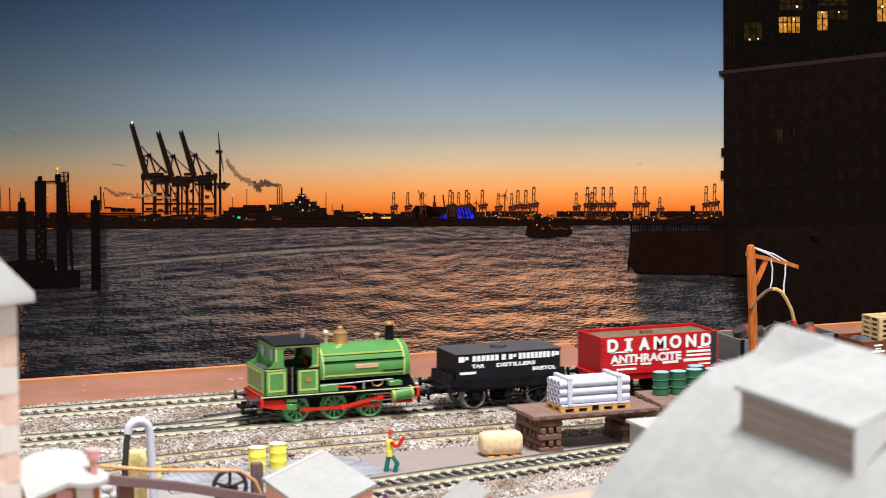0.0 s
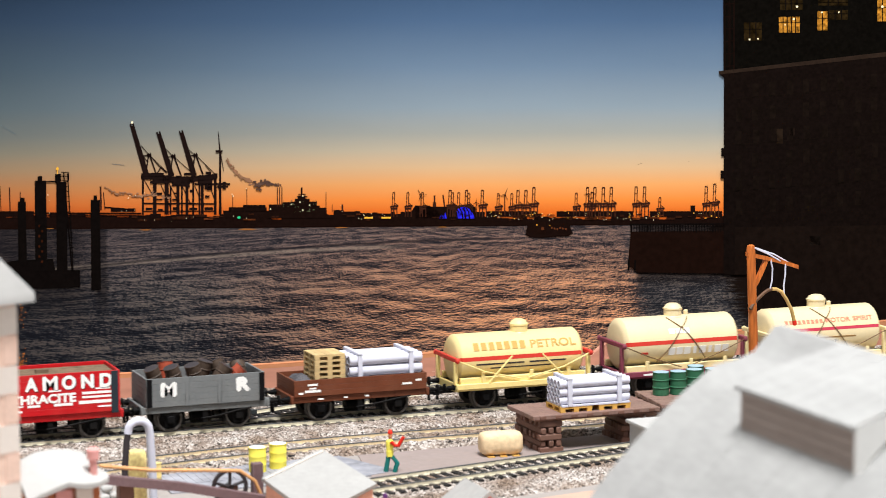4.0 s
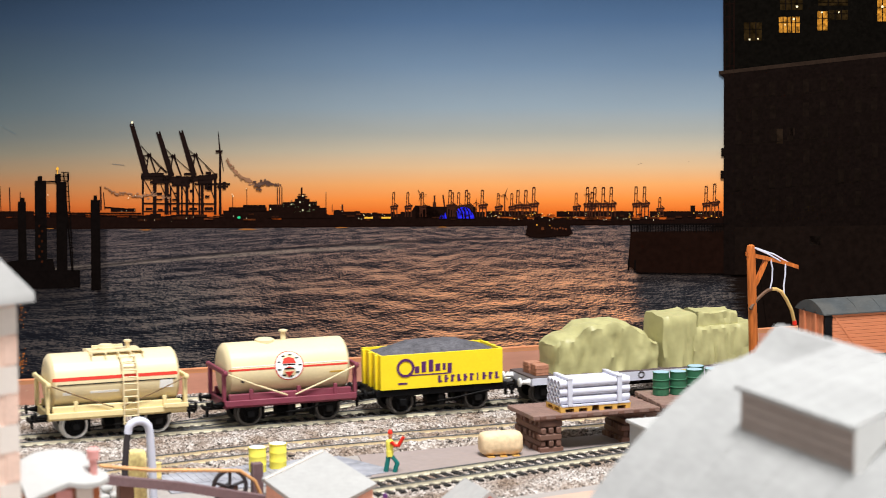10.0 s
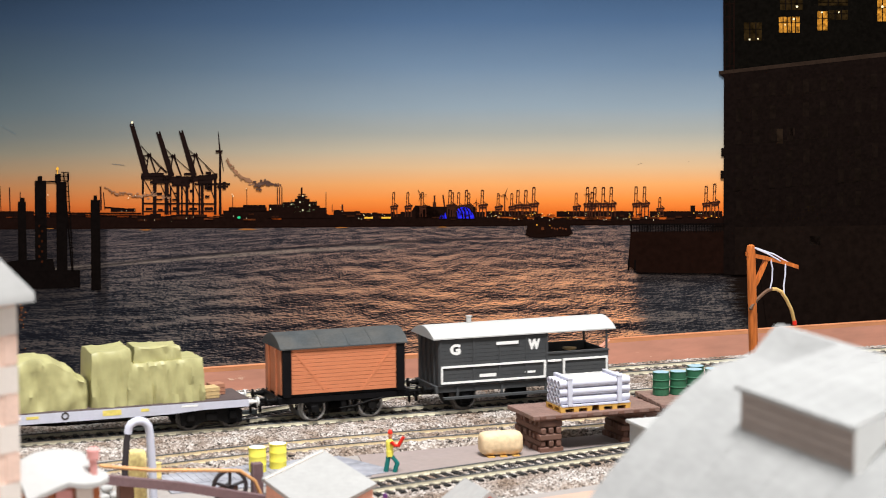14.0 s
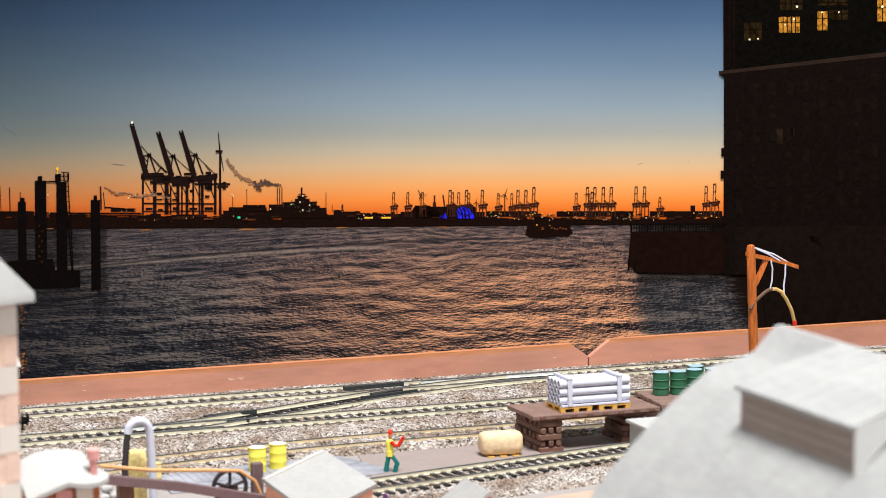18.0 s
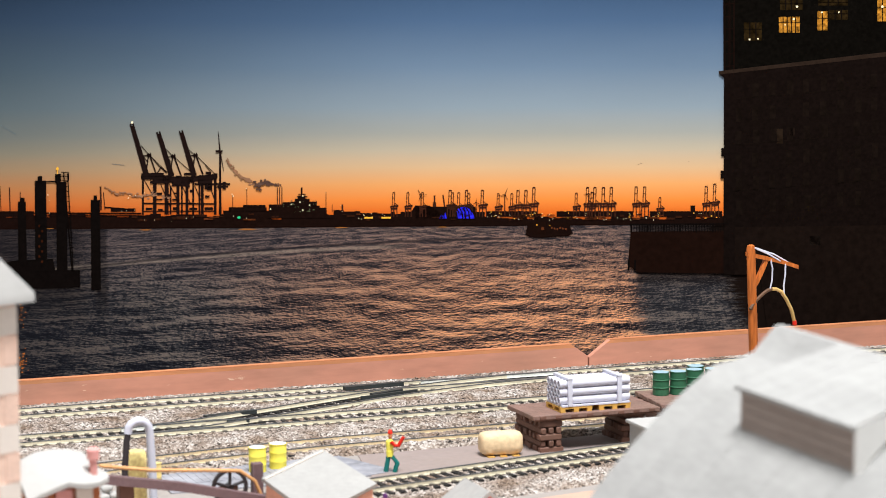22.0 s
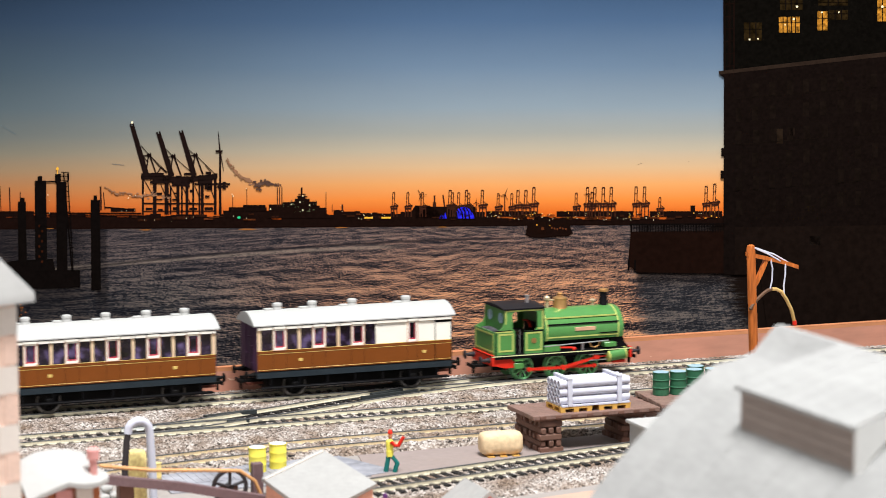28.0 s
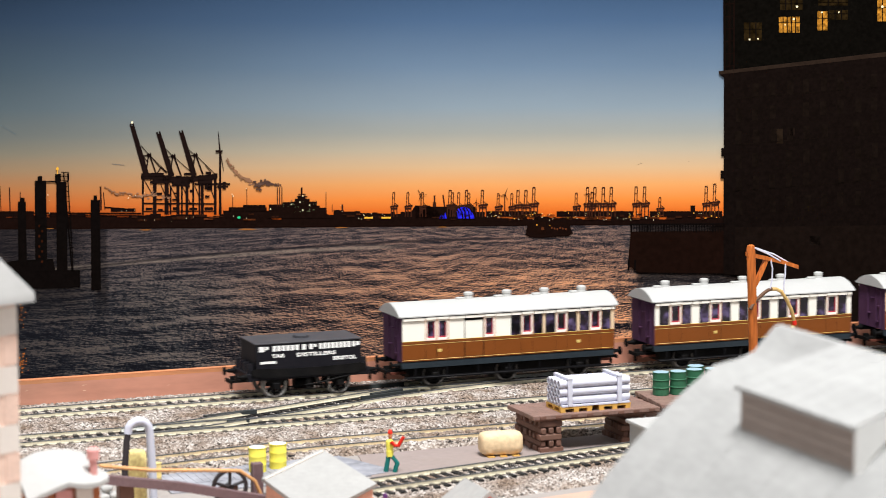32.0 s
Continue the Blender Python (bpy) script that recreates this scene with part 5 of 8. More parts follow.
        part("cab_handrail", g, STEEL, w)
    g = Shape()
    g.box(-39.5, -38.7, -14, 14, 14.6, 27)
    part("bunker_back", g, GREEN, w)
    gg = Shape()
    for a in ((-12.6, 12.6, 15.8, 16.6), (-12.6, 12.6, 25.2, 26), (-12.6, -11.8, 16.6, 25.2), (11.8, 12.6, 16.6, 25.2)):
        gg.box(-39.7, -39.5, a[0], a[1], a[2], a[3])
    part("back_lining", gg, LIME, w)
    heap("bunker_coal", -38.6, -33.4, 13.2, 25.5, 2.2, COAL, w, 3, "black coal in the bunker")
    for xx, name in ((-33.0, "rear_spectacle_plate"), (-11.8, "front_spectacle_plate")):
        g = Shape()
        g.box(xx, xx + 0.8, -13.4, 13.4, 26.5, 39)
        sp = part(name, g, GREEN, w)
        for y in (-7.5, 7.5):
            g = Shape()
            ax = -1 if xx < -20 else 1
            g.lathe((xx if ax < 0 else xx + 0.8, y, 33.6), (ax, 0, 0), [(0, 2.9), (0.4, 2.9), (0.41, 2.3), (0.3, 0.2)], 18)
            part("spectacle_window", g, [DRUM_TOP], sp, "round glazed window")
    g = Shape()
    prof = [(-15, 38.8)] + [(-15 + 30 * i / 10, 39.3 + 1.3 * math.sin(math.pi * i / 10)) for i in range(11)] + [(15, 38.8)]
    g.prism(prof, "x", -34.6, -10.4)
    part("cab_roof", g, TAR, w, "black arched cab roof")
    g = Shape()
    g.lathe((-16, -3, 41.3), (0, 0, 1), [(-0.8, 1.0), (2.6, 1.0), (2.7, 1.3), (3.2, 1.3), (3.4, 0.6)], 10)
    part("whistle", g, STEEL, w)
    g = Shape()
    g.box(-14, -12, -6, 6, 14.8, 30, b=0.4)
    g.tube((-14, -3, 25), (-15.5, -3, 25), 1.4, n=10)
    # Black block fills the cab so that its doorway looks dark inside.
    g.box(-32, -14.2, -11.5, 12.5, 14.7, 24.5)
    part("backhead", g, [BLACK], w)
    g = Shape()
    g.path([(-15.2, -6, 27.5), (-15.2, -2, 30.5), (-15.2, 4, 30)], 0.5, 6)
    part("regulator", g, RED, w)
    # saddle tank over the boiler
    g = Shape()
    prof = [(-11.8, 20.2), (-12.6, 22.6), (-12.8, 26.4)] + [(12.6 * math.cos(radians(a)), 25.5 + 11.0 * math.sin(radians(a))) for a in range(170, 5, -12)] + [(12.8, 26.4), (12.6, 22.6), (11.8, 20.2)]
    rings = []
    for xx, s in ((-10.8, 1), (35.6, 1), (37.0, 0.965), (37.4, 0.9)):
        rings.append([(xx, u * s, 25 + (v - 25) * s) for u, v in prof])
    g.loft(rings)
    part("saddle_tank", g, GREEN, w, "glossy green saddle tank with lime lining")
    for xx in (-8.6, 33.4):
        gg = Shape()
        gg.loft([[(q, u * 1.006, 25 + (v - 25) * 1.006) for u, v in prof] for q in (xx, xx + 0.8)])
        part("tank_band", gg, LIME, w, "lime tank band")
    for z, y, mat in ((21.6, -12.4, LIME), (28.5, -12.62, BLACK), (31.9, -10.8, LIME)):
        gg = Shape()
        gg.box(-8, 33.6, y - 0.12, y + 0.4, z, z + 0.75)
        part("tank_lining", gg, mat, w)
    gg = Shape()
    gg.box(8, 20, -13.1, -12.6, 24.9, 27.0, b=0.2)
    part("nameplate", gg, PINK_FRAME, w, "brass nameplate")
    gg = Shape()
    gg.box(22.5, 33, -13.0, -12.6, 22.9, 23.4)
    part("tank_step", gg, BLACK, w)
    g = Shape()
    g.tube((-11, 0, 23), (38.4, 0, 23), 8.6, n=28)
    g.box(26, 36.5, -8.6, 8.6, 14.6, 22)
    g.prism([(30, 14.6), (40.4, 14.6), (38.4, 17.0), (37.4, 20.5), (30, 21.5)], "y", -10.5, 10.5)
    part("boiler", g, BLACK, w)
    g = Shape()
    g.lathe((37.4, 0, 24), (1, 0, 0), [(0, 8), (1.2, 7.4), (1.8, 3), (2.2, 0.8)], 24)
    part("smokebox_door", g, BLACK, w)
    g = Shape()
    g.lathe((30.4, 0, 35.5), (0, 0, 1), [(-1, 3.8), (0.8, 2.4), (7.8, 2.1), (8.2, 2.7), (9.2, 2.7), (9.8, 2.0)], 18)
    for k in range(len(g.m)):
        if k >= 18 * 3:
            g.m[k] = 1
    part("chimney", g, [BLACK, BRASS], w, "black chimney with a brass cap")
    g = Shape()
    g.lathe((4.6, 0, 35.2), (0, 0, 1), [(-0.6, 5.0), (0.4, 4.3), (1.0, 3.9), (5.6, 3.7), (5.8, 3.9), (6.3, 3.8), (7.0, 2.8), (7.5, 1.5), (8.2, 1.3), (8.6, 1.7), (9.2, 1.0)], 20)
    part("dome", g, BRASS, w, "polished brass dome")
    for xx, yy, hh in ((-3.0, 0, 7), (24, 0, 4)):
        g = Shape()
        g.lathe((xx, yy, 36), (0, 0, 1), [(-0.5, 0.9), (hh * 0.7, 0.9), (hh * 0.72, 1.7), (hh * 0.85, 1.7), (hh, 0.8)], 12)
        part("safety_valve", g, PALE_BRASS, w)
    g = Shape()
    g.path([(-3, 0, 41), (0, 0, 40.5), (4, 0, 40)], 0.5, 6)
    part("valve_lever", g, PALE_BRASS, w)
    for sy in (-1, 1):
        g = Shape()
        g.path([(-11, sy * 14.0, 17.6), (8, sy * 14.0, 18.3), (27, sy * 14.0, 18.9), (28, sy * 13.6, 17.8)], 0.4, 6)
        g.tube((12, sy * 13.6, 14.6), (12, sy * 13.6, 18.2), 0.7, n=8)
        part("handrail", g, STEEL, w, "bright steel handrail and stanchion")
        g = Shape()
        g.path([(16, sy * 13.8, 18.2), (17, sy * 13.8, 16.2), (19.5, sy * 13.8, 15.6), (21.5, sy * 13.8, 16.6), (22, sy * 13.8, 18.4)], 0.45, 6)
        part("injector_pipe", g, BRASS, w)
        g = Shape()
        ya, yb = sorted((sy * 10, sy * 14.3))
        g.box(-10.8, -1.2, ya, yb, 14.6, 18, b=0.3)
        part("tool_box", g, GREEN, w)
        g = Shape()
        g.box(25, 32, ya, yb, 15.2, 17.8, b=0.3)
        part("sand_box", g, GREEN, w)
        g = Shape()
        g.tube((-1.2, sy * 13.8, 16.6), (6, sy * 13.8, 16.2), 0.6, n=8)
        g.ball((7, sy * 13.8, 15.4), 1.2, 0.8, 1.2, 8, 5)
        part("reverser_rod", g, RED, w)
        # cylinder, slide bars
        g = Shape()
        g.lathe((27, sy * 13.0, 10.2), (1, 0, 0.12), [(-0.4, 2.6), (0, 3.4), (0.8, 3.4), (1.0, 3.2), (9.6, 3.2), (9.8, 3.4), (10.6, 3.4), (11, 2.4)], 18)
        for k in range(len(g.m)):
            g.m[k] = 1 if 18 * 3 <= k < 18 * 4 else 0
        part("cylinder", g, [LIME, GREEN], w, "green cylinder with lime ends")
        g = Shape()
        g.box(16, 27.5, sy * 13 - 0.4, sy * 13 + 0.4, 11.4, 12.0)
        g.box(16, 27.5, sy * 13 - 0.4, sy * 13 + 0.4, 8.2, 8.8)
        part("slide_bar", g, STEEL, w)
        g = Shape()
        g.box(30, 38, sy * 12 - 1, sy * 12 + 1, 6.2, 7.6, b=0.3)
        part("guard_bracket", g, RED, w)
        g = Shape()
        g.tube((20, sy * 13, 10.2), (27.4, sy * 13, 10.5), 0.45, n=8)
        g.box(17, 20.4, sy * 13 - 0.8, sy * 13 + 0.8, 8.8, 11.4, b=0.3)
        cross = part("crosshead", g, RED, w)
        g = Shape()
        for xx in (-19.6, 0, 18.6):
            g.tube((xx, sy * 11.4, 0), (xx, sy * 12.2, 0), 1.35, n=12)
            g.tube((xx, sy * 10, 0), (xx, sy * 12.7, 0), 0.7, n=8)
        for xa, xb in ((-19.6, 0), (0, 18.6)):
            g.box(xa, xb, sy * 11.8 - 0.35, sy * 11.8 + 0.35, -0.75, 0.75)
        rod = part("coupling_rod", g, RED, w, "red coupling rod")
        g = Shape()
        g.box(0, 20, sy * 12.9 - 0.35, sy * 12.9 + 0.35, -0.8, 0.8)
        for xx in (0, 20):
            g.tube((xx, sy * 12.4, 0), (xx, sy * 13.4, 0), 1.3, n=12)
        con = part("connecting_rod", g, RED, w, "red connecting rod")
        RODS.append((rod, con, cross, train, 90 if sy > 0 else 0))
    for xx in (-21.4, -1.8, 16.8):
        wheelset(w, xx, train, 6.1, 10, [MINT, MINT])
    return w


RODS = []


def tar_wagon(x, train):
    w = vehicle("tar_tank_wagon", "black rectangular tar tank wagon with white lettering", "wagon", x, train)
    chassis(w, 66, (-17.3, 17.3), train, 8, [TYRE_LIGHT, WHEEL_DARK], TAR)
    g = Shape()
    g.box(-28.6, 28.6, -13.6, 13.6, 14.6, 28.6, b=0.5)
    part("tank", g, TAR, w)
    g = Shape()
    g.box(-29.0, 29.0, -13.9, 13.9, 28.2, 28.9, b=0.2)
    g.lathe((0, 0, 28.9), (0, 0, 1), [(0, 4.2), (1.2, 4.2), (1.5, 3.6)], 18)
    part("tank_top", g, TAR_TOP, w, "flat dark grey top, lighter than the sides, with round manhole")
    for sy in (-1, 1):
        g = Shape()
        ya, yb = sorted((sy * 13.5, sy * 14.1))
        g.prism([(-25, 10.8), (25, 10.8), (31, 12.6), (31, 15.2), (28, 16.0), (8, 15.2), (-8, 15.2), (-28, 16.0), (-31, 15.2), (-31, 12.6)], "y", ya, yb)
        part("tank_cradle", g, CHASSIS, w)
    for sx in (-1, 1):
        for y in (-10, -3.4, 3.4, 10):
            g = Shape()
            g.box(min(sx * 29, sx * 32.5), max(sx * 29, sx * 32.5), y - 1.4, y + 1.4, 12.4, 18.2, taper=0.4)
            part("end_stop", g, TAR, w)
    bars("company_bar", [(-25.4, 25.9, 3.0, 2.8), (-22.6, 26.3, 1.8, 1.6)] + [(-18.6 + i * 2.45, 25.9, 1.9, 2.8) for i in range(6)] + [(-2.6, 25.9, 2.2, 2.8), (1.2, 25.9, 2.0, 2.8), (3.4, 26.3, 1.4, 1.6)] + [(6.4 + i * 2.2, 25.9, 1.7, 3.0) for i in range(8)] + [(24.4, 25.9, 1.6, 2.8), (26.6, 26.1, 2.0, 2.0)], WHITE, w, -13.68)
    word("lettering", "TAR", 1.8, (-16.5, -13.72, 22.1), WHITE, w, 6.8, None, 0.02, fat=0.12)
    word("lettering", "DISTILLERS", 1.8, (4, -13.72, 22.1), WHITE, w, 21, None, 0.02, fat=0.12)
    word("lettering", "BRISTOL", 1.8, (19.5, -13.72, 19.1), WHITE, w, 12.5, None, 0.02, fat=0.12)
    bars("number_bar", [(-22, 18.8, 8.5, 1.3)], WHITE, w, -13.68)
    return w


def coal_wagon_red(x):
    w = vehicle("open_coal_wagon", "red seven-plank open wagon with white lettering", "wagon", x, 1)
    chassis(w, 70, (-20.5, 20.5), 1, 0, None, WAGON_RED)
    open_sides(w, -33.3, 33.3, 12.9, 32.4, WAGON_RED, DECK, 7, 14.6, None)
    for k in (-32.4, 31.2):
        g = Shape()
        g.box(k if k < 0 else k - 2.2, k + 1.2, -14.95, -14.5, 12, 32.2, b=0.1)
        part("corner_plate", g, WAGON_RED if k < 0 else SOLEBAR, w)
    g = Shape()
    g.box(-32.2, 32.2, -13.4, 13.4, 13.5, 30.4)
    part("load", g, paint("brown_sheet_load", (96, 80, 64), 0.7, 0.3), w, "brown boarded load")
    g = Shape()
    for y in (-10, -5, 0, 5, 10):
        g.box(-32, 32, y - 2.3, y + 2.3, 30.4, 30.9)
    g.box(-4, 2, -1.6, 1.6, 30.9, 32.6)
    part("load_beam", g, paint("brown_load_board", (116, 96, 76), 0.7, 0.35, grain=300), w)
    for i, c in enumerate("DIAMOND"):
        u = -26.8 + i * 8.9
        wide = {"I": 1.7, "M": 6.6, "O": 6.2}.get(c, 5.6)
        word("letter_shadow", c, 6.2, (u + 0.4, -14.66, 27.7), BLACK, w, wide, None, 0.02, fat=0.3)
        word("lettering", c, 6.2, (u, -14.74, 28.0), WHITE, w, wide, None, 0.02, fat=0.3)
        if c == "I":
            bars("serif", [(u, 25.3, 4.4, 1.2), (u, 30.7, 4.4, 1.2)], WHITE, w, -14.76)
    word("lettering", "ANTHRACITE", 4.2, (-8, -14.7, 20.8), WHITE, w, 40, None, 0.02, fat=0.18)
    bars("small_print", [(-22, 24.4, 12, 0.7), (2, 24.3, 6, 0.8), (25, 24.3, 7, 0.8), (22.5, 22.4, 15, 1.2), (22.5, 20.4, 15, 1.0), (-20, 17.8, 14, 0.7), (-8, 17.6, 6, 1.1), (6, 17.6, 9, 1.3), (22, 18, 17, 1.5), (-19, 15.4, 11, 1.0), (26, 15.6, 7, 0.8)], WHITE, w, -14.66)
    return w


def open_wagon_grey(x):
    w = vehicle("open_wagon", "grey five-plank open wagon carrying brown drums", "wagon", x, 1)
    chassis(w, 64, (-17, 17), 1, 0, None, GREY)
    open_sides(w, -29.4, 29.4, 12.9, 26.8, GREY, DECK, 5, 14.6, None)
    for k in (-29.2, 26.6):
        g = Shape()
        g.box(k, k + 2.6, -14.95, -14.5, 13, 26.6, b=0.1)
        part("corner_plate", g, BLACK, w)
    for k in (-9.5, 6.5):
        g = Shape()
        g.box(k - 0.7, k + 0.7, -15.0, -14.5, 12.8, 26.8, b=0.1)
        g.box(k + 1.4, k + 2.2, -14.85, -14.5, 12.8, 26.0)
        part("door_strap", g, GREY, w)
    heap("rubble_load", -28.2, 28.2, 13.4, 19.0, 2.2, paint("rusty_rubble", (92, 50, 38), 0.8, 0.5, grain=700, bump=0.5), w, 6, "rusty brown scrap load")
    word("lettering", "M", 6.0, (-18.5, -14.7, 21.2), WHITE, w, 6.8, None, 0.02, fat=0.6)
    word("lettering", "R", 6.0, (18.6, -14.7, 21.6), WHITE, w, 6.0, None, 0.02, fat=0.6)
    return w


def drum(name, r, h, mats, label, group, at=(0, 0, 0), rib=0.28):
    g = Shape()
    pr = [(0, r * 0.94), (0.25, r)]
    for z in (h / 3, 2 * h / 3):
        pr += [(z - 0.4, r), (z - 0.15, r + rib), (z + 0.15, r + rib), (z + 0.4, r)]
    pr += [(h - 0.3, r), (h - 0.2, r + 0.2), (h, r + 0.2), (h + 0.02, r - 0.3)]
    n = 18
    g.lathe((0, 0, 0), (0, 0, 1), pr, n)
    g.lathe((0, 0, h), (0, 0, 1), [(0, r - 0.1), (0.12, r - 0.25)], n, 1)
    return solid(name, g, mats, label, "drum", at, 0, group)


def low_wagon_brown(x):
    w = vehicle("low_sided_wagon", "brown three-plank wagon carrying pallets and pipes", "wagon", x, 1)
    chassis(w, 72, (-20, 20), 1, 0, None, BROWN)
    open_sides(w, -34.4, 34.4, 12.9, 21.0, BROWN, DECK, 3, 14.6, None)
    heap("scrap_load", -33, -21, 12.6, 16.0, 5.5, COAL, w, 8, "dark scrap heaped at one end")
    bars("stencil_bar", [(-25, 18.6, 5, 1.0), (-25, 16.8, 3.4, 0.8), (-25, 15.4, 8, 1.2), (-31, 14.6, 2.4, 1.0), (24, 16.2, 5, 1.0), (-21, 11.4, 3, 0.8), (-8, 11.4, 2, 0.8), (3, 11.4, 2, 0.8), (30, 17.6, 3, 1)], WHITE, w, -14.66)
    return w


def tank_barrel(w, half, r, zc, mat, band=None, band_z=27.5, band_h=1.6):
    g = Shape()
    pr = [(-half, 0.4), (-half + 0.2, r * 0.72), (-half + 0.9, r * 0.9), (-half + 2.2, r), (half - 2.2, r), (half - 0.9, r * 0.9), (half - 0.2, r * 0.72), (half, 0.4)]
    g.lathe((0, 0, zc), (1, 0, 0), pr, 36)
    part("tank_barrel", g, mat, w)
    if band:
        gg = Shape()
        a = math.asin((band_z - zc) / r)
        d = band_h / r / 2
        for s in (-1, 1):
            for xa, xb, k0, k1 in ((-half + 2.2, half - 2.2, 1, 1), (-half + 0.9, -half + 2.2, 0.9, 1)):
                pts = []
                for xx, k in ((xa, k0), (xb, k1)):
                    for aa, rr in ((a - d, r - 0.2), (a + d, r - 0.2), (a + d, r + 0.06), (a - d, r + 0.06)):
                        pts.append((xx, s * rr * k * math.cos(aa), zc + rr * k * math.sin(aa)))
                gg.put(pts, [(0, 1, 2, 3), (7, 6, 5, 4), (0, 1, 5, 4), (1, 2, 6, 5), (2, 3, 7, 6), (3, 0, 4, 7)])
        part("tank_band", gg, band, w, "painted band round the tank")


def tank_end_frames(w, L, mat, z0=12.8, top=26.4, brace=None, beam=None):
    """End posts with a cross beam at the height of the band, and raking stays along the side."""
    for sx in (-1, 1):
        x = sx * (L / 2 - 0.2)
        for sy in (-1, 1):
            g = Shape()
            ya, yb = sorted((sy * 11.2, sy * 13.2))
            g.box(x - 1.0, x + 1.0, ya, yb, z0, top, b=0.3)
            part("end_post", g, mat, w)
        g = Shape()
        g.box(x - 0.8, x + 0.8, -16.0, 16.0, top - 0.4, top + 2.0, b=0.4)
        for y in (-15.6, 15.6):
            g.ball((x, y, top + 0.8), 1.3, 1.0, 1.5, 10, 5)
        part("end_beam", g, beam or mat, w)
    for sy in (-1, 1):
        for sx in (-1, 1):
            g = Shape()
            g.path([(sx * (L / 2 - 1), sy * 15.2, top + 0.4), (sx * (L / 2 - 15), sy * 14.9, top - 5.6), (sx * 2, sy * 14.6, z0 + 1.8)], 0.4 if brace else 0.3, 6)
            part("stay", g, brace or ROPE_BROWN, w)
        for xx in (-L * 0.3, L * 0.06, L * 0.34):
            g = Shape()
            ya, yb = sorted((sy * 13.0, sy * 14.3))
            g.box(xx - 0.9, xx + 0.9, ya, yb, z0, 18.6, b=0.2)
            part("saddle_bracket", g, CREAM_FRAME if mat is MAROON and not brace else mat, w)
        g = Shape()
        ya, yb = sorted((sy * 11.0, sy * 13.6))
        g.box(-L / 2 + 2.4, L / 2 - 2.4, ya, yb, z0, z0 + 3.4, b=0.3)
        part("tank_cradle", g, CREAM_FRAME if mat is MAROON and not brace else mat, w)
        g = Shape()
        ya, yb = sorted((sy * 13.4, sy * 15.0))
        g.box(-L / 2, L / 2, ya, yb, z0 - 2.2, z0 + 0.6, b=0.25)
        part("side_beam", g, mat, w)


def dome(w, r, z, h, mat, x=0):
    g = Shape()
    g.lathe((x, 0, z - 1), (0, 0, 1), [(0, r + 0.7), (0.8, r + 0.5), (1.2, r), (h * 0.55, r), (h * 0.6, r + 0.35), (h * 0.7, r + 0.35), (h * 0.74, r * 0.96), (h * 0.9, r * 0.8), (h, r * 0.5), (h + 0.2, 0.3)], 22)
    part("dome", g, mat, w)


def strap(w, x0, z0, x1, z1, r, zc, mat=None):
    """A rope or strap laid over the near side of the tank."""
    g = Shape()
    pts = []
    for i in range(9):
        t = i / 8
        z = z0 + (z1 - z0) * t
        a = math.asin(max(-1, min(1, (z - zc) / (r + 0.3))))
        pts.append((x0 + (x1 - x0) * t, -(r + 0.35) * math.cos(a), z))
    g.path(pts, 0.26, 6)
    part("tie_rope", g, mat or ROPE_BROWN, w)


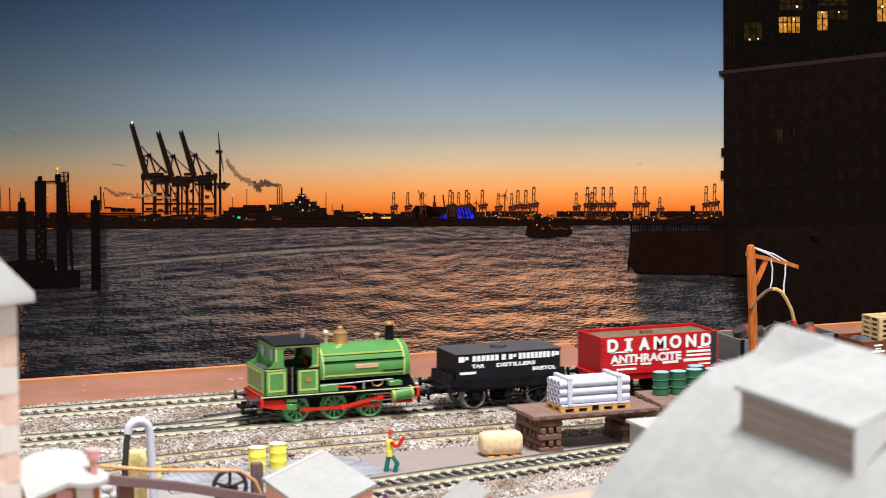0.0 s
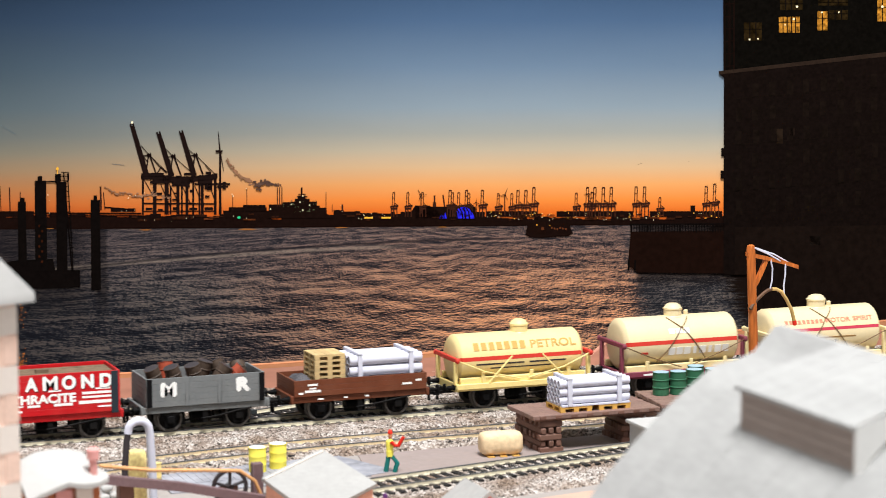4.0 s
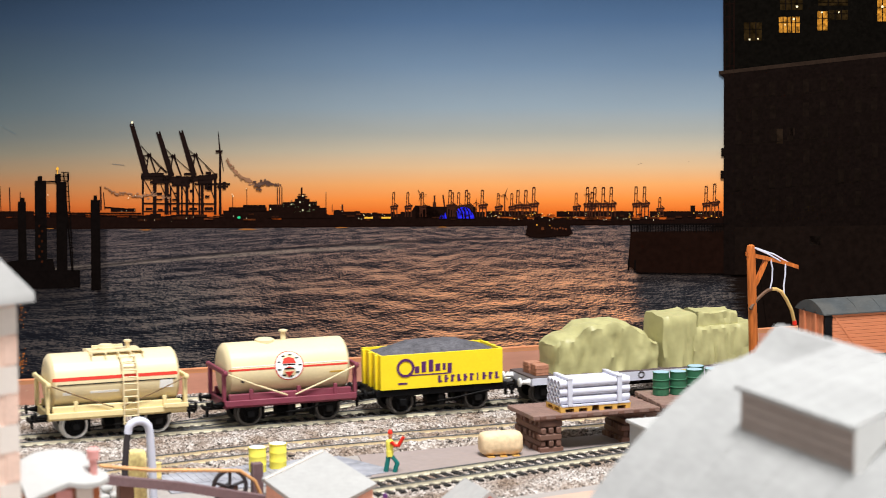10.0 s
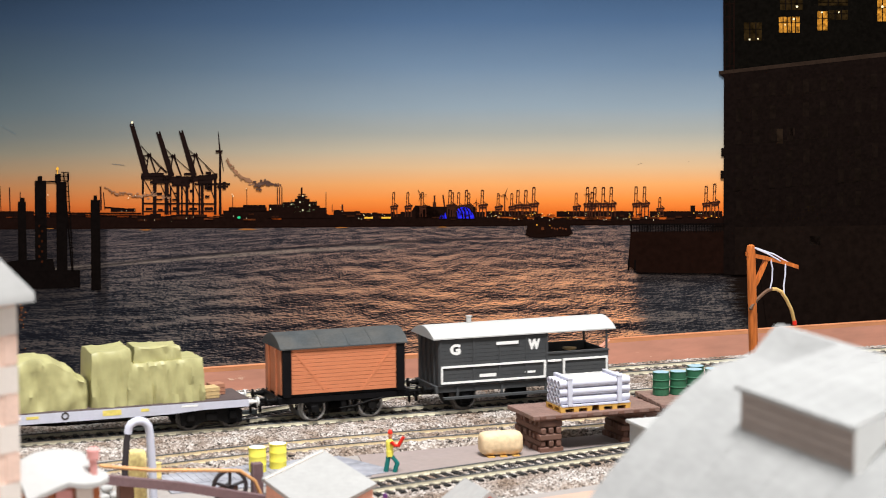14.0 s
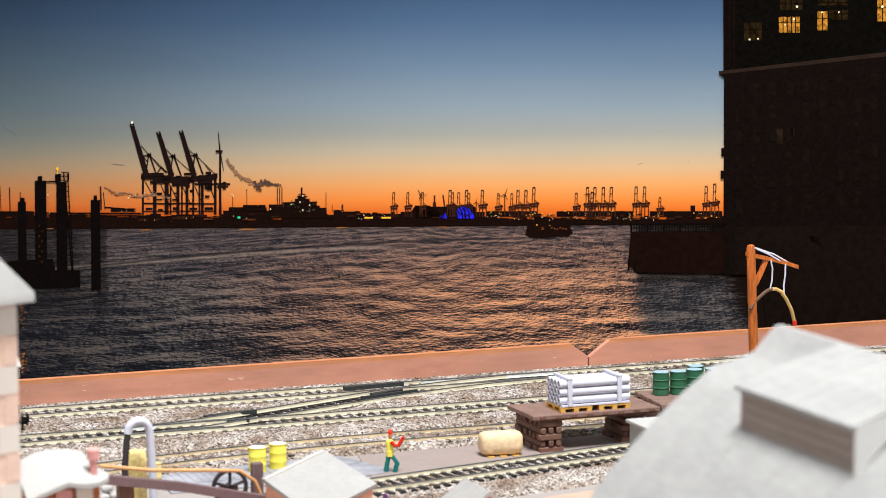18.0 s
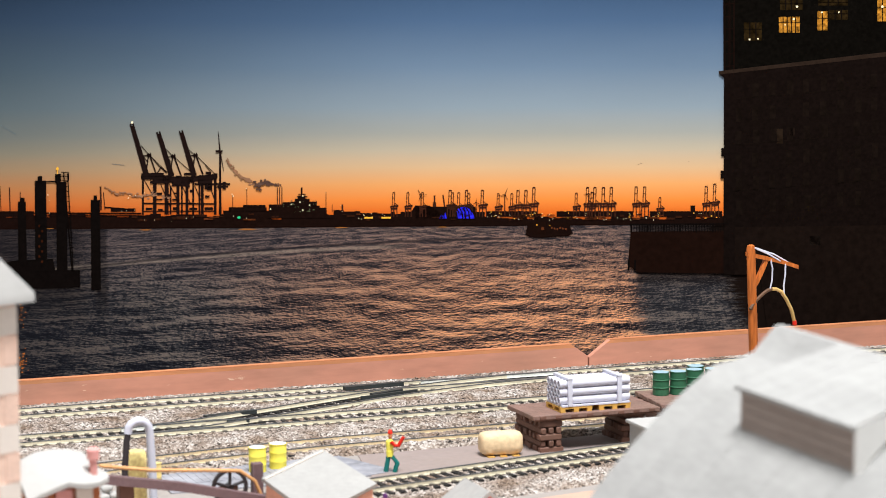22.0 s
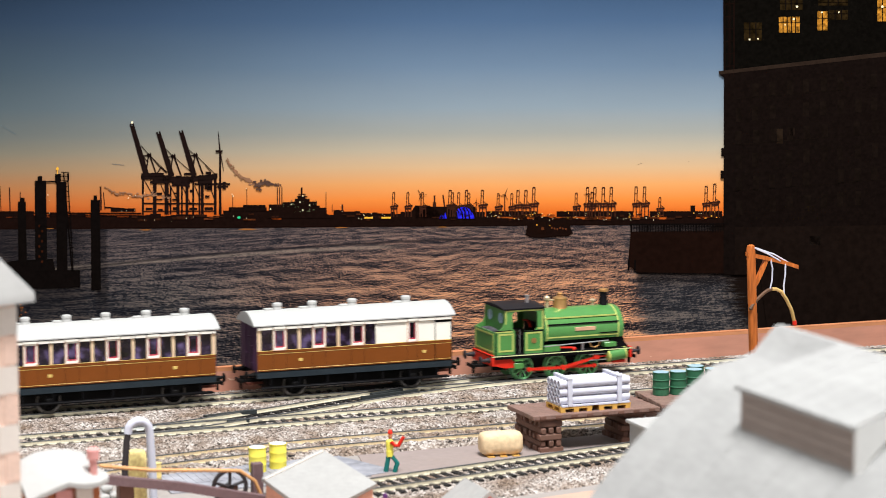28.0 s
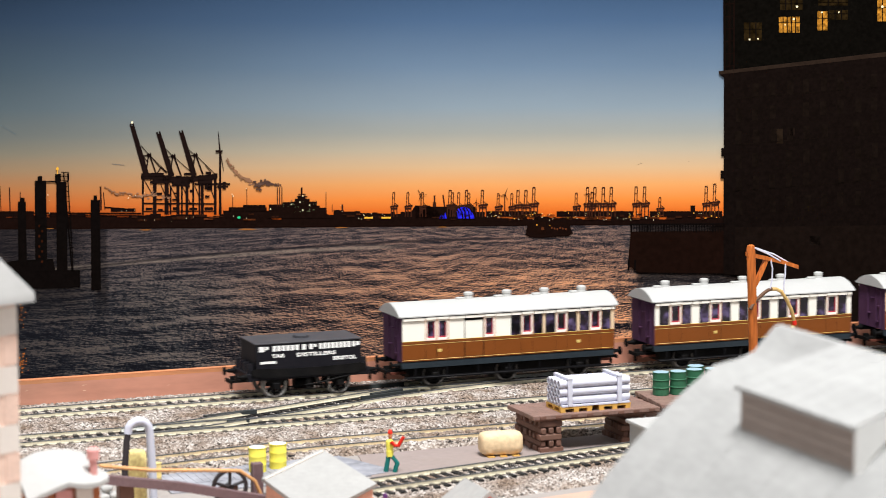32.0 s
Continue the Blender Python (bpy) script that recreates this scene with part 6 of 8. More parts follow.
def tank_wagon(x, label, L, kind, tank, frame, band, wheels=None):
    w = vehicle("tank_wagon", label, "wagon", x, 1)
    chassis(w, L, (-20, 20), 1, 0, wheels, frame)
    tank_end_frames(w, L, frame, brace=CREAM if kind == "badge" else frame if kind == "petrol" else None, beam=BAND_RED if kind == "petrol" else None, top=24.8 if kind == "petrol" else 26.4)
    r, zc = (12.3, 24.4) if kind == "petrol" else (13.3, 26.3)
    half = L / 2 - 1.8
    if kind == "petrol":
        tank_barrel(w, half, r, zc, tank, band, 25.4, 2.0)
        dome(w, 4.5, 36.2, 7.4, tank, 3)
        for i, k in enumerate(range(7)):
            bars("maker_bar", [(-24.5 + i * 4.2, 31.2, 2.9, 4.2)], paint("tan_shadow_letter", (190, 150, 80), 0.5, 0.05, bump=0) if i == 0 else bpy.data.materials["tan_shadow_letter"], w, wrap=(r, zc))
        word("lettering", "PETROL", 4.4, (17.5, 0, 31.2), bpy.data.materials["tan_shadow_letter"], w, 25, (r, zc), 0.04, fat=0.0)
        bars("small_print", [(-12, 22.4, 26, 0.8), (14, 22.4, 20, 0.8), (0, 20.2, 34, 0.7)], IRON, w, wrap=(r, zc))
        for xa, xb in ((-19.0, -6.5), (22.0, 10.0)):
            g = Shape()
            g.path([(xa, -15.1, 14.0), (xb, -14.6, 26.4)], 0.45, 6)
            part("diagonal_brace", g, frame, w)
    elif kind == "dominion":
        tank_barrel(w, half, r, zc, tank, band, 27.6, 2.1)
        dome(w, 4.6, 39.4, 7.4, tank, 0)
        for i in range(8):
            bars("maker_bar", [(-6.5 + i * 4.4, 22.8, 3.7 if i not in (3, 5) else 1.8, 4.0)], WHITE, w, wrap=(r, zc))
        for i in range(3):
            bars("maker_bar", [(-6 + i * 4.2, 33.0, 3.2, 2.8)], WHITE, w, wrap=(r, zc))
        bars("number_bar", [(-22, 22.4, 4, 1.2)], BAND_RED, w, wrap=(r, zc))
        strap(w, -6, 39.2, 0, 34.5, r, zc), strap(w, 6, 39.2, 0, 34.5, r, zc)
        strap(w, 0, 35, -14, 17.5, r, zc), strap(w, 0, 35, 14, 17.5, r, zc)
        g = Shape()
        g.lathe((7.5, 0, 39.2), (0, 0, 1), [(-0.5, 1.2), (2.4, 1.2), (2.8, 0.7)], 12)
        part("vent_valve", g, tank, w)
        bars("frame_stencil", [(-20, 11.8, 7, 1.0), (-2, 11.8, 6, 1.1), (7, 11.8, 6, 1.1), (20, 11.8, 5, 1.0)], WHITE, w, -15.02)
    elif kind == "spirit":
        tank_barrel(w, half, r, zc, tank, band, 29.2, 1.6)
        dome(w, 4.8, 39.4, 7.4, tank, 0)
        g = Shape()
        g.lathe((7.5, 0, 39.2), (0, 0, 1), [(-0.5, 1.2), (2.4, 1.2), (2.8, 0.7)], 12)
        part("vent_valve", g, tank, w)
        pale = paint("faded_red_letter", (206, 130, 104), 0.5, 0.05, bump=0)
        for i in range(9):
            bars("maker_bar", [(-24 + i * 2.6, 33.2, 1.8, 2.2)], pale, w, wrap=(r, zc))
        word("lettering", "MOTOR", 2.6, (6.8, 0, 33.4), pale, w, 15, (r, zc), 0.02)
        word("lettering", "SPIRIT", 2.6, (22, 0, 33.6), pale, w, 12, (r, zc), 0.02)
        word("lettering", "LONDON", 1.3, (2, 0, 22.6), IRON, w, 9, (r, zc), 0.01)
        bars("small_print", [(2, 24.6, 30, 0.8), (2, 20.4, 8, 0.7), (-22, 23, 4, 1.1), (2, 17.5, 10, 1.0)], paint("sepia_letter", (150, 116, 70), 0.5, 0.05, bump=0), w, wrap=(r, zc))
        strap(w, -6, 39.2, 0, 34.5, r, zc), strap(w, 6, 39.2, 0, 34.5, r, zc)
        strap(w, 0, 35, -13, 17.5, r, zc), strap(w, 0, 35, 14, 17.5, r, zc)
    elif kind == "ladder":
        tank_barrel(w, half, r, zc, tank, band, 29.0, 1.6)
        gg = Shape()
        gg.box(-half + 3, half - 3, -r - 0.25, -r + 0.4, 26.2, 26.6)
        part("tank_rail", gg, BLACK, w)
        g = Shape()
        for xx in (2.6, 9.4):
            g.path([(xx, -8.4, 38.8), (xx, -13.2, 34.8), (xx, -15.6, 28), (xx, -15.8, 6)], 0.45, 6)
        for k in range(11):
            z = 7 + k * 3.1
            y = -15.8 if z < 28 else -15.6 + (z - 28) * 0.42
            g.tube((2.6, y, z), (9.4, y, z), 0.35, n=6)
        part("ladder", g, tank, w, "cream side ladder")
        g = Shape()
        g.box(-11, 14, -6.5, 6.5, 39.6, 40.2)
        for xx in (-11, -4, 2, 8, 14):
            g.box(xx - 0.3, xx + 0.3, -9.5, 9.5, 38.6, 39.7)
        part("walkway", g, tank, w, "cream roof walkway")
        g = Shape()
        g.lathe((-2, 0, 40), (0, 0, 1), [(0, 4.2), (1.4, 4.2), (1.6, 3.6), (2.6, 3.4), (3.0, 1)], 18)
        g.box(-9, 6, -0.8, 0.8, 41.4, 42.4)
        g.lathe((8.5, 0, 40), (0, 0, 1), [(0, 1.0), (3.2, 1.0), (3.3, 1.9), (4.2, 1.9), (4.4, 0.9)], 12)
        part("filler_cap", g, tank, w)
        bars("label_patch", [(24, 24.2, 6.5, 4.2)], WHITE, w, wrap=(r, zc))
        bars("small_print", [(-6, 22.2, 14, 1.2), (-24, 22, 4, 1.5)], WHITE, w, wrap=(r, zc))
        g = Shape()
        g.box(22, 34, -16.2, -14.8, 12.6, 14.8, b=0.3)
        part("step_board", g, frame, w)
    elif kind == "badge":
        tank_barrel(w, half, r, zc, tank, band, 28.0, 0.9)
        gg = Shape()
        a = math.asin((29.4 - zc) / r)
        part("thin_band", gg.box(-half + 2.4, half - 2.4, -(r + 0.06) * math.cos(a) - 0.05, -(r - 1) * math.cos(a), 29.2, 29.6), WHITE, w)
        c = -0.5

        def on_tank(pts, lift):
            out = []
            for u, v in pts:
                q = v / r + math.asin((28.8 - zc) / r)
                out.append((c + u, -(r + lift) * math.cos(q), zc + (r + lift) * math.sin(q)))
            return out

        def patch(name, pts, mat, lift):
            gg = Shape()
            top, back = on_tank(pts, lift), on_tank(pts, -0.3)
            n = len(pts)
            m0 = sum((Vector(p) for p in top), Vector()) / n
            q = Vector((0, m0.y, m0.z - zc)).normalized()
            mid = Vector((m0.x, q.y * (r + lift), zc + q.z * (r + lift)))
            gg.put(top + back + [tuple(mid)], [(i, (i + 1) % n, 2 * n) for i in range(n)] + [(i, (i + 1) % n, (i + 1) % n + n, i + n) for i in range(n)])
            part(name, gg, mat, w)

        for rr, mat, lift in ((7.4, BAND_RED, 0.1), (6.9, WHITE, 0.16)):
            patch("badge_disc", [(rr * math.cos(2 * math.pi * i / 28), rr * math.sin(2 * math.pi * i / 28)) for i in range(28)], mat, lift)
        patch("badge_shape", [(-3.6, 1.0), (3.6, 1.0), (2.6, 3.4), (0, 4.2), (-2.6, 3.4)], BAND_RED, 0.24)
        patch("badge_shape", [(-2.2, -3.0), (2.2, -3.0), (0, -6.0)], BAND_RED, 0.24)
        for a in range(0, 360, 40):
            u, v = 5.4 * math.cos(radians(a)), 5.4 * math.sin(radians(a))
            patch("badge_bar", [(u - 0.9, v - 0.35), (u + 0.9, v - 0.25), (u + 0.9, v + 0.35), (u - 0.9, v + 0.3)], BLACK, 0.22)
        patch("badge_bar", [(-3.2, 0.1), (3.2, 0.1), (3.2, 0.7), (-3.2, 0.7)], BLACK, 0.26)
        patch("badge_bar", [(-2.8, -1.8), (2.8, -1.8), (2.2, -1.2), (-2.2, -1.2)], BLACK, 0.26)
        g = Shape()
        g.lathe((-9, 0, 39.3), (0, 0, 1), [(-0.5, 4.8), (0.9, 4.8), (1.6, 3.6), (1.9, 1.0)], 18)
        part("manhole", g, tank, w)
        g = Shape()
        g.lathe((0.5, 0, 39.3), (0, 0, 1), [(-0.5, 1.5), (3.0, 1.2), (4.2, 1.2), (4.4, 2.2), (5.0, 2.2), (5.4, 1.0)], 14)
        part("vent_valve", g, tank, w)
        g = Shape()
        g.lathe((-24, -12.4, 22.6), (0, -1, 0), [(0, 1.0), (0.6, 1.0), (0.7, 0.5)], 10)
        part("drain_plug", g, IRON, w)
        bars("small_print", [(24, 24.4, 8, 0.8)], paint("ochre_letter", (190, 150, 60), 0.5, 0.05, bump=0), w, wrap=(r, zc))
    return w


def coal_wagon_yellow(x):
    w = vehicle("open_coal_wagon", "bright yellow plank wagon heaped with dark coal", "wagon", x, 1)
    chassis(w, 70, (-20, 20), 1, 0, None, BLACK)
    open_sides(w, -32.5, 32.5, 13.2, 30.6, YELLOW, DECK, 1, 14.6, None)
    for xx, s in ((-32.5, -1), (32.5, 1)):
        for y in (-9, 0, 9):
            g = Shape()
            g.box(min(xx, xx + s * 1.4), max(xx, xx + s * 1.4), y - 1.3, y + 1.3, 12, 30.4, b=0.2)
            part("end_post", g, YELLOW, w)
    heap("coal_load", -31.4, 31.4, 13.4, 28.8, 6.0, COAL, w, 11, "dark grey heaped coal")
    # painted name: a swash and plain bars
    g = Shape()
    ring(g, -0.3, 0, 3.4, 4.7, 24, at=(-19.5, -14.62, 23.8))
    part("painted_swash", g, PURPLE, w)
    pc = [(-13.4, 22.6, 2.4, 3.4), (-9.8, 23.8, 2.4, 5.4), (-6.0, 24.2, 2.4, 6.0), (-2.4, 23.2, 2.6, 3.6), (1.0, 23.4, 1.6, 3.4), (4.0, 22.4, 2.2, 5.2), (-8, 19.9, 22, 0.6)]
    bars("maker_bar", pc, PURPLE, w, -14.66)
    bars("maker_bar", [(-1.5 + i * 3.4, 17.2, 0.8 if i in (6,) else 1.5, 3.6) for i in range(10)], PURPLE, w, -14.66)
    bars("maker_bar", [(-1.1 + i * 3.4, 16.0 + 1.2 * (i % 3), 2.2, 0.7) for i in range(10) if i != 6], PURPLE, w, -14.67)
    bars("number_bar", [(-21, 16, 5, 0.9)], PURPLE, w, -14.66)
    return w


def flat_wagon(x):
    w = vehicle("bogie_flat_wagon", "long grey bogie flat wagon with a dark deck", "wagon", x, 1)
    L = 151.0
    g = Shape()
    g.box(-L / 2, L / 2, -14.6, 14.6, 13.4, 14.4, b=0.2)
    part("deck", g, paint("flat_deck", (84, 72, 70), 0.7, 0.15), w, "dark brown deck")
    for sy in (-1, 1):
        g = Shape()
        ya, yb = sorted((sy * 13.6, sy * 14.8))
        g.prism([(-L / 2, 13.9), (L / 2, 13.9), (L / 2, 10.4), (L / 2 - 24, 10.2), (L / 2 - 40, 9.2), (-L / 2 + 40, 9.2), (-L / 2 + 24, 10.2), (-L / 2, 10.4)], "y", ya, yb)
        part("side_girder", g, paint("girder_grey", (196, 196, 208), 0.5, 0.06, dirt=0.1) if sy < 0 else bpy.data.materials["girder_grey"], w)
    for sx in (-1, 1):
        g = Shape()
        g.box(min(sx * L / 2, sx * (L / 2 - 1.2)), max(sx * L / 2, sx * (L / 2 - 1.2)), -14.6, 14.6, 9.8, 13.8, b=0.3)
        part("headstock", g, bpy.data.materials["girder_grey"], w)
        b = Shape()
        for sy in (-1, 1):
            ya, yb = sorted((sy * 10.8, sy * 12.0))
            b.prism([(sx * 57.5 - 15.5, 8.2), (sx * 57.5 - 13, 9.8), (sx * 57.5 + 13, 9.8), (sx * 57.5 + 15.5, 8.2), (sx * 57.5 + 15, 2.6), (sx * 57.5 + 7, 2.4), (sx * 57.5 + 4, 4.0), (sx * 57.5 - 4, 4.0), (sx * 57.5 - 7, 2.4), (sx * 57.5 - 15, 2.6)], "y", ya, yb)
            for dx in (-10.5, 10.5):
                b.box(sx * 57.5 + dx - 2, sx * 57.5 + dx + 2, min(sy * 11.6, sy * 13.2), max(sy * 11.6, sy * 13.2), 4.4, 8.6, b=0.4)
            b.box(sx * 57.5 - 3, sx * 57.5 + 3, min(sy * 11.6, sy * 12.8), max(sy * 11.6, sy * 12.8), 4.2, 8, b=0.4)
        b.box(sx * 57.5 - 3, sx * 57.5 + 3, -11, 11, 8, 10.4)
        part("bogie_frame", b, CHASSIS, w)
        for dx in (-10.5, 10.5):
            wheelset(w, sx * 57.5 + dx, 1, 5.4)
    buffers(w, L, 11.8, None, WHITE)
    couplings(w, L, 8)
    g = Shape()
    g.box(-42, 42, -5, 5, 6.6, 13.4)
    for k in range(9):
        g.path([(-20 + k * 5, -8, 9), (-16 + k * 5, -8, 6.8)], 0.4, 6)
    g.path([(-40, -8, 8.6), (-18, -8, 6.6), (18, -8, 6.6), (40, -8, 8.6)], 0.6, 6)
    part("truss_rod", g, CHASSIS, w)
    yl = paint("stencil_yellow", (226, 206, 110), 0.6, 0.2, bump=0)
    bars("stencil_patch", [(8, 12.0, 9, 2.6), (-30, 12.2, 6, 1.3), (24, 12.2, 4, 1.4), (-49, 12.4, 9, 0.9)], yl, w, -14.82)
    bars("stencil_patch", [(46, 12.6, 8, 0.9), (-36, 12.2, 1.2, 1.2), (-66, 12.3, 2, 0.8)], WHITE, w, -14.82)
    g = Shape()
    ring(g, -0.15, 0, 1.1, 1.9, 18, at=(-14.5, -14.8, 12))
    part("stencil_ring", g, IRON, w)
    return w


def sheeted_load(x, label, peaks, x0, x1, seed, flat=0.0):
    """A load under a draped sheet: uneven top, folds down the sides. peaks: (u, height)."""
    rnd = random.Random(seed)
    ph = [rnd.uniform(0, 6.28) for _ in range(8)]
    nx, nr = 64, 26
    g = Shape()
    rings = []
    for i in range(nx + 1):
        u = i / nx
        for k in range(len(peaks) - 1):
            if peaks[k][0] <= u <= peaks[k + 1][0]:
                f = (u - peaks[k][0]) / max(1e-6, peaks[k + 1][0] - peaks[k][0])
                f = f * f * (3 - 2 * f)
                h = peaks[k][1] + (peaks[k + 1][1] - peaks[k][1]) * f
        xx = x0 + (x1 - x0) * u
        end = min(1, 12 * min(u, 1 - u) + 0.72)
        r = []
        for j in range(nr + 1):
            v = j / nr * 2 - 1
            s = abs(v)
            # a squarish section: sides to s > 0.55, then a gently rounded top
            if s > 0.5:
                y = 12.6 - 1.2 * (1 - (s - 0.5) / 0.5)
                z = h * (1 - ((s - 0.5) / 0.5)) * 0.93
            else:
                y = 11.4 * s / 0.5
                z = h * (0.93 + 0.07 * math.cos(math.pi * s))
            fold = 0.9 * math.sin(u * 21 + ph[0] + 1.3 * math.sin(u * 9 + ph[1])) + 0.3 * math.sin(u * 47 + ph[2] + v * 2)
            fold *= min(1, (h - z) / 12 + 0.25)
            jit = 0.5 * math.sin(u * 33 + v * 9 + ph[3]) * (1 - s)
            q = noise.noise_vector(Vector((u * 7 + seed, v * 2.2, z * 0.09)))
            w2 = noise.noise_vector(Vector((u * 19 + seed, v * 5, z * 0.2)))
            crease = abs(noise.noise(Vector((u * 9 + seed, v * 3 + z * 0.12, 2.0))))
            pleat = abs(noise.noise(Vector((u * 26 + v * 3 + seed, v * 2.5, z * 0.05))))
            fold += (2.2 * q.x + 0.6 * w2.x + 2.2 * (0.25 - crease) + 0.7 * (0.2 - pleat)) * min(1, z / 3)
            jit += (1.3 * q.z + 0.4 * w2.z) * min(1, z / 6)
            r.append((xx + 0.3 * math.sin(v * 12 + ph[4]), math.copysign(1, v) * (y * end + fold), max(0.0, z + jit)))
        rings.append(r)
    n = nr + 1
    pts = [p for r in rings for p in r]
    f = [(i * n + j, (i + 1) * n + j, (i + 1) * n + j + 1, i * n + j + 1) for i in range(nx) for j in range(nr)]
    f += [tuple(range(nr, -1, -1)), tuple(nx * n + j for j in range(n))]
    g.put(pts, f)
    ob = new("sheeted_load", mesh_of("sheeted_load", g, TARP, 40))
    tagged(ob, label, "tarpaulin", "goods train")
    ob.matrix_world = pose(x * 0.001, 0, 0.0144)
    return ob


def drape(t, x0, x1, y0, z0, z1, seed, lean=0.0):
    """One sheet pulled tight over a crate: flat top, hard shoulders, creases running down."""
    g = Shape()
    nx = max(10, int((x1 - x0) / 1.1))
    section = [(1.0, 0.0), (0.99, 0.2), (0.975, 0.4), (0.96, 0.6), (0.95, 0.8), (0.93, 0.93), (0.84, 1.0), (0.5, 1.0), (0.17, 1.0), (-0.17, 1.0), (-0.5, 1.0), (-0.84, 1.0), (-0.93, 0.93), (-0.95, 0.8), (-0.96, 0.6), (-0.975, 0.4), (-0.99, 0.2), (-1.0, 0.0)]
    rings = []
    for i in range(-2, nx + 3):
        k = min(max(i, 0), nx)
        x = x0 + (x1 - x0) * k / nx
        inset = {-2: 0.72, -1: 0.94, nx + 1: 0.94, nx + 2: 0.72}.get(i, 1.0)
        r = []
        for u, w in section:
            z = z0 + (z1 - z0 + lean * (x - x0) / (x1 - x0)) * (w * (1.0 if inset == 1.0 else inset ** 0.4))
            q = Vector((x * 0.16 + seed, u * 2.0, z * 0.07))
            crease = abs(noise.noise(q * 1.7)) - 0.25
            fall = 1 - 0.6 * w
            pleat = abs(noise.noise(Vector((x * 0.45 + seed, u * 1.5, z * 0.04)))) - 0.2
            dy = math.copysign(1, u) * (crease * 3.6 * fall + 0.5 * noise.noise(q * 4) - 0.8 * pleat)
            dz = (0.9 * noise.noise(q * 1.3 + Vector((5, 0, 0))) + 0.7 * crease) * min(1, (z - z0) / 6)
            flare = (1 - w) * 0.9 * (-1 if i < nx / 2 else 1) if k in (0, nx) else 0
            r.append((x + flare + 0.5 * noise.noise(q * 3), y0 * u * inset + dy * inset, z + dz))
        rings.append(r)
    g.loft(rings)
    ob = new("sheet", mesh_of("sheet", g, TARP, 32))
    ob.parent = t
    return ob


def crate_load(x):
    t = thing("sheeted_load", "olive tarpaulins draped over stacked crates", "tarpaulin", (x, 0, 14.4), 0, "goods train")
    drape(t, -27.0, -8.0, 12.4, 0, 26.0, 2.0, 1.0)
    drape(t, -9.5, 27.0, 12.7, 0, 19.4, 7.0, 1.2)
    drape(t, -5.5, 16.5, 9.6, 17.0, 27.4, 11.0, -0.8)
    return t


def box_van(x):
    w = vehicle("box_van", "orange-brown planked goods van with a dark grey roof", "wagon", x, 1)
    chassis(w, 68, (-14.8, 14.8), 1, 8, [TYRE_LIGHT, WHEEL_DARK], BLACK)
    g = Shape()
    g.box(-31.4, 31.4, -13.6, 13.6, 13, 37)
    part("body", g, BLACK, w)
    n = 12
    for i in range(n):
        z0, z1 = 14.2 + i * 22.8 / n, 14.2 + (i + 1) * 22.8 / n
        for sy in (-1, 1):
            g = Shape()
            ya, yb = sorted((sy * 13.5, sy * 14.3))
            g.box(-27.0, 27.0, ya, yb, z0 + 0.06, z1 - 0.06, b=0.12)
            part("side_plank", g, ORANGE_BROWN, w)
    for i in range(6):
        y0 = -12.6 + i * 4.2
        for sx in (-1, 1):
            g = Shape()
            xa, xb = sorted((sx * 31.3, sx * 32.2))
            g.box(xa, xb, y0 + 0.1, y0 + 4.1, 14, 38.5 if 0 < i < 5 else 37.2, b=0.2)
            part("end_plank", g, ORANGE_BROWN, w)
    for sy in (-1, 1):
        for sx in (-1, 1):
            g = Shape()
            ya, yb = sorted((sy * 13.4, sy * 14.7))
            xa, xb = sorted((sx * 31.6, sx * 27.2))
            g.box(xa, xb, ya, yb, 13, 37.2, b=0.2)
            part("corner_plate", g, BLACK, w)
            g = Shape()
            ya, yb = sorted((sy * 14.2, sy * 14.55))
            g.prism([(sx * 8.2, 14.4), (sx * 9.6, 14.4), (sx * 26.6, 36), (sx * 25.2, 36)], "y", ya, yb)
            part("diagonal_strap", g, ORANGE_BROWN, w)
    for sx in (-1, 1):
        for y in (-6, 6):
            g = Shape()
            xa, xb = sorted((sx * 32.0, sx * 33.0))
            g.box(xa, xb, y - 0.8, y + 0.8, 12, 38, b=0.15)
            part("end_stanchion", g, ORANGE_BROWN, w)
    g = Shape()
    prof = [(-15.4, 36.6), (-15.4, 37.2)] + [(-15.2 + 30.4 * i / 12, 37.4 + 5.8 * math.sin(math.pi * i / 12) ** 0.85) for i in range(13)] + [(15.4, 37.2), (15.4, 36.6)]
    g.prism(prof, "x", -33, 33)
    part("roof", g, SLATE, w, "dark grey arched roof with patches")
    for xx in (-12, 2, 14):
        g = Shape()
        g.prism([(u, v + 0.25) for u, v in prof[2:8]] + [(u, v - 0.3) for u, v in prof[7:1:-1]], "x", xx, xx + 1.0)
        part("roof_strip", g, SLATE, w)
    return w


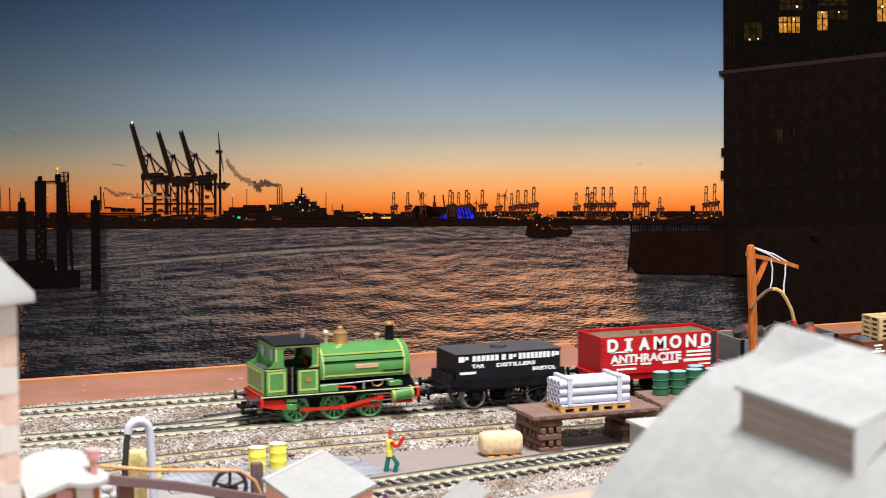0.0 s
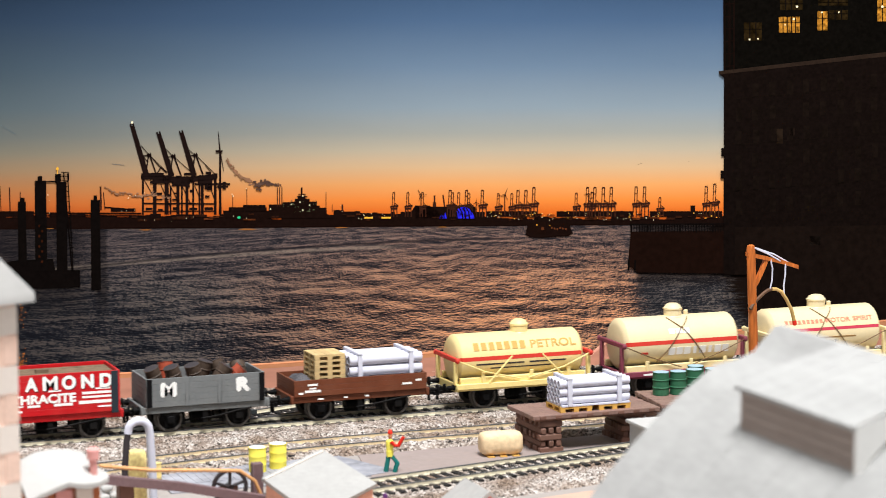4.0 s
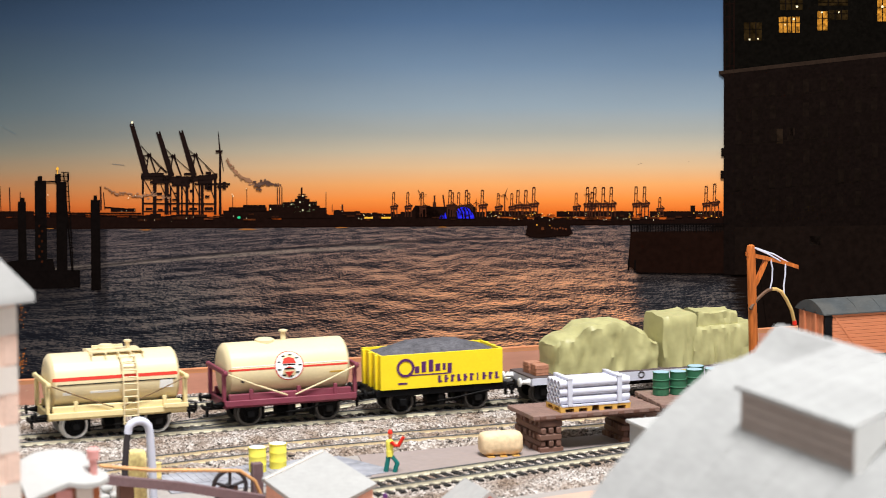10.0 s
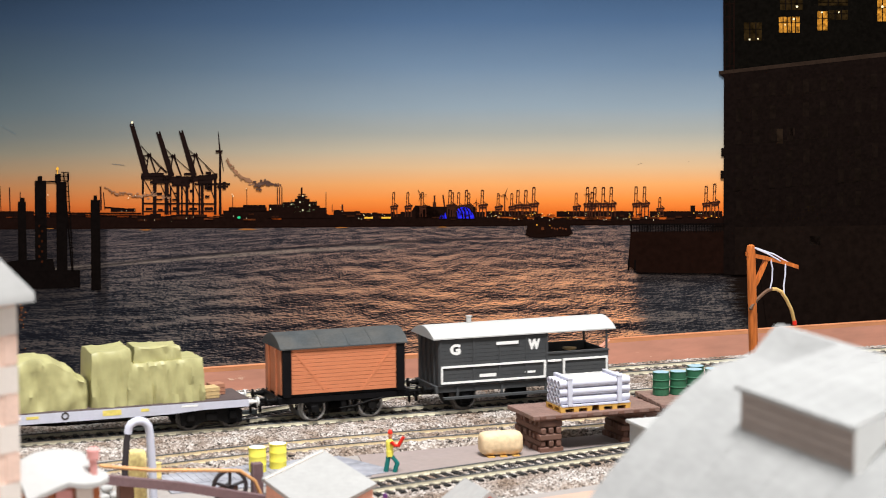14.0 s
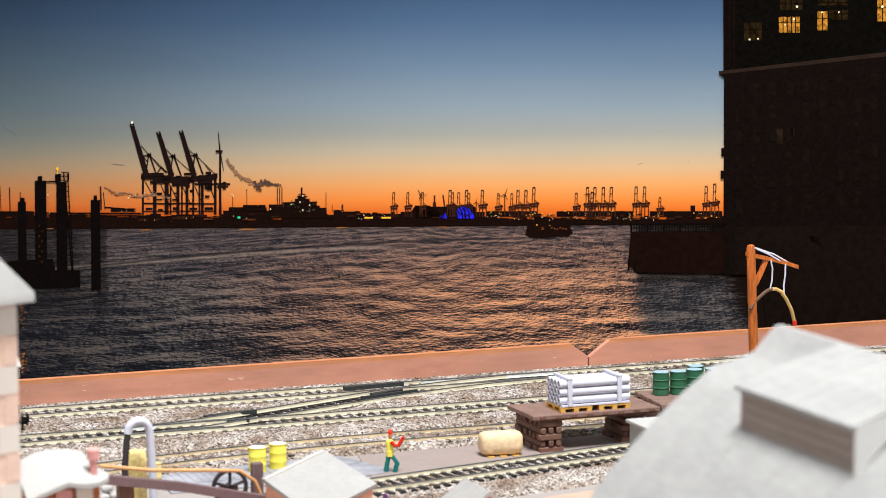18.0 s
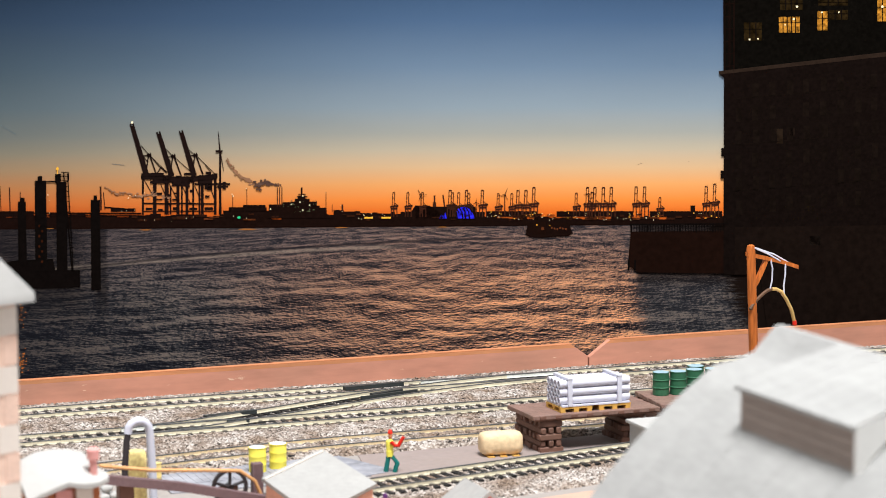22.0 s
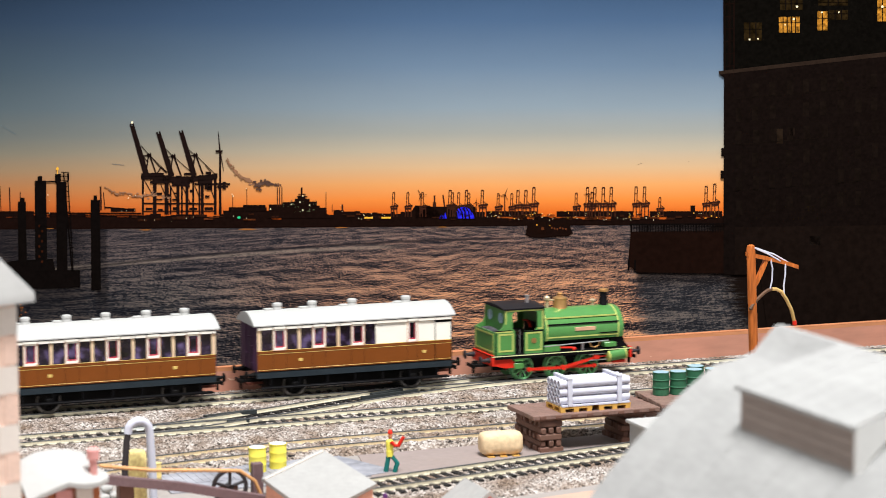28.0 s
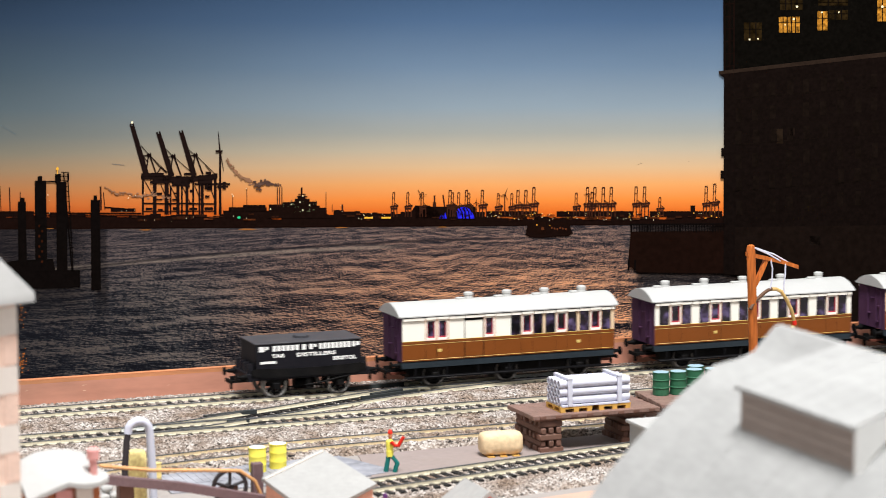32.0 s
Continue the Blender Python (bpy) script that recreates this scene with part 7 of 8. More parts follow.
def brake_van(x):
    w = vehicle("brake_van", "dark grey brake van with a white roof and open veranda", "wagon", x, 1)
    chassis(w, 96, (-31, 31), 1, 0, None, DARK_GREY, levers=False)
    L0, L1, cab = -46.5, 46.5, 12.5
    for sy in (-1, 1):
        g = Shape()
        ya, yb = sorted((sy * 13.6, sy * 14.4))
        g.box(L0, cab, ya, yb, 13, 37.4)
        part("cabin_side", g, DARK_GREY, w)
        g = Shape()
        g.box(cab, L1, ya, yb, 13, 26.2)
        part("veranda_side", g, DARK_GREY, w)
        for i in range(11):
            z = 15 + i * 2.0
            g = Shape()
            yc, yd = sorted((sy * 14.38, sy * 14.5))
            g.box(L0 + 0.4, cab - 0.4 if z > 26 else L1 - 0.4, yc, yd, z, z + 1.8)
            part("side_plank", g, DARK_GREY, w)
        for xx in (L0 + 0.6, -28, -14, 0.5, cab - 0.8):
            g = Shape()
            yc, yd = sorted((sy * 14.4, sy * 14.9))
            g.box(xx, xx + 1.0, yc, yd, 13, 37.2)
            part("side_post", g, DARK_GREY, w)
        g = Shape()
        yc, yd = sorted((sy * 14.5, sy * 15.1))
        for x0, x1 in ((L0 + 1.2, cab - 1), (21, L1 - 0.6)):
            z0, z1 = 14.2, 23.2
            g.box(x0, x1, yc, yd, z0, z0 + 1.0)
            g.box(x0, x1, yc, yd, z1 - 1.0, z1)
            g.box(x0, x0 + 1.0, yc, yd, z0 + 1.0, z1 - 1.0)
            g.box(x1 - 1.0, x1, yc, yd, z0 + 1.0, z1 - 1.0)
        g.box(cab, 20, yc, yd, 22.0, 23.0)
        part("white_handrail", g, WHITE, w, "white handrails round the panels")
        g = Shape()
        g.box(cab, L1, min(sy * 13.4, sy * 15), max(sy * 13.4, sy * 15), 26.0, 26.9)
        part("veranda_rail", g, DARK_GREY, w)
        for xx in (L1 - 1.0,):
            g = Shape()
            g.tube((xx, sy * 14, 26), (xx, sy * 14, 37.4), 0.7, n=8)
            part("roof_post", g, DARK_GREY, w)
        g = Shape()
        g.box(-44, 44, min(sy * 13.5, sy * 16.5), max(sy * 13.5, sy * 16.5), 6.6, 7.6)
        for k in (-36, -12, 12, 36):
            g.box(k - 0.6, k + 0.6, min(sy * 13, sy * 14), max(sy * 13, sy * 14), 7.4, 12)
        part("footboard", g, DARK_GREY, w)
    for xx, top in ((L0, 38), (cab, 38), (L1 - 0.8, 26.2)):
        g = Shape()
        g.box(xx, xx + 0.8, -13.6, 13.6, 13, top)
        part("end_wall", g, DARK_GREY, w)
    for y in (-9, -3, 3, 9):
        g = Shape()
        g.box(L0 - 0.7, L0, y - 0.6, y + 0.6, 13, 38.5)
        part("end_post", g, DARK_GREY, w)
    g = Shape()
    g.box(L0, L1, -13.6, 13.6, 12.8, 13.8)
    part("floor_boards", g, DECK, w)
    g = Shape()
    g.lathe((32, 2, 13.8), (0, 0, 1), [(0, 1.2), (11, 1.0), (11.2, 3.6), (12, 3.6), (12.4, 0.6)], 14)
    part("brake_wheel", g, PALLET_PALE, w)
    g = Shape()
    prof = [(-15.8, 36.9), (-15.8, 37.5)] + [(-15.6 + 31.2 * i / 14, 37.6 + 4.6 * math.sin(math.pi * i / 14) ** 0.9) for i in range(15)] + [(15.8, 37.5), (15.8, 36.9)]
    g.prism(prof, "x", L0 - 3, L1 + 3.4)
    part("roof", g, ROOF_WHITE, w, "white arched roof")
    g = Shape()
    g.lathe((-24.5, 0, 41.6), (0, 0, 1), [(0, 1.3), (3.6, 1.3), (3.7, 1.6), (4.2, 1.6)], 12)
    part("stove_chimney", g, ROOF_WHITE, w)
    word("lettering", "G", 5.0, (-37.5, -14.62, 31.4), WHITE, w, 5.0, None, 0.02, fat=0.3)
    word("lettering", "W", 5.0, (5.2, -14.62, 31.6), WHITE, w, 6.0, None, 0.02, fat=0.3)
    bars("stencil_bar", [(-9.5, 33.2, 12, 1.6)], WHITE, w, -14.92)
    bars("stencil_bar", [(-20, 17.4, 9, 1.6), (3, 17.6, 5.5, 1.1)], WHITE, w, -14.62)
    return w


OXIDE = paint("underframe_oxide", (96, 50, 38), 0.7, 0.2)


def coach(x, L, layout, label, vents, crests):
    """A compartment coach. layout: pieces from left to right as (kind, width); p panel, q quarter light, d door light, c pillar, g guard's door."""
    w = vehicle("compartment_coach", label, "coach", x, 2)
    axles = (-L * 0.3, L * 0.3) if L < 115 else (-L * 0.34, 0, L * 0.34)
    for sy in (-1, 1):
        g = Shape()
        g.box(-L / 2, L / 2, min(sy * 12.6, sy * 14.2), max(sy * 12.6, sy * 14.2), 10.6, 14.2, b=0.2)
        part("solebar", g, SOLEBAR, w)
        g = Shape()
        g.box(-L / 2 + 2, L / 2 - 2, min(sy * 13.0, sy * 16.6), max(sy * 13.0, sy * 16.6), 5.4, 6.3, b=0.2)
        for k in range(7):
            xx = -L / 2 + 8 + k * (L - 16) / 6
            g.box(xx - 0.5, xx + 0.5, min(sy * 12.8, sy * 13.8), max(sy * 12.8, sy * 13.8), 6.2, 10.8)
        part("footboard", g, BLACK, w)
    axle_guards(w, axles, 11.2)
    for a in axles:
        wheelset(w, a, 2, 6.3)
    buffers(w, L - 1, 12.4)
    couplings(w, L - 1, 8)
    g = Shape()
    # The black block stands in for the shade beneath the coach.
    g.box(-L / 2 + 6, L / 2 - 6, -9, 9, 4.4, 11, mat=1)
    g.box(-L / 2 - 2.5, L / 2 + 2.5, -4, 4, 6.2, 7.4)
    part("underframe", g, [OXIDE, CHASSIS], w)
    g = Shape()
    g.box(-L / 2 + 0.6, L / 2 - 0.6, -13.0, 13.0, 14.0, 15.0)
    part("floor", g, BLACK, w)
    for sx in (-1, 1):
        g = Shape()
        xa, xb = sorted((sx * L / 2, sx * (L / 2 - 0.8)))
        prof = [(-14.4, 14.2), (14.4, 14.2), (14.4, 38.4)] + [(14.4 - 28.8 * i / 12, 38.6 + 5.0 * math.sin(math.pi * i / 12) ** 0.9) for i in range(1, 12)] + [(-14.4, 38.4)]
        g.prism(prof, "x", xa, xb)
        end = part("end_wall", g, COACH_END, w, "plum-brown coach end")
        for y in (-9.5, -4.5, 4.5):
            g = Shape()
            g.box(min(sx * L / 2, sx * (L / 2 + 0.5)), max(sx * L / 2, sx * (L / 2 + 0.5)), y - 0.5, y + 0.5, 14.4, 38.6)
            part("end_strip", g, COACH_END, end)
        for z, y in ((18, -7), (22, 2), (27, -8), (31, -1), (36, -7)):
            g = Shape()
            g.box(min(sx * L / 2, sx * (L / 2 + 1.0)), max(sx * L / 2, sx * (L / 2 + 1.0)), y - 1.4, y + 1.4, z, z + 0.5)
            part("step_iron", g, COACH_END, end)
    for sy in (-1, 1):
        def slab(name, x0, x1, z0, z1, out, mat, thick=1.2, label=""):
            g = Shape()
            ya, yb = sorted((sy * (14.6 + out), sy * (14.6 + out - thick)))
            g.box(x0, x1, ya, yb, z0, z1, b=0.12)
            return part(name, g, mat, w, label)

        slab("lower_panel", -L / 2 + 0.2, L / 2 - 0.2, 14.4, 24.0, 0, COACH_BROWN, label="chocolate-brown lower panels")
        slab("gold_line", -L / 2 + 0.3, L / 2 - 0.3, 15.0, 15.25, 0.12, GOLD, 0.4)
        slab("waist_rail", -L / 2 + 0.3, L / 2 - 0.3, 23.6, 25.0, 0.2, COACH_BROWN, 1.2)
        slab("gold_line", -L / 2 + 0.3, L / 2 - 0.3, 24.95, 25.2, 0.3, GOLD, 0.5)
        slab("gold_line", -L / 2 + 0.3, L / 2 - 0.3, 23.2, 23.5, 0.12, GOLD, 0.4)
        slab("window_head", -L / 2 + 0.2, L / 2 - 0.2, 35.9, 36.15, -0.1, BLACK, 1.0)
        # Black strip drawn as the thin shadow below the roof's edge.
        slab("cantrail", -L / 2 + 0.2, L / 2 - 0.2, 37.6, 38.1, 1.15, BLACK, 1.2)
        for cx in crests:
            slab("crest", cx - 1.1, cx + 1.1, 18.8, 20.4, 0.16, GOLD, 0.4, "gold crest")
        u = -L / 2 + 0.2
        total = sum(q[1] for q in layout)
        k = (L - 0.4) / total
        for kind, width in layout:
            a, c = u, u + width * k
            u = c
            if kind == "c":
                slab("window_pillar", a, c, 25.2, 35.9, 0.05, PILLAR if width < 2.5 else COACH_CREAM)
            elif kind == "p":
                slab("upper_panel", a, c, 25.2, 35.9, 0, COACH_CREAM, label="cream upper panel")
                slab("panel_bead", a, a + 0.3, 25.2, 35.9, 0.25, COACH_CREAM, 0.4)
            elif kind == "g":
                slab("guards_door", a + 0.2, c - 0.2, 15.4, 23.4, 0.15, COACH_BROWN, 0.8)
                slab("upper_panel", a + 0.3, c - 0.3, 25.2, 34.6, 0.0, COACH_CREAM)
                slab("door_head", a, c, 34.6, 36.4, -0.2, BLACK)
                slab("door_line", a - 0.2, a + 0.2, 14.6, 36.4, 0.22, BLACK, 0.4)
                slab("door_line", c - 0.2, c + 0.2, 14.6, 36.4, 0.22, BLACK, 0.4)
            elif kind == "q":
                slab("window_glass", a, c, 25.2, 35.9, -0.75, GLASS, 0.3)
                slab("glazing_edge", a, a + 0.35, 25.2, 35.9, -0.2, BLACK, 0.6)
            elif kind == "d":
                slab("window_glass", a + 0.9, c - 0.9, 26.6, 35.4, -0.6, GLASS, 0.3)
                f = Shape()
                ya, yb = sorted((sy * 14.95, sy * 13.8))
                for q in ((a, c, 25.0, 26.5), (a, c, 35.4, 36.7), (a, a + 1.1, 26.5, 35.4), (c - 1.1, c, 26.5, 35.4)):
                    f.box(q[0], q[1], ya, yb, q[2], q[3])
                bead = Shape()
                yc, yd = sorted((sy * 15.1, sy * 14.9))
                for q in ((a, c, 25.0, 25.35), (a, c, 36.35, 36.7), (a, a + 0.35, 25.35, 36.35), (c - 0.35, c, 25.35, 36.35)):
                    bead.box(q[0], q[1], yc, yd, q[2], q[3])
                fr = part("door_light_frame", f, COACH_CREAM, w, "cream moulded door window frame")
                part("frame_bead", bead, PINK_FRAME, fr, "tan bead round the frame")
                f = Shape()
                ya, yb = sorted((sy * 14.5, sy * 13.9))
                for q in ((a + 1.1, a + 1.6, 26.5, 35.4), (c - 1.6, c - 1.1, 26.5, 35.4), (a + 1.6, c - 1.6, 26.5, 27.2)):
                    f.box(q[0], q[1], ya, yb, q[2], q[3])
                part("droplight", f, paint("droplight_red", (170, 60, 72), 0.5, 0.1) if "droplight_red" not in bpy.data.materials else bpy.data.materials["droplight_red"], fr)
                slab("door_vent", a + 0.2, c - 0.2, 36.3, 37.6, 1.1, COACH_CREAM, 0.6)
                slab("door_handle", c - 0.9, c - 0.2, 25.6, 26.0, 0.7, BRASS, 0.5)
                slab("door_line", a, a + 0.25, 14.6, 24.0, 0.06, BLACK, 0.3)
                slab("door_line", c - 0.25, c, 14.6, 24.0, 0.06, BLACK, 0.3)
            if kind != "d":
                slab("eaves_panel", a + 0.12, c - 0.12, 36.0, 37.6, 0.95, COACH_CREAM, 0.8)
    # seats and partitions behind the opaque panes
    g = Shape()
    for i in range(6):
        xx = -L / 2 + 2 + (L - 4) * i / 5
        g.box(xx - 0.6, xx + 0.6, -12.6, 12.6, 15, 37)
        g.box(max(-L / 2 + 1, xx - 4), min(L / 2 - 1, xx + 4), -12.6, 12.6, 15, 21)
    part("compartments", g, CARRIAGE_RED, w)
    g = Shape()
    prof = [(-16.0, 38.0), (-16.0, 38.6)] + [(-15.8 + 31.6 * i / 14, 38.7 + 5.4 * math.sin(math.pi * i / 14) ** 0.85) for i in range(15)] + [(16.0, 38.6), (16.0, 38.0)]
    rings = []
    for xx, s in ((-L / 2 - 1.8, 0.97), (-L / 2 - 1.2, 1), (L / 2 + 1.2, 1), (L / 2 + 1.8, 0.97)):
        rings.append([(xx, u * s, v) for u, v in prof])
    g.loft(rings)
    part("roof", g, ROOF_WHITE, w, "white arched coach roof")
    for xx in vents:
        g = Shape()
        g.lathe((xx, 0, 43.6), (0, 0, 1), [(0, 3.4), (0.6, 2.5), (2.4, 2.2), (2.5, 2.5), (3.6, 2.4), (4.0, 1.8)], 14)
        part("lamp_top", g, ROOF_WHITE, w)
        g = Shape()
        g.box(xx - 7, xx - 2.6, -1.6, 1.6, 43.6, 45.0, b=0.3)
        part("roof_vent", g, ROOF_WHITE, w)
    return w


locomotive(-716, 1)
tar_wagon(-626.8, 1)
coal_wagon_red(-542.8)
open_wagon_grey(-467.4)
low_wagon_brown(-388.6)
tank_wagon(-301.6, "yellow petrol tank wagon with red band and yellow frame", 73, "petrol", BUFF, BUFF_FRAME, BAND_RED)
tank_wagon(-211.6, "cream tank wagon with crimson band on a maroon frame", 70, "dominion", CREAM, MAROON, BAND_RED)
tank_wagon(-126.6, "cream tank wagon with pink band and tied ropes", 70, "spirit", CREAM, CREAM_FRAME, BAND_PINK)
tank_wagon(-39.2, "cream tank wagon with side ladder and white-rimmed wheels", 67, "ladder", CREAM, CREAM_FRAME, BAND_RED, [WHITE, WHEEL_DARK])
tank_wagon(46.8, "cream tank wagon with round red badge on a maroon frame", 67, "badge", CREAM, MAROON, BAND_RED)
coal_wagon_yellow(125.4)
flat_wagon(249.4)
box_van(373.8)
brake_van(469.6)

COMP = [("q", 5.6), ("d", 6.8), ("q", 5.6)]


def rows_of(n, pillar, first=2.0):
    out = [("c", first)]
    for i in range(n):
        out += COMP + [("c", pillar if i < n - 1 else first)]
    return out


locomotive(389, 2)
coach(271.6, 107, rows_of(3, 1.5)[:-1] + [("p", 16), ("d", 5.4), ("p", 9), ("g", 8.5)], "brown and cream brake coach with white roof", (-38, -19, 3, 33), (-30, 38))
coach(143.0, 107, rows_of(5, 1.5), "brown and cream five-compartment coach with white roof", (-41, -20, 0, 21, 41), (-32, 32))
coach(6.4, 122.5, rows_of(5, 4.6, 2.6), "brown and cream first-class coach with white roof", (-48, -24, 0, 24, 48), (-24, 0, 24))
coach(-140, 122.5, [("p", 12.5), ("d", 6.4), ("d", 6.4), ("p", 9), ("g", 10.5), ("d", 6.4), ("p", 9)] + rows_of(3, 1.5)[1:], "brown and cream guard's coach with white roof", (-18, 4, 26, 48), (-40, 40))
tar_wagon(-252, 2)


# loads that ride on the wagons
RIDERS = []


def rides(ob, x, y, z, turn=0, rx=0, ry=0):
    """A load of the goods train at x (train's own), y, z."""
    RIDERS.append((ob, x, y, z, turn, rx, ry))
    return ob


rides(sheeted_load(217.5, "olive tarpaulin draped over a lumpy load", [(0, 15), (0.06, 18.5), (0.2, 20), (0.33, 25), (0.4, 25.6), (0.62, 25.8), (0.68, 24.5), (0.85, 20), (0.97, 14), (1, 13)], -29.5, 29.5, 5), 217.5, 0, 14.4)
rides(crate_load(276), 276, 0, 14.4)


CRATE_TAN = paint("crate_tan", (178, 124, 98), 0.6, 0.2, spread=0.15)


def small_crate(mat):
    g = Shape()
    g.box(-3.6, 3.6, -3.4, 3.4, 0, 5.6, b=0.3)
    for z in (1.6, 3.6):
        g.box(-3.75, 3.75, -3.55, 3.55, z, z + 0.35)
    return solid("crate", g, mat, "small brown wooden crate", "crate", group="crates on the flat wagon")


for i, (cx, cy) in enumerate(((181, -8), (180.6, 1), (308, -6), (313, 2))):
    rides(small_crate([CRATE_TAN, CRATE_TAN, PALLET_PALE, CRATE_TAN][i]), cx, cy, 14.4, 3 * i)


def pallet(name, mat, label, group, at=(0, 0, 0), turn=0, half_x=9.5, half_y=9):
    t = thing(name, label, "pallet", at, turn, group)
    for y in (-half_y + 1, 0, half_y - 1):
        g = Shape()
        g.box(-half_x, half_x, y - 1, y + 1, 1.6, 2.1)
        for x in (-half_x + 1.3, 0, half_x - 1.3):
            g.box(x - 1.2, x + 1.2, y - 1, y + 1, 0.5, 1.6)
        part("bearer", g, mat, t)
    for i in range(5):
        xx = -half_x + 1.5 + i * (2 * half_x - 3) / 4
        g = Shape()
        g.box(xx - 1.5, xx + 1.5, -half_y, half_y, 2.1, 2.6)
        part("deck_board", g, mat, t)
        if i % 2 == 0:
            g = Shape()
            g.box(xx - 1.3, xx + 1.3, -half_y, half_y, 0, 0.5)
            part("base_board", g, mat, t)
    return t


for k in range(7):
    rides(pallet("pallet", PALLET_PALE, "pale wooden pallet in a stack", "stacked pallets", (0, 0, 0), 0, 7.9), -403.4, -2, 14.0 + k * 2.64, 0)


def pipe_bundle(length, nx, nz, r, label, group, at=(0, 0, 0), turn=0):
    """Stacked pipes held by two stirrups."""
    t = thing("pipe_bundle", label, "pipes", at, turn, group)
    for i in range(nx):
        for k in range(nz):
            y, z = (i - (nx - 1) / 2) * 2 * r, r + 0.7 + k * 2 * r
            g = Shape()
            n = 14
            for rr in (r * 0.98,):
                a = [[(xx, y + q * math.cos(2 * math.pi * j / n), z + q * math.sin(2 * math.pi * j / n)) for j in range(n)] for xx, q in ((-length / 2, r * 0.68), (-length / 2, rr), (length / 2, rr), (length / 2, r * 0.68), (-length / 2, r * 0.68))]
                g.loft(a, caps=False)
            part("pipe", g, LILAC, t)
    hy, hz = nx * r, nz * 2 * r + 0.7
    for xx in (-length * 0.365, length * 0.34):
        g = Shape()
        for s in (-1, 1):
            g.box(xx - 1.1, xx + 1.1, min(s * hy, s * (hy + 1.2)), max(s * hy, s * (hy + 1.2)), 0, hz + 0.6, b=0.15)
        g.box(xx - 1.1, xx + 1.1, -hy - 1.2, hy + 1.2, hz, hz + 1.2, b=0.15)
        part("stirrup", g, LILAC, t)
    g = Shape()
    g.box(-length / 2 + 0.5, length / 2 - 0.5, -hy - 1, hy + 1, 0, 0.7)
    part("base_tray", g, LILAC, t)
    return t


rides(pipe_bundle(38, 4, 3, 2.7, "pale grey plastic pipes strapped in a bundle", "pipe bundles"), -374, 0, 14.0)
for i, (dx, dy, dz, tilt) in enumerate(((-20, -3, 16, -14), (-11, -4, 17.5, -12), (-1, -3, 17.2, -10), (7, -4, 15.5, 20), (13, -2, 16.6, 30), (21, -3, 15.0, 24), (-14, 5, 16, 8), (2, 6, 16, -10), (15, 6, 16, 16))):
    ob = drum("drum", 3.7, 11.6, [DRUM_RED if i in (4, 6) else DRUM_RUST, IRON], "rusty dark brown drum tilted in the wagon", "drums in the open wagon")
    rides(ob, -467.4 + dx, dy, 19.6, 20 * i if i > 4 else 0, 6, tilt * 1.6)


# ---- the yard ----
def crib_pier(t, x0, x1, y0, y1, z0, z1):
    """Timbers laid crosswise in courses."""
    n = 5
    h = (z1 - z0) / n
    rnd = random.Random(int(x0 * 10))
    for k in range(n):
        a, c = z0 + k * h, z0 + (k + 1) * h
        if k % 2:
            for i in range(3):
                g = Shape()
                x = x0 + 1.1 + i * (x1 - x0 - 2.2) / 2
                g.box(x - 1.3, x + 1.3, y0 - rnd.uniform(0.1, 2.0), y1 + 0.6, a + 0.03, c - rnd.uniform(0.03, 0.3), b=0.4)
                part("timber", g, TIMBER, t)
        else:
            for i in range(6):
                g = Shape()
                y = y0 + 1.3 + i * (y1 - y0 - 2.6) / 5
                g.box(x0 - rnd.uniform(0.1, 1.6), x1 + rnd.uniform(0.1, 1.4), y - rnd.uniform(1.1, 2.6), y + rnd.uniform(1.1, 2.4), a + 0.03, c - rnd.uniform(0.03, 0.3), b=0.4)
                part("timber", g, TIMBER, t)


def loading_bridge():
    t = thing("loading_platform", "brown timber loading platform on crib piers", "platform")
    for i in range(8):
        g = Shape()
        y = -108 + i * 4.0
        g.box(57.8, 123, y + 0.05, y + 3.95, 12.1, 14.0, b=0.15)
        part("deck_plank", g, DECK, t)
    g = Shape()
    for y in (-106, -92, -78):
        g.box(59, 122, y - 0.8, y + 0.8, 11.1, 12.1, b=0.2)
    part("deck_beam", g, TIMBER, t)
    for i in range(8):
        g = Shape()
        x = 61 + i * 8
        g.box(x, x + 3.2, -108.5, -108.0, 12.2, 13.8, b=0.2)
        part("edge_block", g, TIMBER, t)
    crib_pier(t, 62.2, 72.2, -106.5, -77, -4, 11.1)
    crib_pier(t, 108, 118.5, -99, -78, -4, 11.1)


loading_bridge()
for x in (81.2, 101.0):
    pallet("pallet", PALLET, "new yellow wooden pallet on the platform", "pallets on the platform", (x, -95.8, 14.0), 0, 8.2, 8.6)
pipe_bundle(36.2, 4, 3, 1.95, "pale grey plastic pipes strapped in a bundle on pallets", "pipe bundles", (91.2, -95.8, 16.65))


def low_platform():
    t = thing("barrel_platform", "low brown plank platform carrying green drums", "platform", (142.3, -54.5, 0), -6)
    for i in range(6):
        g = Shape()
        y = -19.2 + i * 6.4
        g.box(-0.3 * (i % 2), 56 - 0.4 * (i % 3), y + 0.08, y + 6.32, 5.8, 8.0, b=0.3)
        part("deck_plank", g, DECK, t)
    for i in range(5):
        g = Shape()
        y = -16 + i * 8
        g.box(-0.9, 3, y - 1.3, y + 1.3, 3.4, 5.8, b=0.3)
        part("edge_block", g, TIMBER, t)
    for i in range(6):
        g = Shape()
        x = 5 + i * 8.5
        g.box(x, x + 3.0, -20.0, -17, 3.4, 5.8, b=0.3)
        part("edge_block", g, TIMBER, t)
    for x in (4, 28, 52):
        g = Shape()
        g.box(x - 1.6, x + 1.6, -17, 17, -4, 3.4, b=0.3)
        part("support", g, TIMBER, t)


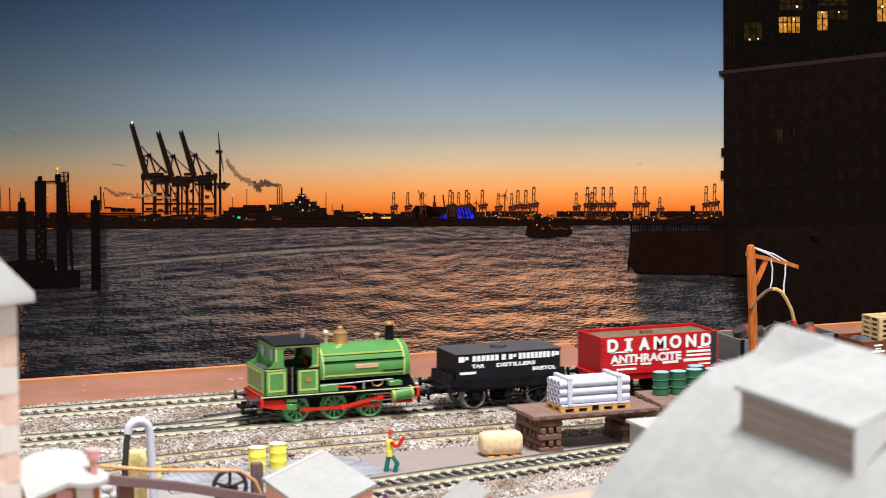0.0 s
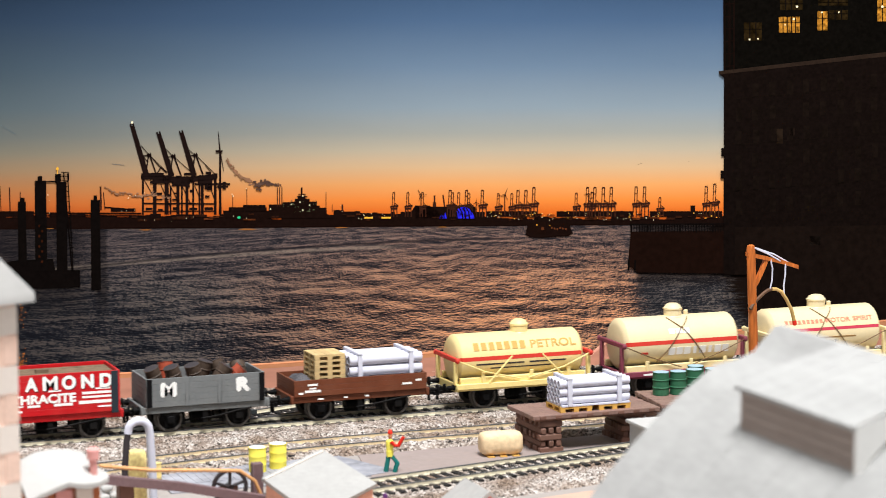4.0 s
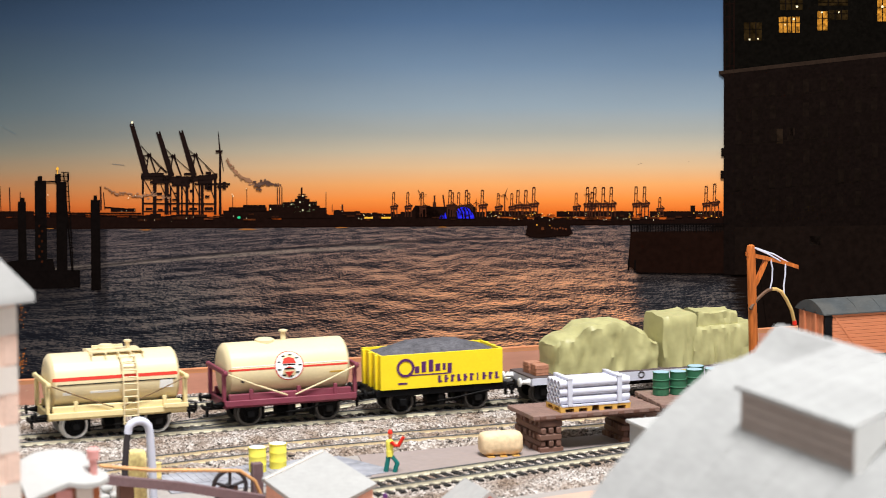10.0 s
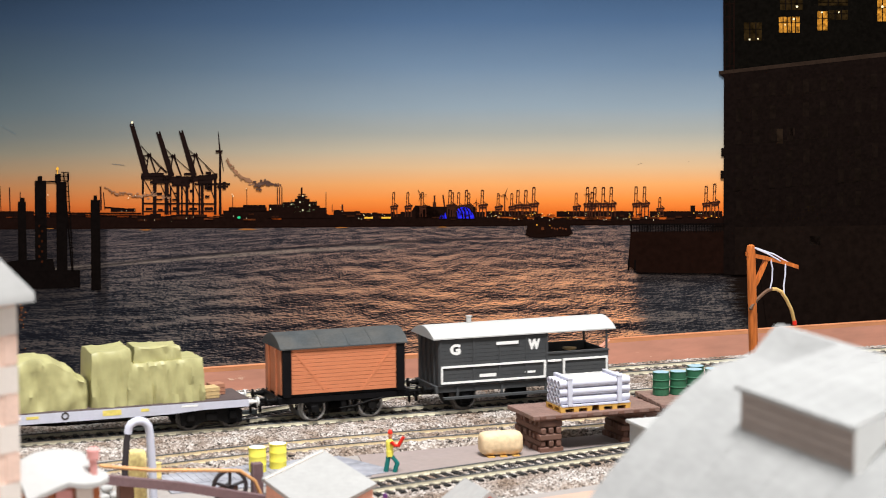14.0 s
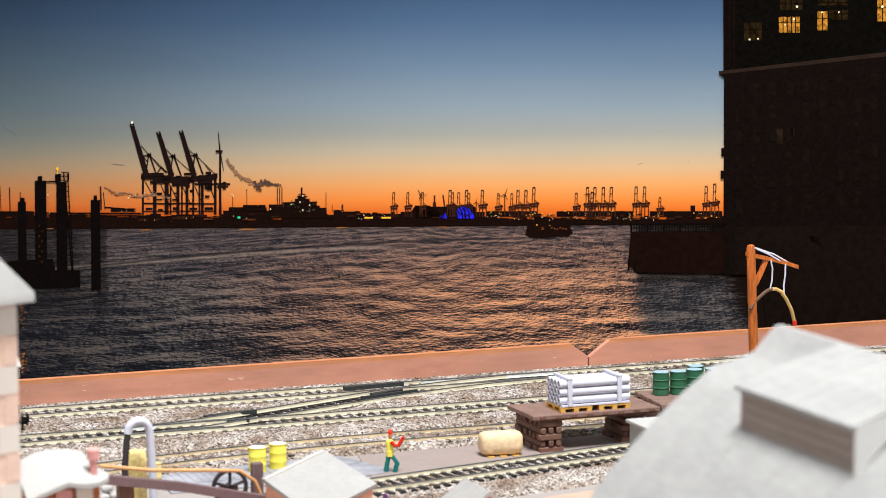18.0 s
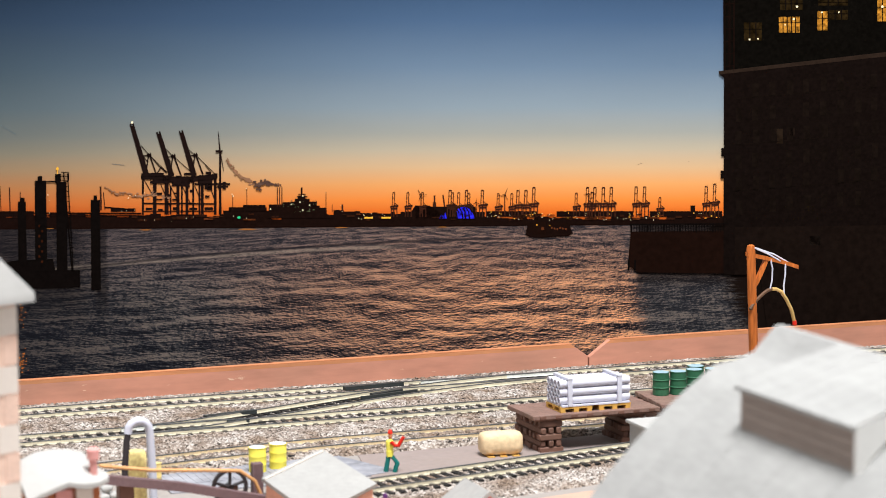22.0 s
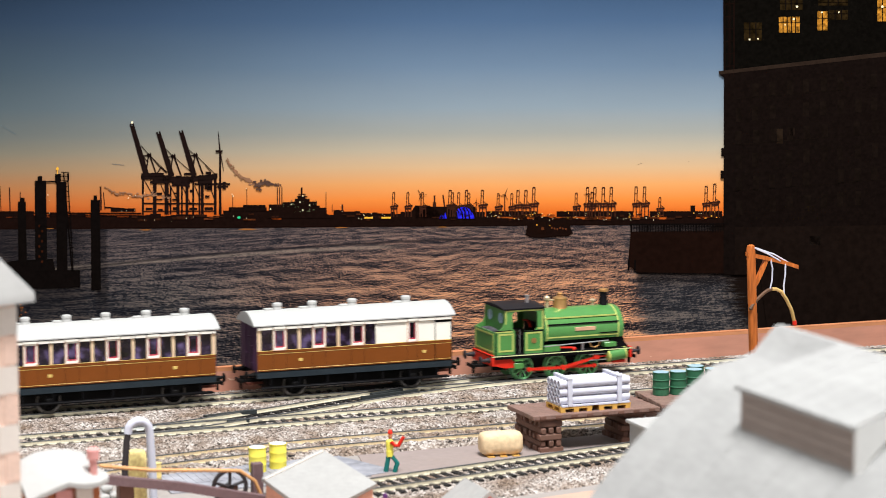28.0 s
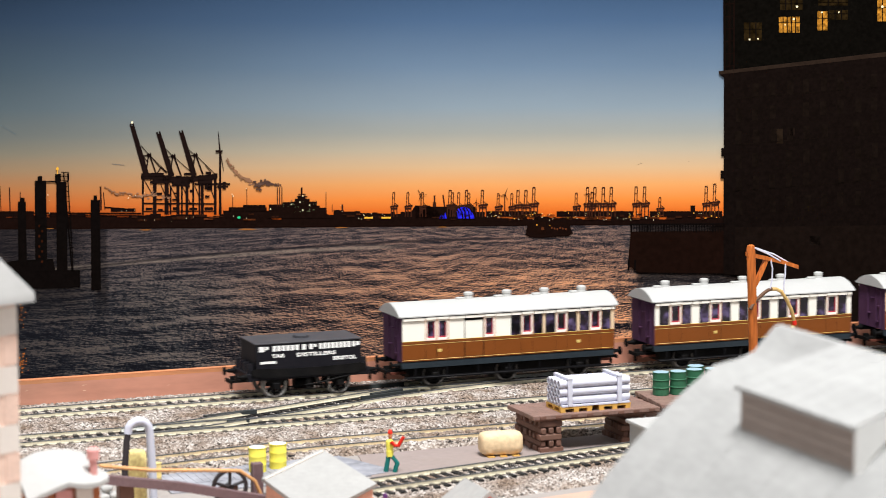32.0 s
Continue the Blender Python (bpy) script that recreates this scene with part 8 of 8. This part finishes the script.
low_platform()
for i, (x, y) in enumerate(((151.6, -50), (160.6, -51), (170.6, -49), (180.4, -50.5), (176, -40))):
    drum("drum", 4.1, 11.6, [DRUM_GREEN, DRUM_TOP], "green steel drum with pale blue lid", "green drums", (x, y, 8.0))
for x, y in ((-73, -98.5), (-62, -94)):
    drum("drum", 3.9, 12.0, [DRUM_YELLOW, WHITE], "bright yellow drum with white lid", "yellow drums", (x, y, -4), 0.1)


def lifting_post():
    t = thing("swing_post", "orange wooden post with an arm and roped bent pole", "post", (204.2, -45, 0))
    g = Shape()
    rings = []
    for z, dx, r in ((-4, 2.0, 2.7), (20, 2.2, 2.6), (45, 1.2, 2.4), (78, -0.2, 2.3), (80, -0.2, 1.9), (80.6, -0.2, 1.0)):
        rings.append([(dx + r * math.cos(k * math.pi / 5) * (1 + 0.06 * math.sin(z + k)), r * math.sin(k * math.pi / 5), z) for k in range(10)])
    g.loft(rings)
    part("upright", g, POST, t)
    g = Shape()
    g.loft([[(x, y, z) for y, z in ((-1.4, zz - 1.0), (1.4, zz - 1.0), (1.4, zz + 1.0), (-1.4, zz + 1.0))] for x, zz in ((-2.5, 75.8), (8, 73.4), (20, 70.2), (26.5, 68.0))] )
    part("arm", g, POST, t)
    g = Shape()
    g.loft([[(x + u, y, z) for u, y in ((-1.2, -1), (1.2, -1), (1.2, 1), (-1.2, 1))] for x, z in ((1.6, 59), (4, 63), (8.6, 72.6))])
    part("brace", g, POST, t)
    g = Shape()
    g.path([(11.5, -1, 57.4), (14, -1, 57.2), (17, -1, 55.8), (20, -1, 51.6), (23, -1, 46), (24.8, -1, 39.5)], 0.95, 8)
    pole = part("bent_pole", g, [paint("pole_tan", (190, 156, 96), 0.5, 0.3, grain=300)], t, "bent pale pole")
    g = Shape()
    g.path([(-1.4, -2.2, 48), (0.4, -1.6, 50), (3, -1, 52.4), (7, -1, 55.6), (9.4, -1, 57.0), (11.6, -1, 57.4)], 0.9, 8)
    part("bark_end", g, [paint("pole_dark_brown", (92, 64, 44), 0.6, 0.3, grain=300)], pole, "dark brown end of the pole")
    g = Shape()
    g.lathe((24.6, -1, 40.5), (0.2, 0, -1), [(0, 1.1), (2.0, 1.2), (2.6, 0.7)], 10)
    part("pole_tip", g, RED, t, "red tip")
    for pts in ([(10.5, -1.2, 72.5), (11.6, -1.2, 68), (11.4, -1.2, 62), (10.2, -1.2, 57.0)], [(19, -1.2, 70), (19, -1.2, 65), (18.2, -1.2, 59), (18.4, -1.2, 54.6)],
                [(1, -1.6, 79), (9, -1.4, 75.5), (16, -1.2, 71.6)], [(1.4, -1.6, 79), (13, -0.4, 75), (22, 0, 70)]):
        g = Shape()
        g.path(pts, 0.42, 6)
        part("rope", g, ROPE, t, "pale twisted rope")


lifting_post()


def bale():
    g = Shape()
    rnd = random.Random(1)
    rings = []
    for i in range(15):
        u = math.sin((i / 14 - 0.5) * math.pi)
        s = 0.45 + 0.55 * max(0.0, 1 - abs(u) ** 7) ** 0.4
        r = []
        for j in range(20):
            a = 2 * math.pi * j / 20
            c, q = math.cos(a), math.sin(a)
            k = 1 / max(abs(c), abs(q)) ** 0.62
            r.append((10 * u, 5.6 * c * k * s + rnd.uniform(-0.12, 0.12), 6.2 + 5.4 * q * k * s + rnd.uniform(-0.12, 0.12)))
        rings.append(r)
    g.loft(rings)
    t = thing("bale", "rounded tan bale tied on a small pallet", "bale", (43, -103.5, -4), -6)
    part("bale_body", g, BALE, t)
    g = Shape()
    for x in (-6, 0, 6):
        g.box(x - 1.6, x + 1.6, -6.4, 6.4, 0, 0.9)
    part("pallet_base", g, PALLET, t)


bale()


def figurine(at, turn, mats, label, arm):
    """A painted toy figure, one plain mesh."""
    g = Shape()
    g.loft([[(dx + 1.1 * math.cos(k * 1.05), dy + 1.2 * math.sin(k * 1.05), z) for k in range(6)] for dx, dy, z in ((-1.9, 0.2, 0), (-1.2, 0.2, 4.2), (-0.4, 0, 8.2))], 0)
    g.loft([[(dx + 1.1 * math.cos(k * 1.05), dy + 1.2 * math.sin(k * 1.05), z) for k in range(6)] for dx, dy, z in ((2.0, -0.6, 0), (3.3, -0.9, 4.6), (0.5, 0, 8.2))], 0)
    g.lathe((0, 0, 7.5), (0, 0, 1), [(0, 1.6), (2.7, 1.7), (2.8, 1.5)], 10, 1)
    g.lathe((0, 0, 10.2), (0, 0, 1), [(0, 1.5), (3.0, 1.85), (4.4, 1.7), (5.2, 0.8)], 10, 1)
    g.ball((0.2, 0, 16.9), 1.0, 1.05, 1.5, 10, 7, 3)
    g.lathe((0.2, 0, 18.2), (0, 0, 1), [(-0.2, 1.2), (0.1, 1.2), (1.2, 0.85), (1.7, 0.3)], 10, 2)
    g.path([(0.3, -1.9, 14.6), (2.2, -2.2, 12.8), (3.6, -2.4, 12.8), (6.0 * arm, -2.6, 16.8)], 0.8, 7, 2)
    g.path([(0.0, 1.9, 14.6), (1.4, 2.2, 12.4), (2.6, 2.0, 13.0)], 0.75, 7, 2)
    return solid("worker_figurine", g, mats, label, "figurine", at, turn)


figurine((-17.5, -120, -4), -12, [TEAL, DRUM_YELLOW, RED, SKIN_TONE], "small painted toy worker in teal, yellow and red", 1.0)
figurine((-63, -241, -4), 20, [PURPLE, YELLOW, PURPLE, BRICK], "small painted toy figure in purple and yellow", 0.8)


def white_bin():
    t = thing("white_bin", "plain white box with an overhanging lid", "box")
    g = Shape()
    g.box(96.5, 125, -150, -130, -4, 12.4, b=0.4)
    part("box_body", g, PALE_ROOF, t)
    g = Shape()
    g.box(95, 126.5, -151.5, -128.5, 12.4, 14.0, b=0.3)
    part("lid", g, PALE_ROOF, t)


white_bin()


def pump():
    t = thing("swan_neck_pipe", "grey swan-neck pipe beside a yellow tank", "pipe", (-140, -150, -4))
    pts = [(-4.6, 0, 33)]
    pts += [(-4.6 + 4.6 * (1 - math.cos(math.pi * i / 8)), 0, 34 + 4.2 * math.sin(math.pi * i / 8)) for i in range(1, 8)]
    pts += [(4.8, 0, 32), (5.6, 0, 18), (5.9, 0, 0)]
    g = Shape()
    g.path(pts, 1.75, 12)
    part("bent_pipe", g, LILAC, t)
    g = Shape()
    g.path([(-6.6, 0, 0), (-6.2, 0, 18), (-5.2, 0, 30), (-4.4, 0, 34.5)], 1.4, 10)
    part("rubber_hose", g, IRON, t, "dark rubber hose")


pump()
g = Shape()
g.lathe((-138.5, -138, -4), (0, 0, 1), [(0, 4.4), (0.4, 4.6), (11, 4.5), (11.4, 4.7), (22, 4.4), (23, 3.6)], 16)
solid("yellow_tank", g, paint("tank_amber", (248, 204, 136), 0.45, 0.4, grain=700), "small amber-yellow upright tank", "tank")


drum("drum", 2.0, 9.0, [bpy.data.materials["tank_amber"]] * 2, "slim amber drum beside the siding", "", (-120, -101, -4), 0.1)


def sack(x, y, z, turn):
    """A small plump sack, pinched at both ends."""
    g = Shape()
    rnd = random.Random(int(x * 7))
    rings = []
    for i in range(9):
        u = i / 8 * 2 - 1
        r = 0.35 + 0.65 * (1 - abs(u) ** 3) ** 0.5
        rings.append([(3.0 * u, 2.0 * r * math.cos(k * math.pi / 6) + rnd.uniform(-0.1, 0.1), 1.7 + 1.7 * r * math.sin(k * math.pi / 6)) for k in range(12)])
    g.loft(rings)
    solid("sack", g, PALE_ROOF, "small plump white sack in a heap", "sack", (x, y, z), turn, "white sacks")


for x, y, z, turn in ((-151, -129, -4, 10), (-145.5, -126, -4, 70), (-148.5, -121, -4, -20), (-148.5, -126, -0.7, 30)):
    sack(x, y, z, turn)

SHAFT = paint("shaft_brown", (112, 90, 92), 0.6, 0.15)
RAIL_ORANGE = paint("cart_rail_orange", (216, 160, 106), 0.5, 0.2)


def handcart():
    t = thing("handcart", "brown handcart with a spoked iron wheel", "cart")
    g = Shape()
    g.loft([[(x, y + u, z + v) for u, v in ((-2, -1.8), (2, -1.8), (2, 1.8), (-2, 1.8))] for x, y, z in ((-168, -198, 21.5), (-135, -200, 16), (-98, -202, 7.5))])
    part("shaft", g, SHAFT, t)
    g = Shape()
    g.path([(-166, -190, 25), (-145, -190, 21.5), (-120, -190, 19.5), (-108, -191, 18.5), (-102, -192, 14), (-99, -193, 6), (-99, -193, -4)], 0.78, 8)
    part("curved_rail", g, RAIL_ORANGE, t, "bent orange rail")
    g = Shape()
    ring(g, -0.8, 0.8, 6.2, 7.6, 28, at=(-111, -186, 11))
    for k in range(5):
        a = 2 * math.pi * k / 5 + 0.3
        g.tube((-111, -186, 11), (-111 + 6.6 * math.cos(a), -186, 11 + 6.6 * math.sin(a)), 0.7, n=6)
    g.tube((-111, -188, 11), (-111, -183, 11), 1.3, n=10)
    part("spoked_wheel", g, IRON, t, "dark spoked wheel")
    g = Shape()
    g.box(-101, -96.5, -186, -182, -4, 19.8, b=0.3)
    part("corner_post", g, SHAFT, t)
    g = Shape()
    g.box(-163, -97, -199, -183, -4, -1, b=0.3)
    g.box(-160, -154, -198, -192, -1, 19, b=0.3)
    g.box(-115, -107, -184.2, -183, -1, 11)
    part("cart_bed", g, TIMBER, t)


handcart()


def panel_roof(name, corners, thick, mat, parent, label=""):
    g = Shape()
    n = (Vector(corners[1]) - Vector(corners[0])).cross(Vector(corners[2]) - Vector(corners[0])).normalized()
    if n.z < 0:
        n = -n
    g.loft([[Vector(c) - n * thick for c in corners], [Vector(c) for c in corners]])
    return part(name, g, mat, parent, label)


def lean_to():
    t = thing("lean_to_shed", "small shed with a white card roof and orange brick walls", "shed")
    A, B, C, D = (-106.0, -215, 20.3), (-74.2, -195, 25.8), (-62.4, -230, 17.5), (-96.0, -252, 11.9)
    panel_roof("roof_panel", [A, B, C, D], 1.6, ROOF_CARD, t, "plain white card roof")
    inset = [Vector(p) + (Vector((-84.6, -223, 0)) - Vector(p)) * 0.07 for p in (A, B, C, D)]
    tops = [Vector((p.x, p.y, z[2] - 2.4)) for p, z in zip(inset, (A, B, C, D))]
    g = Shape()
    g.loft([[(p.x, p.y, -4) for p in inset], tops])
    part("brick_wall", g, BRICK, t)
    g = Shape()
    e = [Vector(A) + (Vector(B) - Vector(A)) * k + (Vector(D) - Vector(A)) * 0.06 for k in (0.0, 0.98)]
    g.loft([[p + Vector((0, -0.5, 0.0)), p + Vector((0, 0.5, 0.0)), p + Vector((0, 0.5, 0.6)), p + Vector((0, -0.5, 0.6))] for p in e])
    part("roof_batten", g, QUOIN, t)


lean_to()


def nearer(t, k):
    """Scale a thing's parts about the eye: its outline in the camera's view stays, its lens blur grows."""
    m = Matrix.Translation(EYE) @ Matrix.Scale(k, 4) @ Matrix.Translation(-EYE)
    for ob in t.children:
        ob.data.transform(m)


def curved_hut():
    t = thing("curved_roof_hut", "brick hut with a swept white roof and pink flue", "hut")
    # Ridge and eave lines are shaped to the roof's outline in the camera's view.
    top = [(-202, 28.4), (-198, 31.2), (-193, 33.3), (-186.5, 34.2), (-180, 33.7), (-174, 32.3), (-170.7, 29), (-167.4, 24.7), (-163.5, 21.6)]
    low = [(-201, 19.5), (-195, 21.9), (-189.6, 23.9), (-184.5, 25.5), (-182, 24.8), (-178.5, 24.3), (-175, 24.3), (-172.3, 24.7), (-169, 26)]
    rings = []
    for (xa, za), (xb, zb) in zip(top, low):
        # each rib swells out between ridge and eave
        r = [(xa + (xb - xa) * v, -194 - 24 * v, za + (zb - za) * v + 1.6 * math.sin(math.pi * v)) for v in (0, 0.2, 0.4, 0.6, 0.8, 1)]
        rings.append(r + [(p[0], p[1], p[2] - 1.8) for p in reversed(r)])
    g = Shape()
    g.loft(rings)
    part("swept_roof", g, PALE_ROOF, t)
    g = Shape()
    g.prism([(-199, -40), (-171.5, -40), (-171.5, 21.5), (-184, 22.8), (-199, 17.8)], "y", -213.5, -196)
    part("brick_wall", g, paint("hut_brick", (176, 104, 66), 0.7, 0.15), t)
    for x, mat in ((-186, PINK), (-178, QUOIN)):
        g = Shape()
        g.box(x - 3.4, x + 3.4, -215.2, -213.8, -40, 22, b=0.3)
        part("wall_pilaster", g, mat, t)
    g = Shape()
    g.lathe((-173.4, -211, 10), (0, 0, 1), [(0, 1.7), (22, 1.6), (22.6, 2.5), (26.2, 2.6), (27.0, 1.6)], 12)
    part("flue", g, PINK, t, "pink flue pipe")
    nearer(t, 0.867)


curved_hut()


def tiny_gable():
    t = thing("gabled_kiosk", "tiny kiosk with a white gable roof and pink front", "kiosk")
    g = Shape()
    g.prism([(-26, -4), (-10, -4), (-10, 5.5), (-18, 11.0), (-26, 5.5)], "y", -238, -215)
    part("kiosk_body", g, PINK, t)
    for s in (-1, 1):
        g = Shape()
        g.prism([(-18, 11.0), (-18, 12.8), (-18 + s * 11.5, 4.6), (-18 + s * 11.5, 2.8)], "y", -241, -213.5)
        part("roof_slope", g, ROOF_CARD, t)


tiny_gable()


def corner_house():
    """The tall brick house with quoins and a hipped roof."""
    R = Vector((0.934, -0.358, 0))
    F = Vector((0.358, 0.934, 0))
    corner = Vector((-210.2, -250, 0))
    c = corner - R * 46
    t = thing("brick_house", "tall orange brick house with pale quoins and white hipped roof", "house")
    P = [c + R * 46, c + F * 46, c - R * 46, c - F * 46]
    g = Shape()
    g.loft([[(p.x, p.y, -56) for p in P], [(p.x, p.y, 104) for p in P]])
    part("brick_wall", g, HOUSE_BRICK, t)
    eave = [c + (p - c) * 1.16 for p in P]
    g = Shape()
    apex = [c + (p - c) * 0.02 for p in P]
    g.loft([[(p.x, p.y, 102) for p in eave], [(p.x, p.y, 105.5) for p in eave], [(p.x, p.y, 158) for p in apex]])
    part("hipped_roof", g, PALE_ROOF, t, "plain white hipped roof")
    for k in range(14):
        z = -53 + k * 11
        s = 9 if k % 2 else 6
        d = ((P[3] - P[0]).normalized() * s, (P[1] - P[0]).normalized() * s)
        g = Shape()
        q = [P[0] + R * 0.6, P[0] + d[1] + R * 0.6, P[0] + d[1] - R * 1.5, P[0] - R * 4, P[0] + d[0] - R * 1.5, P[0] + d[0] + R * 0.6]
        g.loft([[(p.x, p.y, z) for p in q], [(p.x, p.y, z + 10.4) for p in q]])
        part("quoin", g, QUOIN if k % 2 else HOUSE_BRICK, t)
    nearer(t, 0.82)


corner_house()


def big_roof():
    """The large building nearest the camera: a boarded roof, its profile shaped to fit the camera's view, with a long
    dormer.
    """
    t = thing("boarded_house", "large building with a white boarded roof and long dormer", "house")
    prof = [(62.8, 88.5), (57.5, 83.2), (53.6, 79.0), (47.6, 76.8), (37.4, 75.0), (26.4, 67.2), (13.6, 57.0), (3.2, 47.0), (-4.8, 39.1), (-14, 28.6), (-22, 18)]
    yf, yn, n = -330.0, -640.0, 26
    rnd = random.Random(3)
    base = Shape()
    base.prism(prof + [(-22, 15), (37, 72), (62.8, 80)], "y", yn, yf)
    part("roof_base", base, LATH, t)
    # boards laid along the slope, each a piece
    for i in range(n):
        y0, y1 = yf + (yn - yf) * i / n, yf + (yn - yf) * (i + 1) / n
        lift = 0.35 + rnd.uniform(0, 0.12)
        g = Shape()
        rings = []
        for x, z in prof:
            rings.append([(x - 0.5 * lift, y1 + 0.03, z + 0.1), (x - 0.5 * lift, y0 - 0.03, z + 0.1), (x - 0.7 * lift, y0 - 0.03, z + lift), (x - 0.7 * lift, y1 + 0.03, z + lift)])
        g.loft(rings)
        part("roof_board", g, LATH, t)
    g = Shape()
    g.prism([(62.8, 88.6), (120, 40), (120, 36), (62.8, 85)], "y", yn, yf)
    part("far_slope", g, LATH, t)
    g = Shape()
    g.box(62.4, 65.5, yn, yf + 0.2, 86.6, 88.9, b=0.3)
    part("ridge_board", g, LATH, t)
    g = Shape()
    g.prism([(-18, -83), (114, -83), (114, 40), (62, 80), (52, 74), (37, 71.5), (16, 55), (-18, 18)], "y", yn + 8, yf - 6)
    part("house_body", g, QUOIN, t)
    # dormer: plank cheek facing the tracks, roof rising to the ridge, white near end
    xa, ya, yb = 19.4, -384.0, -463.0
    for k in range(4):
        z0 = 61.5 + k * 3.9
        g = Shape()
        g.box(xa, xa + 1.2, yb, ya, z0 + 0.08, z0 + 3.8, b=0.15)
        part("cheek_plank", g, PLANK, t, "grey-brown plank")
    g = Shape()
    g.prism([(xa + 1.2, 61), (xa + 1.2, 76.2), (50, 84.5), (60, 87), (60, 80), (48, 74), (36, 72)], "y", yb + 1, ya)
    part("dormer_body", g, PLANK, t)
    for i in range(8):
        y0, y1 = ya + 1 + (yb - ya - 3) * i / 8, ya + 1 + (yb - ya - 3) * (i + 1) / 8
        g = Shape()
        g.loft([[(x, y1 + 0.1, z), (x, y0 - 0.1, z), (x, y0 - 0.1, z + 1.4), (x, y1 + 0.1, z + 1.4)] for x, z in ((xa - 2.0, 76.2), (36, 82.6), (61, 88.8))])
        part("dormer_board", g, LATH, t)
    g = Shape()
    g.prism([(xa - 1, 61), (xa - 1, 77.6), (61, 90.4), (61, 87), (30, 72)], "y", yb - 2, yb - 0.6)
    part("dormer_end", g, WHITE, t, "white dormer end")
    nearer(t, 0.75)


big_roof()

# a paved grey apron and the brown road strip between the sidings
g = Shape()
g.prism([(-19, -80), (150, -78), (150, -118), (90, -132), (20, -144), (-30, -134)], "z", -3.98, -3.55)
solid("road", g, paint("road_brown", (148, 134, 129), 0.85, 0.08, grain=300, dirt=0.2), "smooth grey-brown yard road", "road", kind="structure")
g = Shape()
g.prism([(-120, -82), (-28, -79), (-14, -119), (-40, -128), (-120, -126)], "z", -3.98, -3.3)
for i in range(24):
    x = -119 + i * 3.6
    g.prism([(x, -83), (x + 2.6, -82.6), (x + 2.6, -111), (x, -111)], "z", -3.3, -3.15)
solid("grating", g, paint("slab_grey", (150, 150, 157), 0.7, 0.35, grain=180, dirt=0.25), "ribbed pale grey grating beside the siding", "grating", kind="stuff")
g = Shape()
g.prism([(-190, -235), (120, -176), (120, -320), (-190, -320)], "z", -3.96, -3.3)
solid("pavement", g, paint("pavement_pink", (190, 158, 140), 0.8, 0.08), "pinkish painted pavement at the front", "pavement", kind="structure")


# ---- motion ----
GOODS = [(0, 711.1), (0.5, 670.0), (1, 630.4), (1.5, 590.0), (2, 548.6), (2.5, 508.0), (3, 469.8), (3.5, 432.1), (4.5, 356.2), (5.5, 280.1), (6, 240.0), (6.5, 199.9), (7, 159.4), (7.5, 118.6),
         (8, 78.8), (8.5, 39.4), (9, 0), (9.5, -38.9), (10, -77.2), (10.5, -114.8), (11, -152.3), (11.5, -190.9), (12, -230.6), (12.5, -269.6), (13, -306.2), (13.5, -341.8), (14, -376.9), (14.5, -412.5),
         (15.5, -490), (16.5, -568.1), (17, -605.8), (18, -682), (19, -756), (20, -820), (21, -858), (22, -870), (32, -870)]
PASSENGER = [(0, -860), (22, -860), (22.6, -850), (23.2, -812), (24, -729), (24.5, -669), (25, -609), (25.5, -549), (26.5, -430), (27.5, -309.2), (28, -245.6), (28.5, -183.6), (29, -122.9),
             (29.5, -61.7), (30, 0), (30.5, 62.6), (31, 126.4), (31.5, 190.0), (32, 252.7)]


def place_of(rows, t):
    for (a, p), (c, q) in zip(rows, rows[1:]):
        if a <= t <= c:
            return p + (q - p) * (t - a) / (c - a)
    return rows[-1][1]


def motions():
    for train, rows, y in ((1, GOODS, 0.0), (2, PASSENGER, FAR)):
        for ob, x in VEHICLES[train]:
            walk(ob, [(t, pose((x + s) * 0.001, y * 0.001, 0)) for t, s in rows])
    for ob, x, y, z, turn, rx, ry in RIDERS:
        walk(ob, [(t, pose((x + s) * 0.001, y * 0.001, z * 0.001, rx, ry, turn)) for t, s in GOODS])
    step = 2 / 30
    for train, rows, t0, t1 in ((1, GOODS, 0.0, 22.0), (2, PASSENGER, 22.0, 32.0)):
        times = [t0 + step * i for i in range(int(round((t1 - t0) / step)) + 1)]
        times = ([0.0] if t0 > 0 else []) + times + ([32.0] if t1 < 32 else [])
        for ob, x, r, tr in TURNING:
            if tr == train:
                walk(ob, [(t, pose(x * 0.001, 0, r * 0.001, 0, math.degrees(place_of(rows, t) / r) % 360, 0)) for t in times])
        for rod, con, cross, tr, lead in RODS:
            if tr != train:
                continue
            ra, rb, rc = [], [], []
            for t in times:
                a = -place_of(rows, t) / 6.1 + radians(lead + 200)
                px, pz = -1.8 + 3.0 * math.cos(a), 6.1 + 3.0 * math.sin(a)
                ra.append((t, pose(px * 0.001, 0, pz * 0.001)))
                rise = 10.0 - pz
                reach = math.sqrt(20 * 20 - rise * rise)
                rb.append((t, pose(px * 0.001, 0, pz * 0.001, 0, -math.degrees(math.atan2(rise, reach)), 0)))
                rc.append((t, pose((px + reach - 18.7) * 0.001, 0, 0)))
            walk(rod, ra), walk(con, rb), walk(cross, rc)


motions()
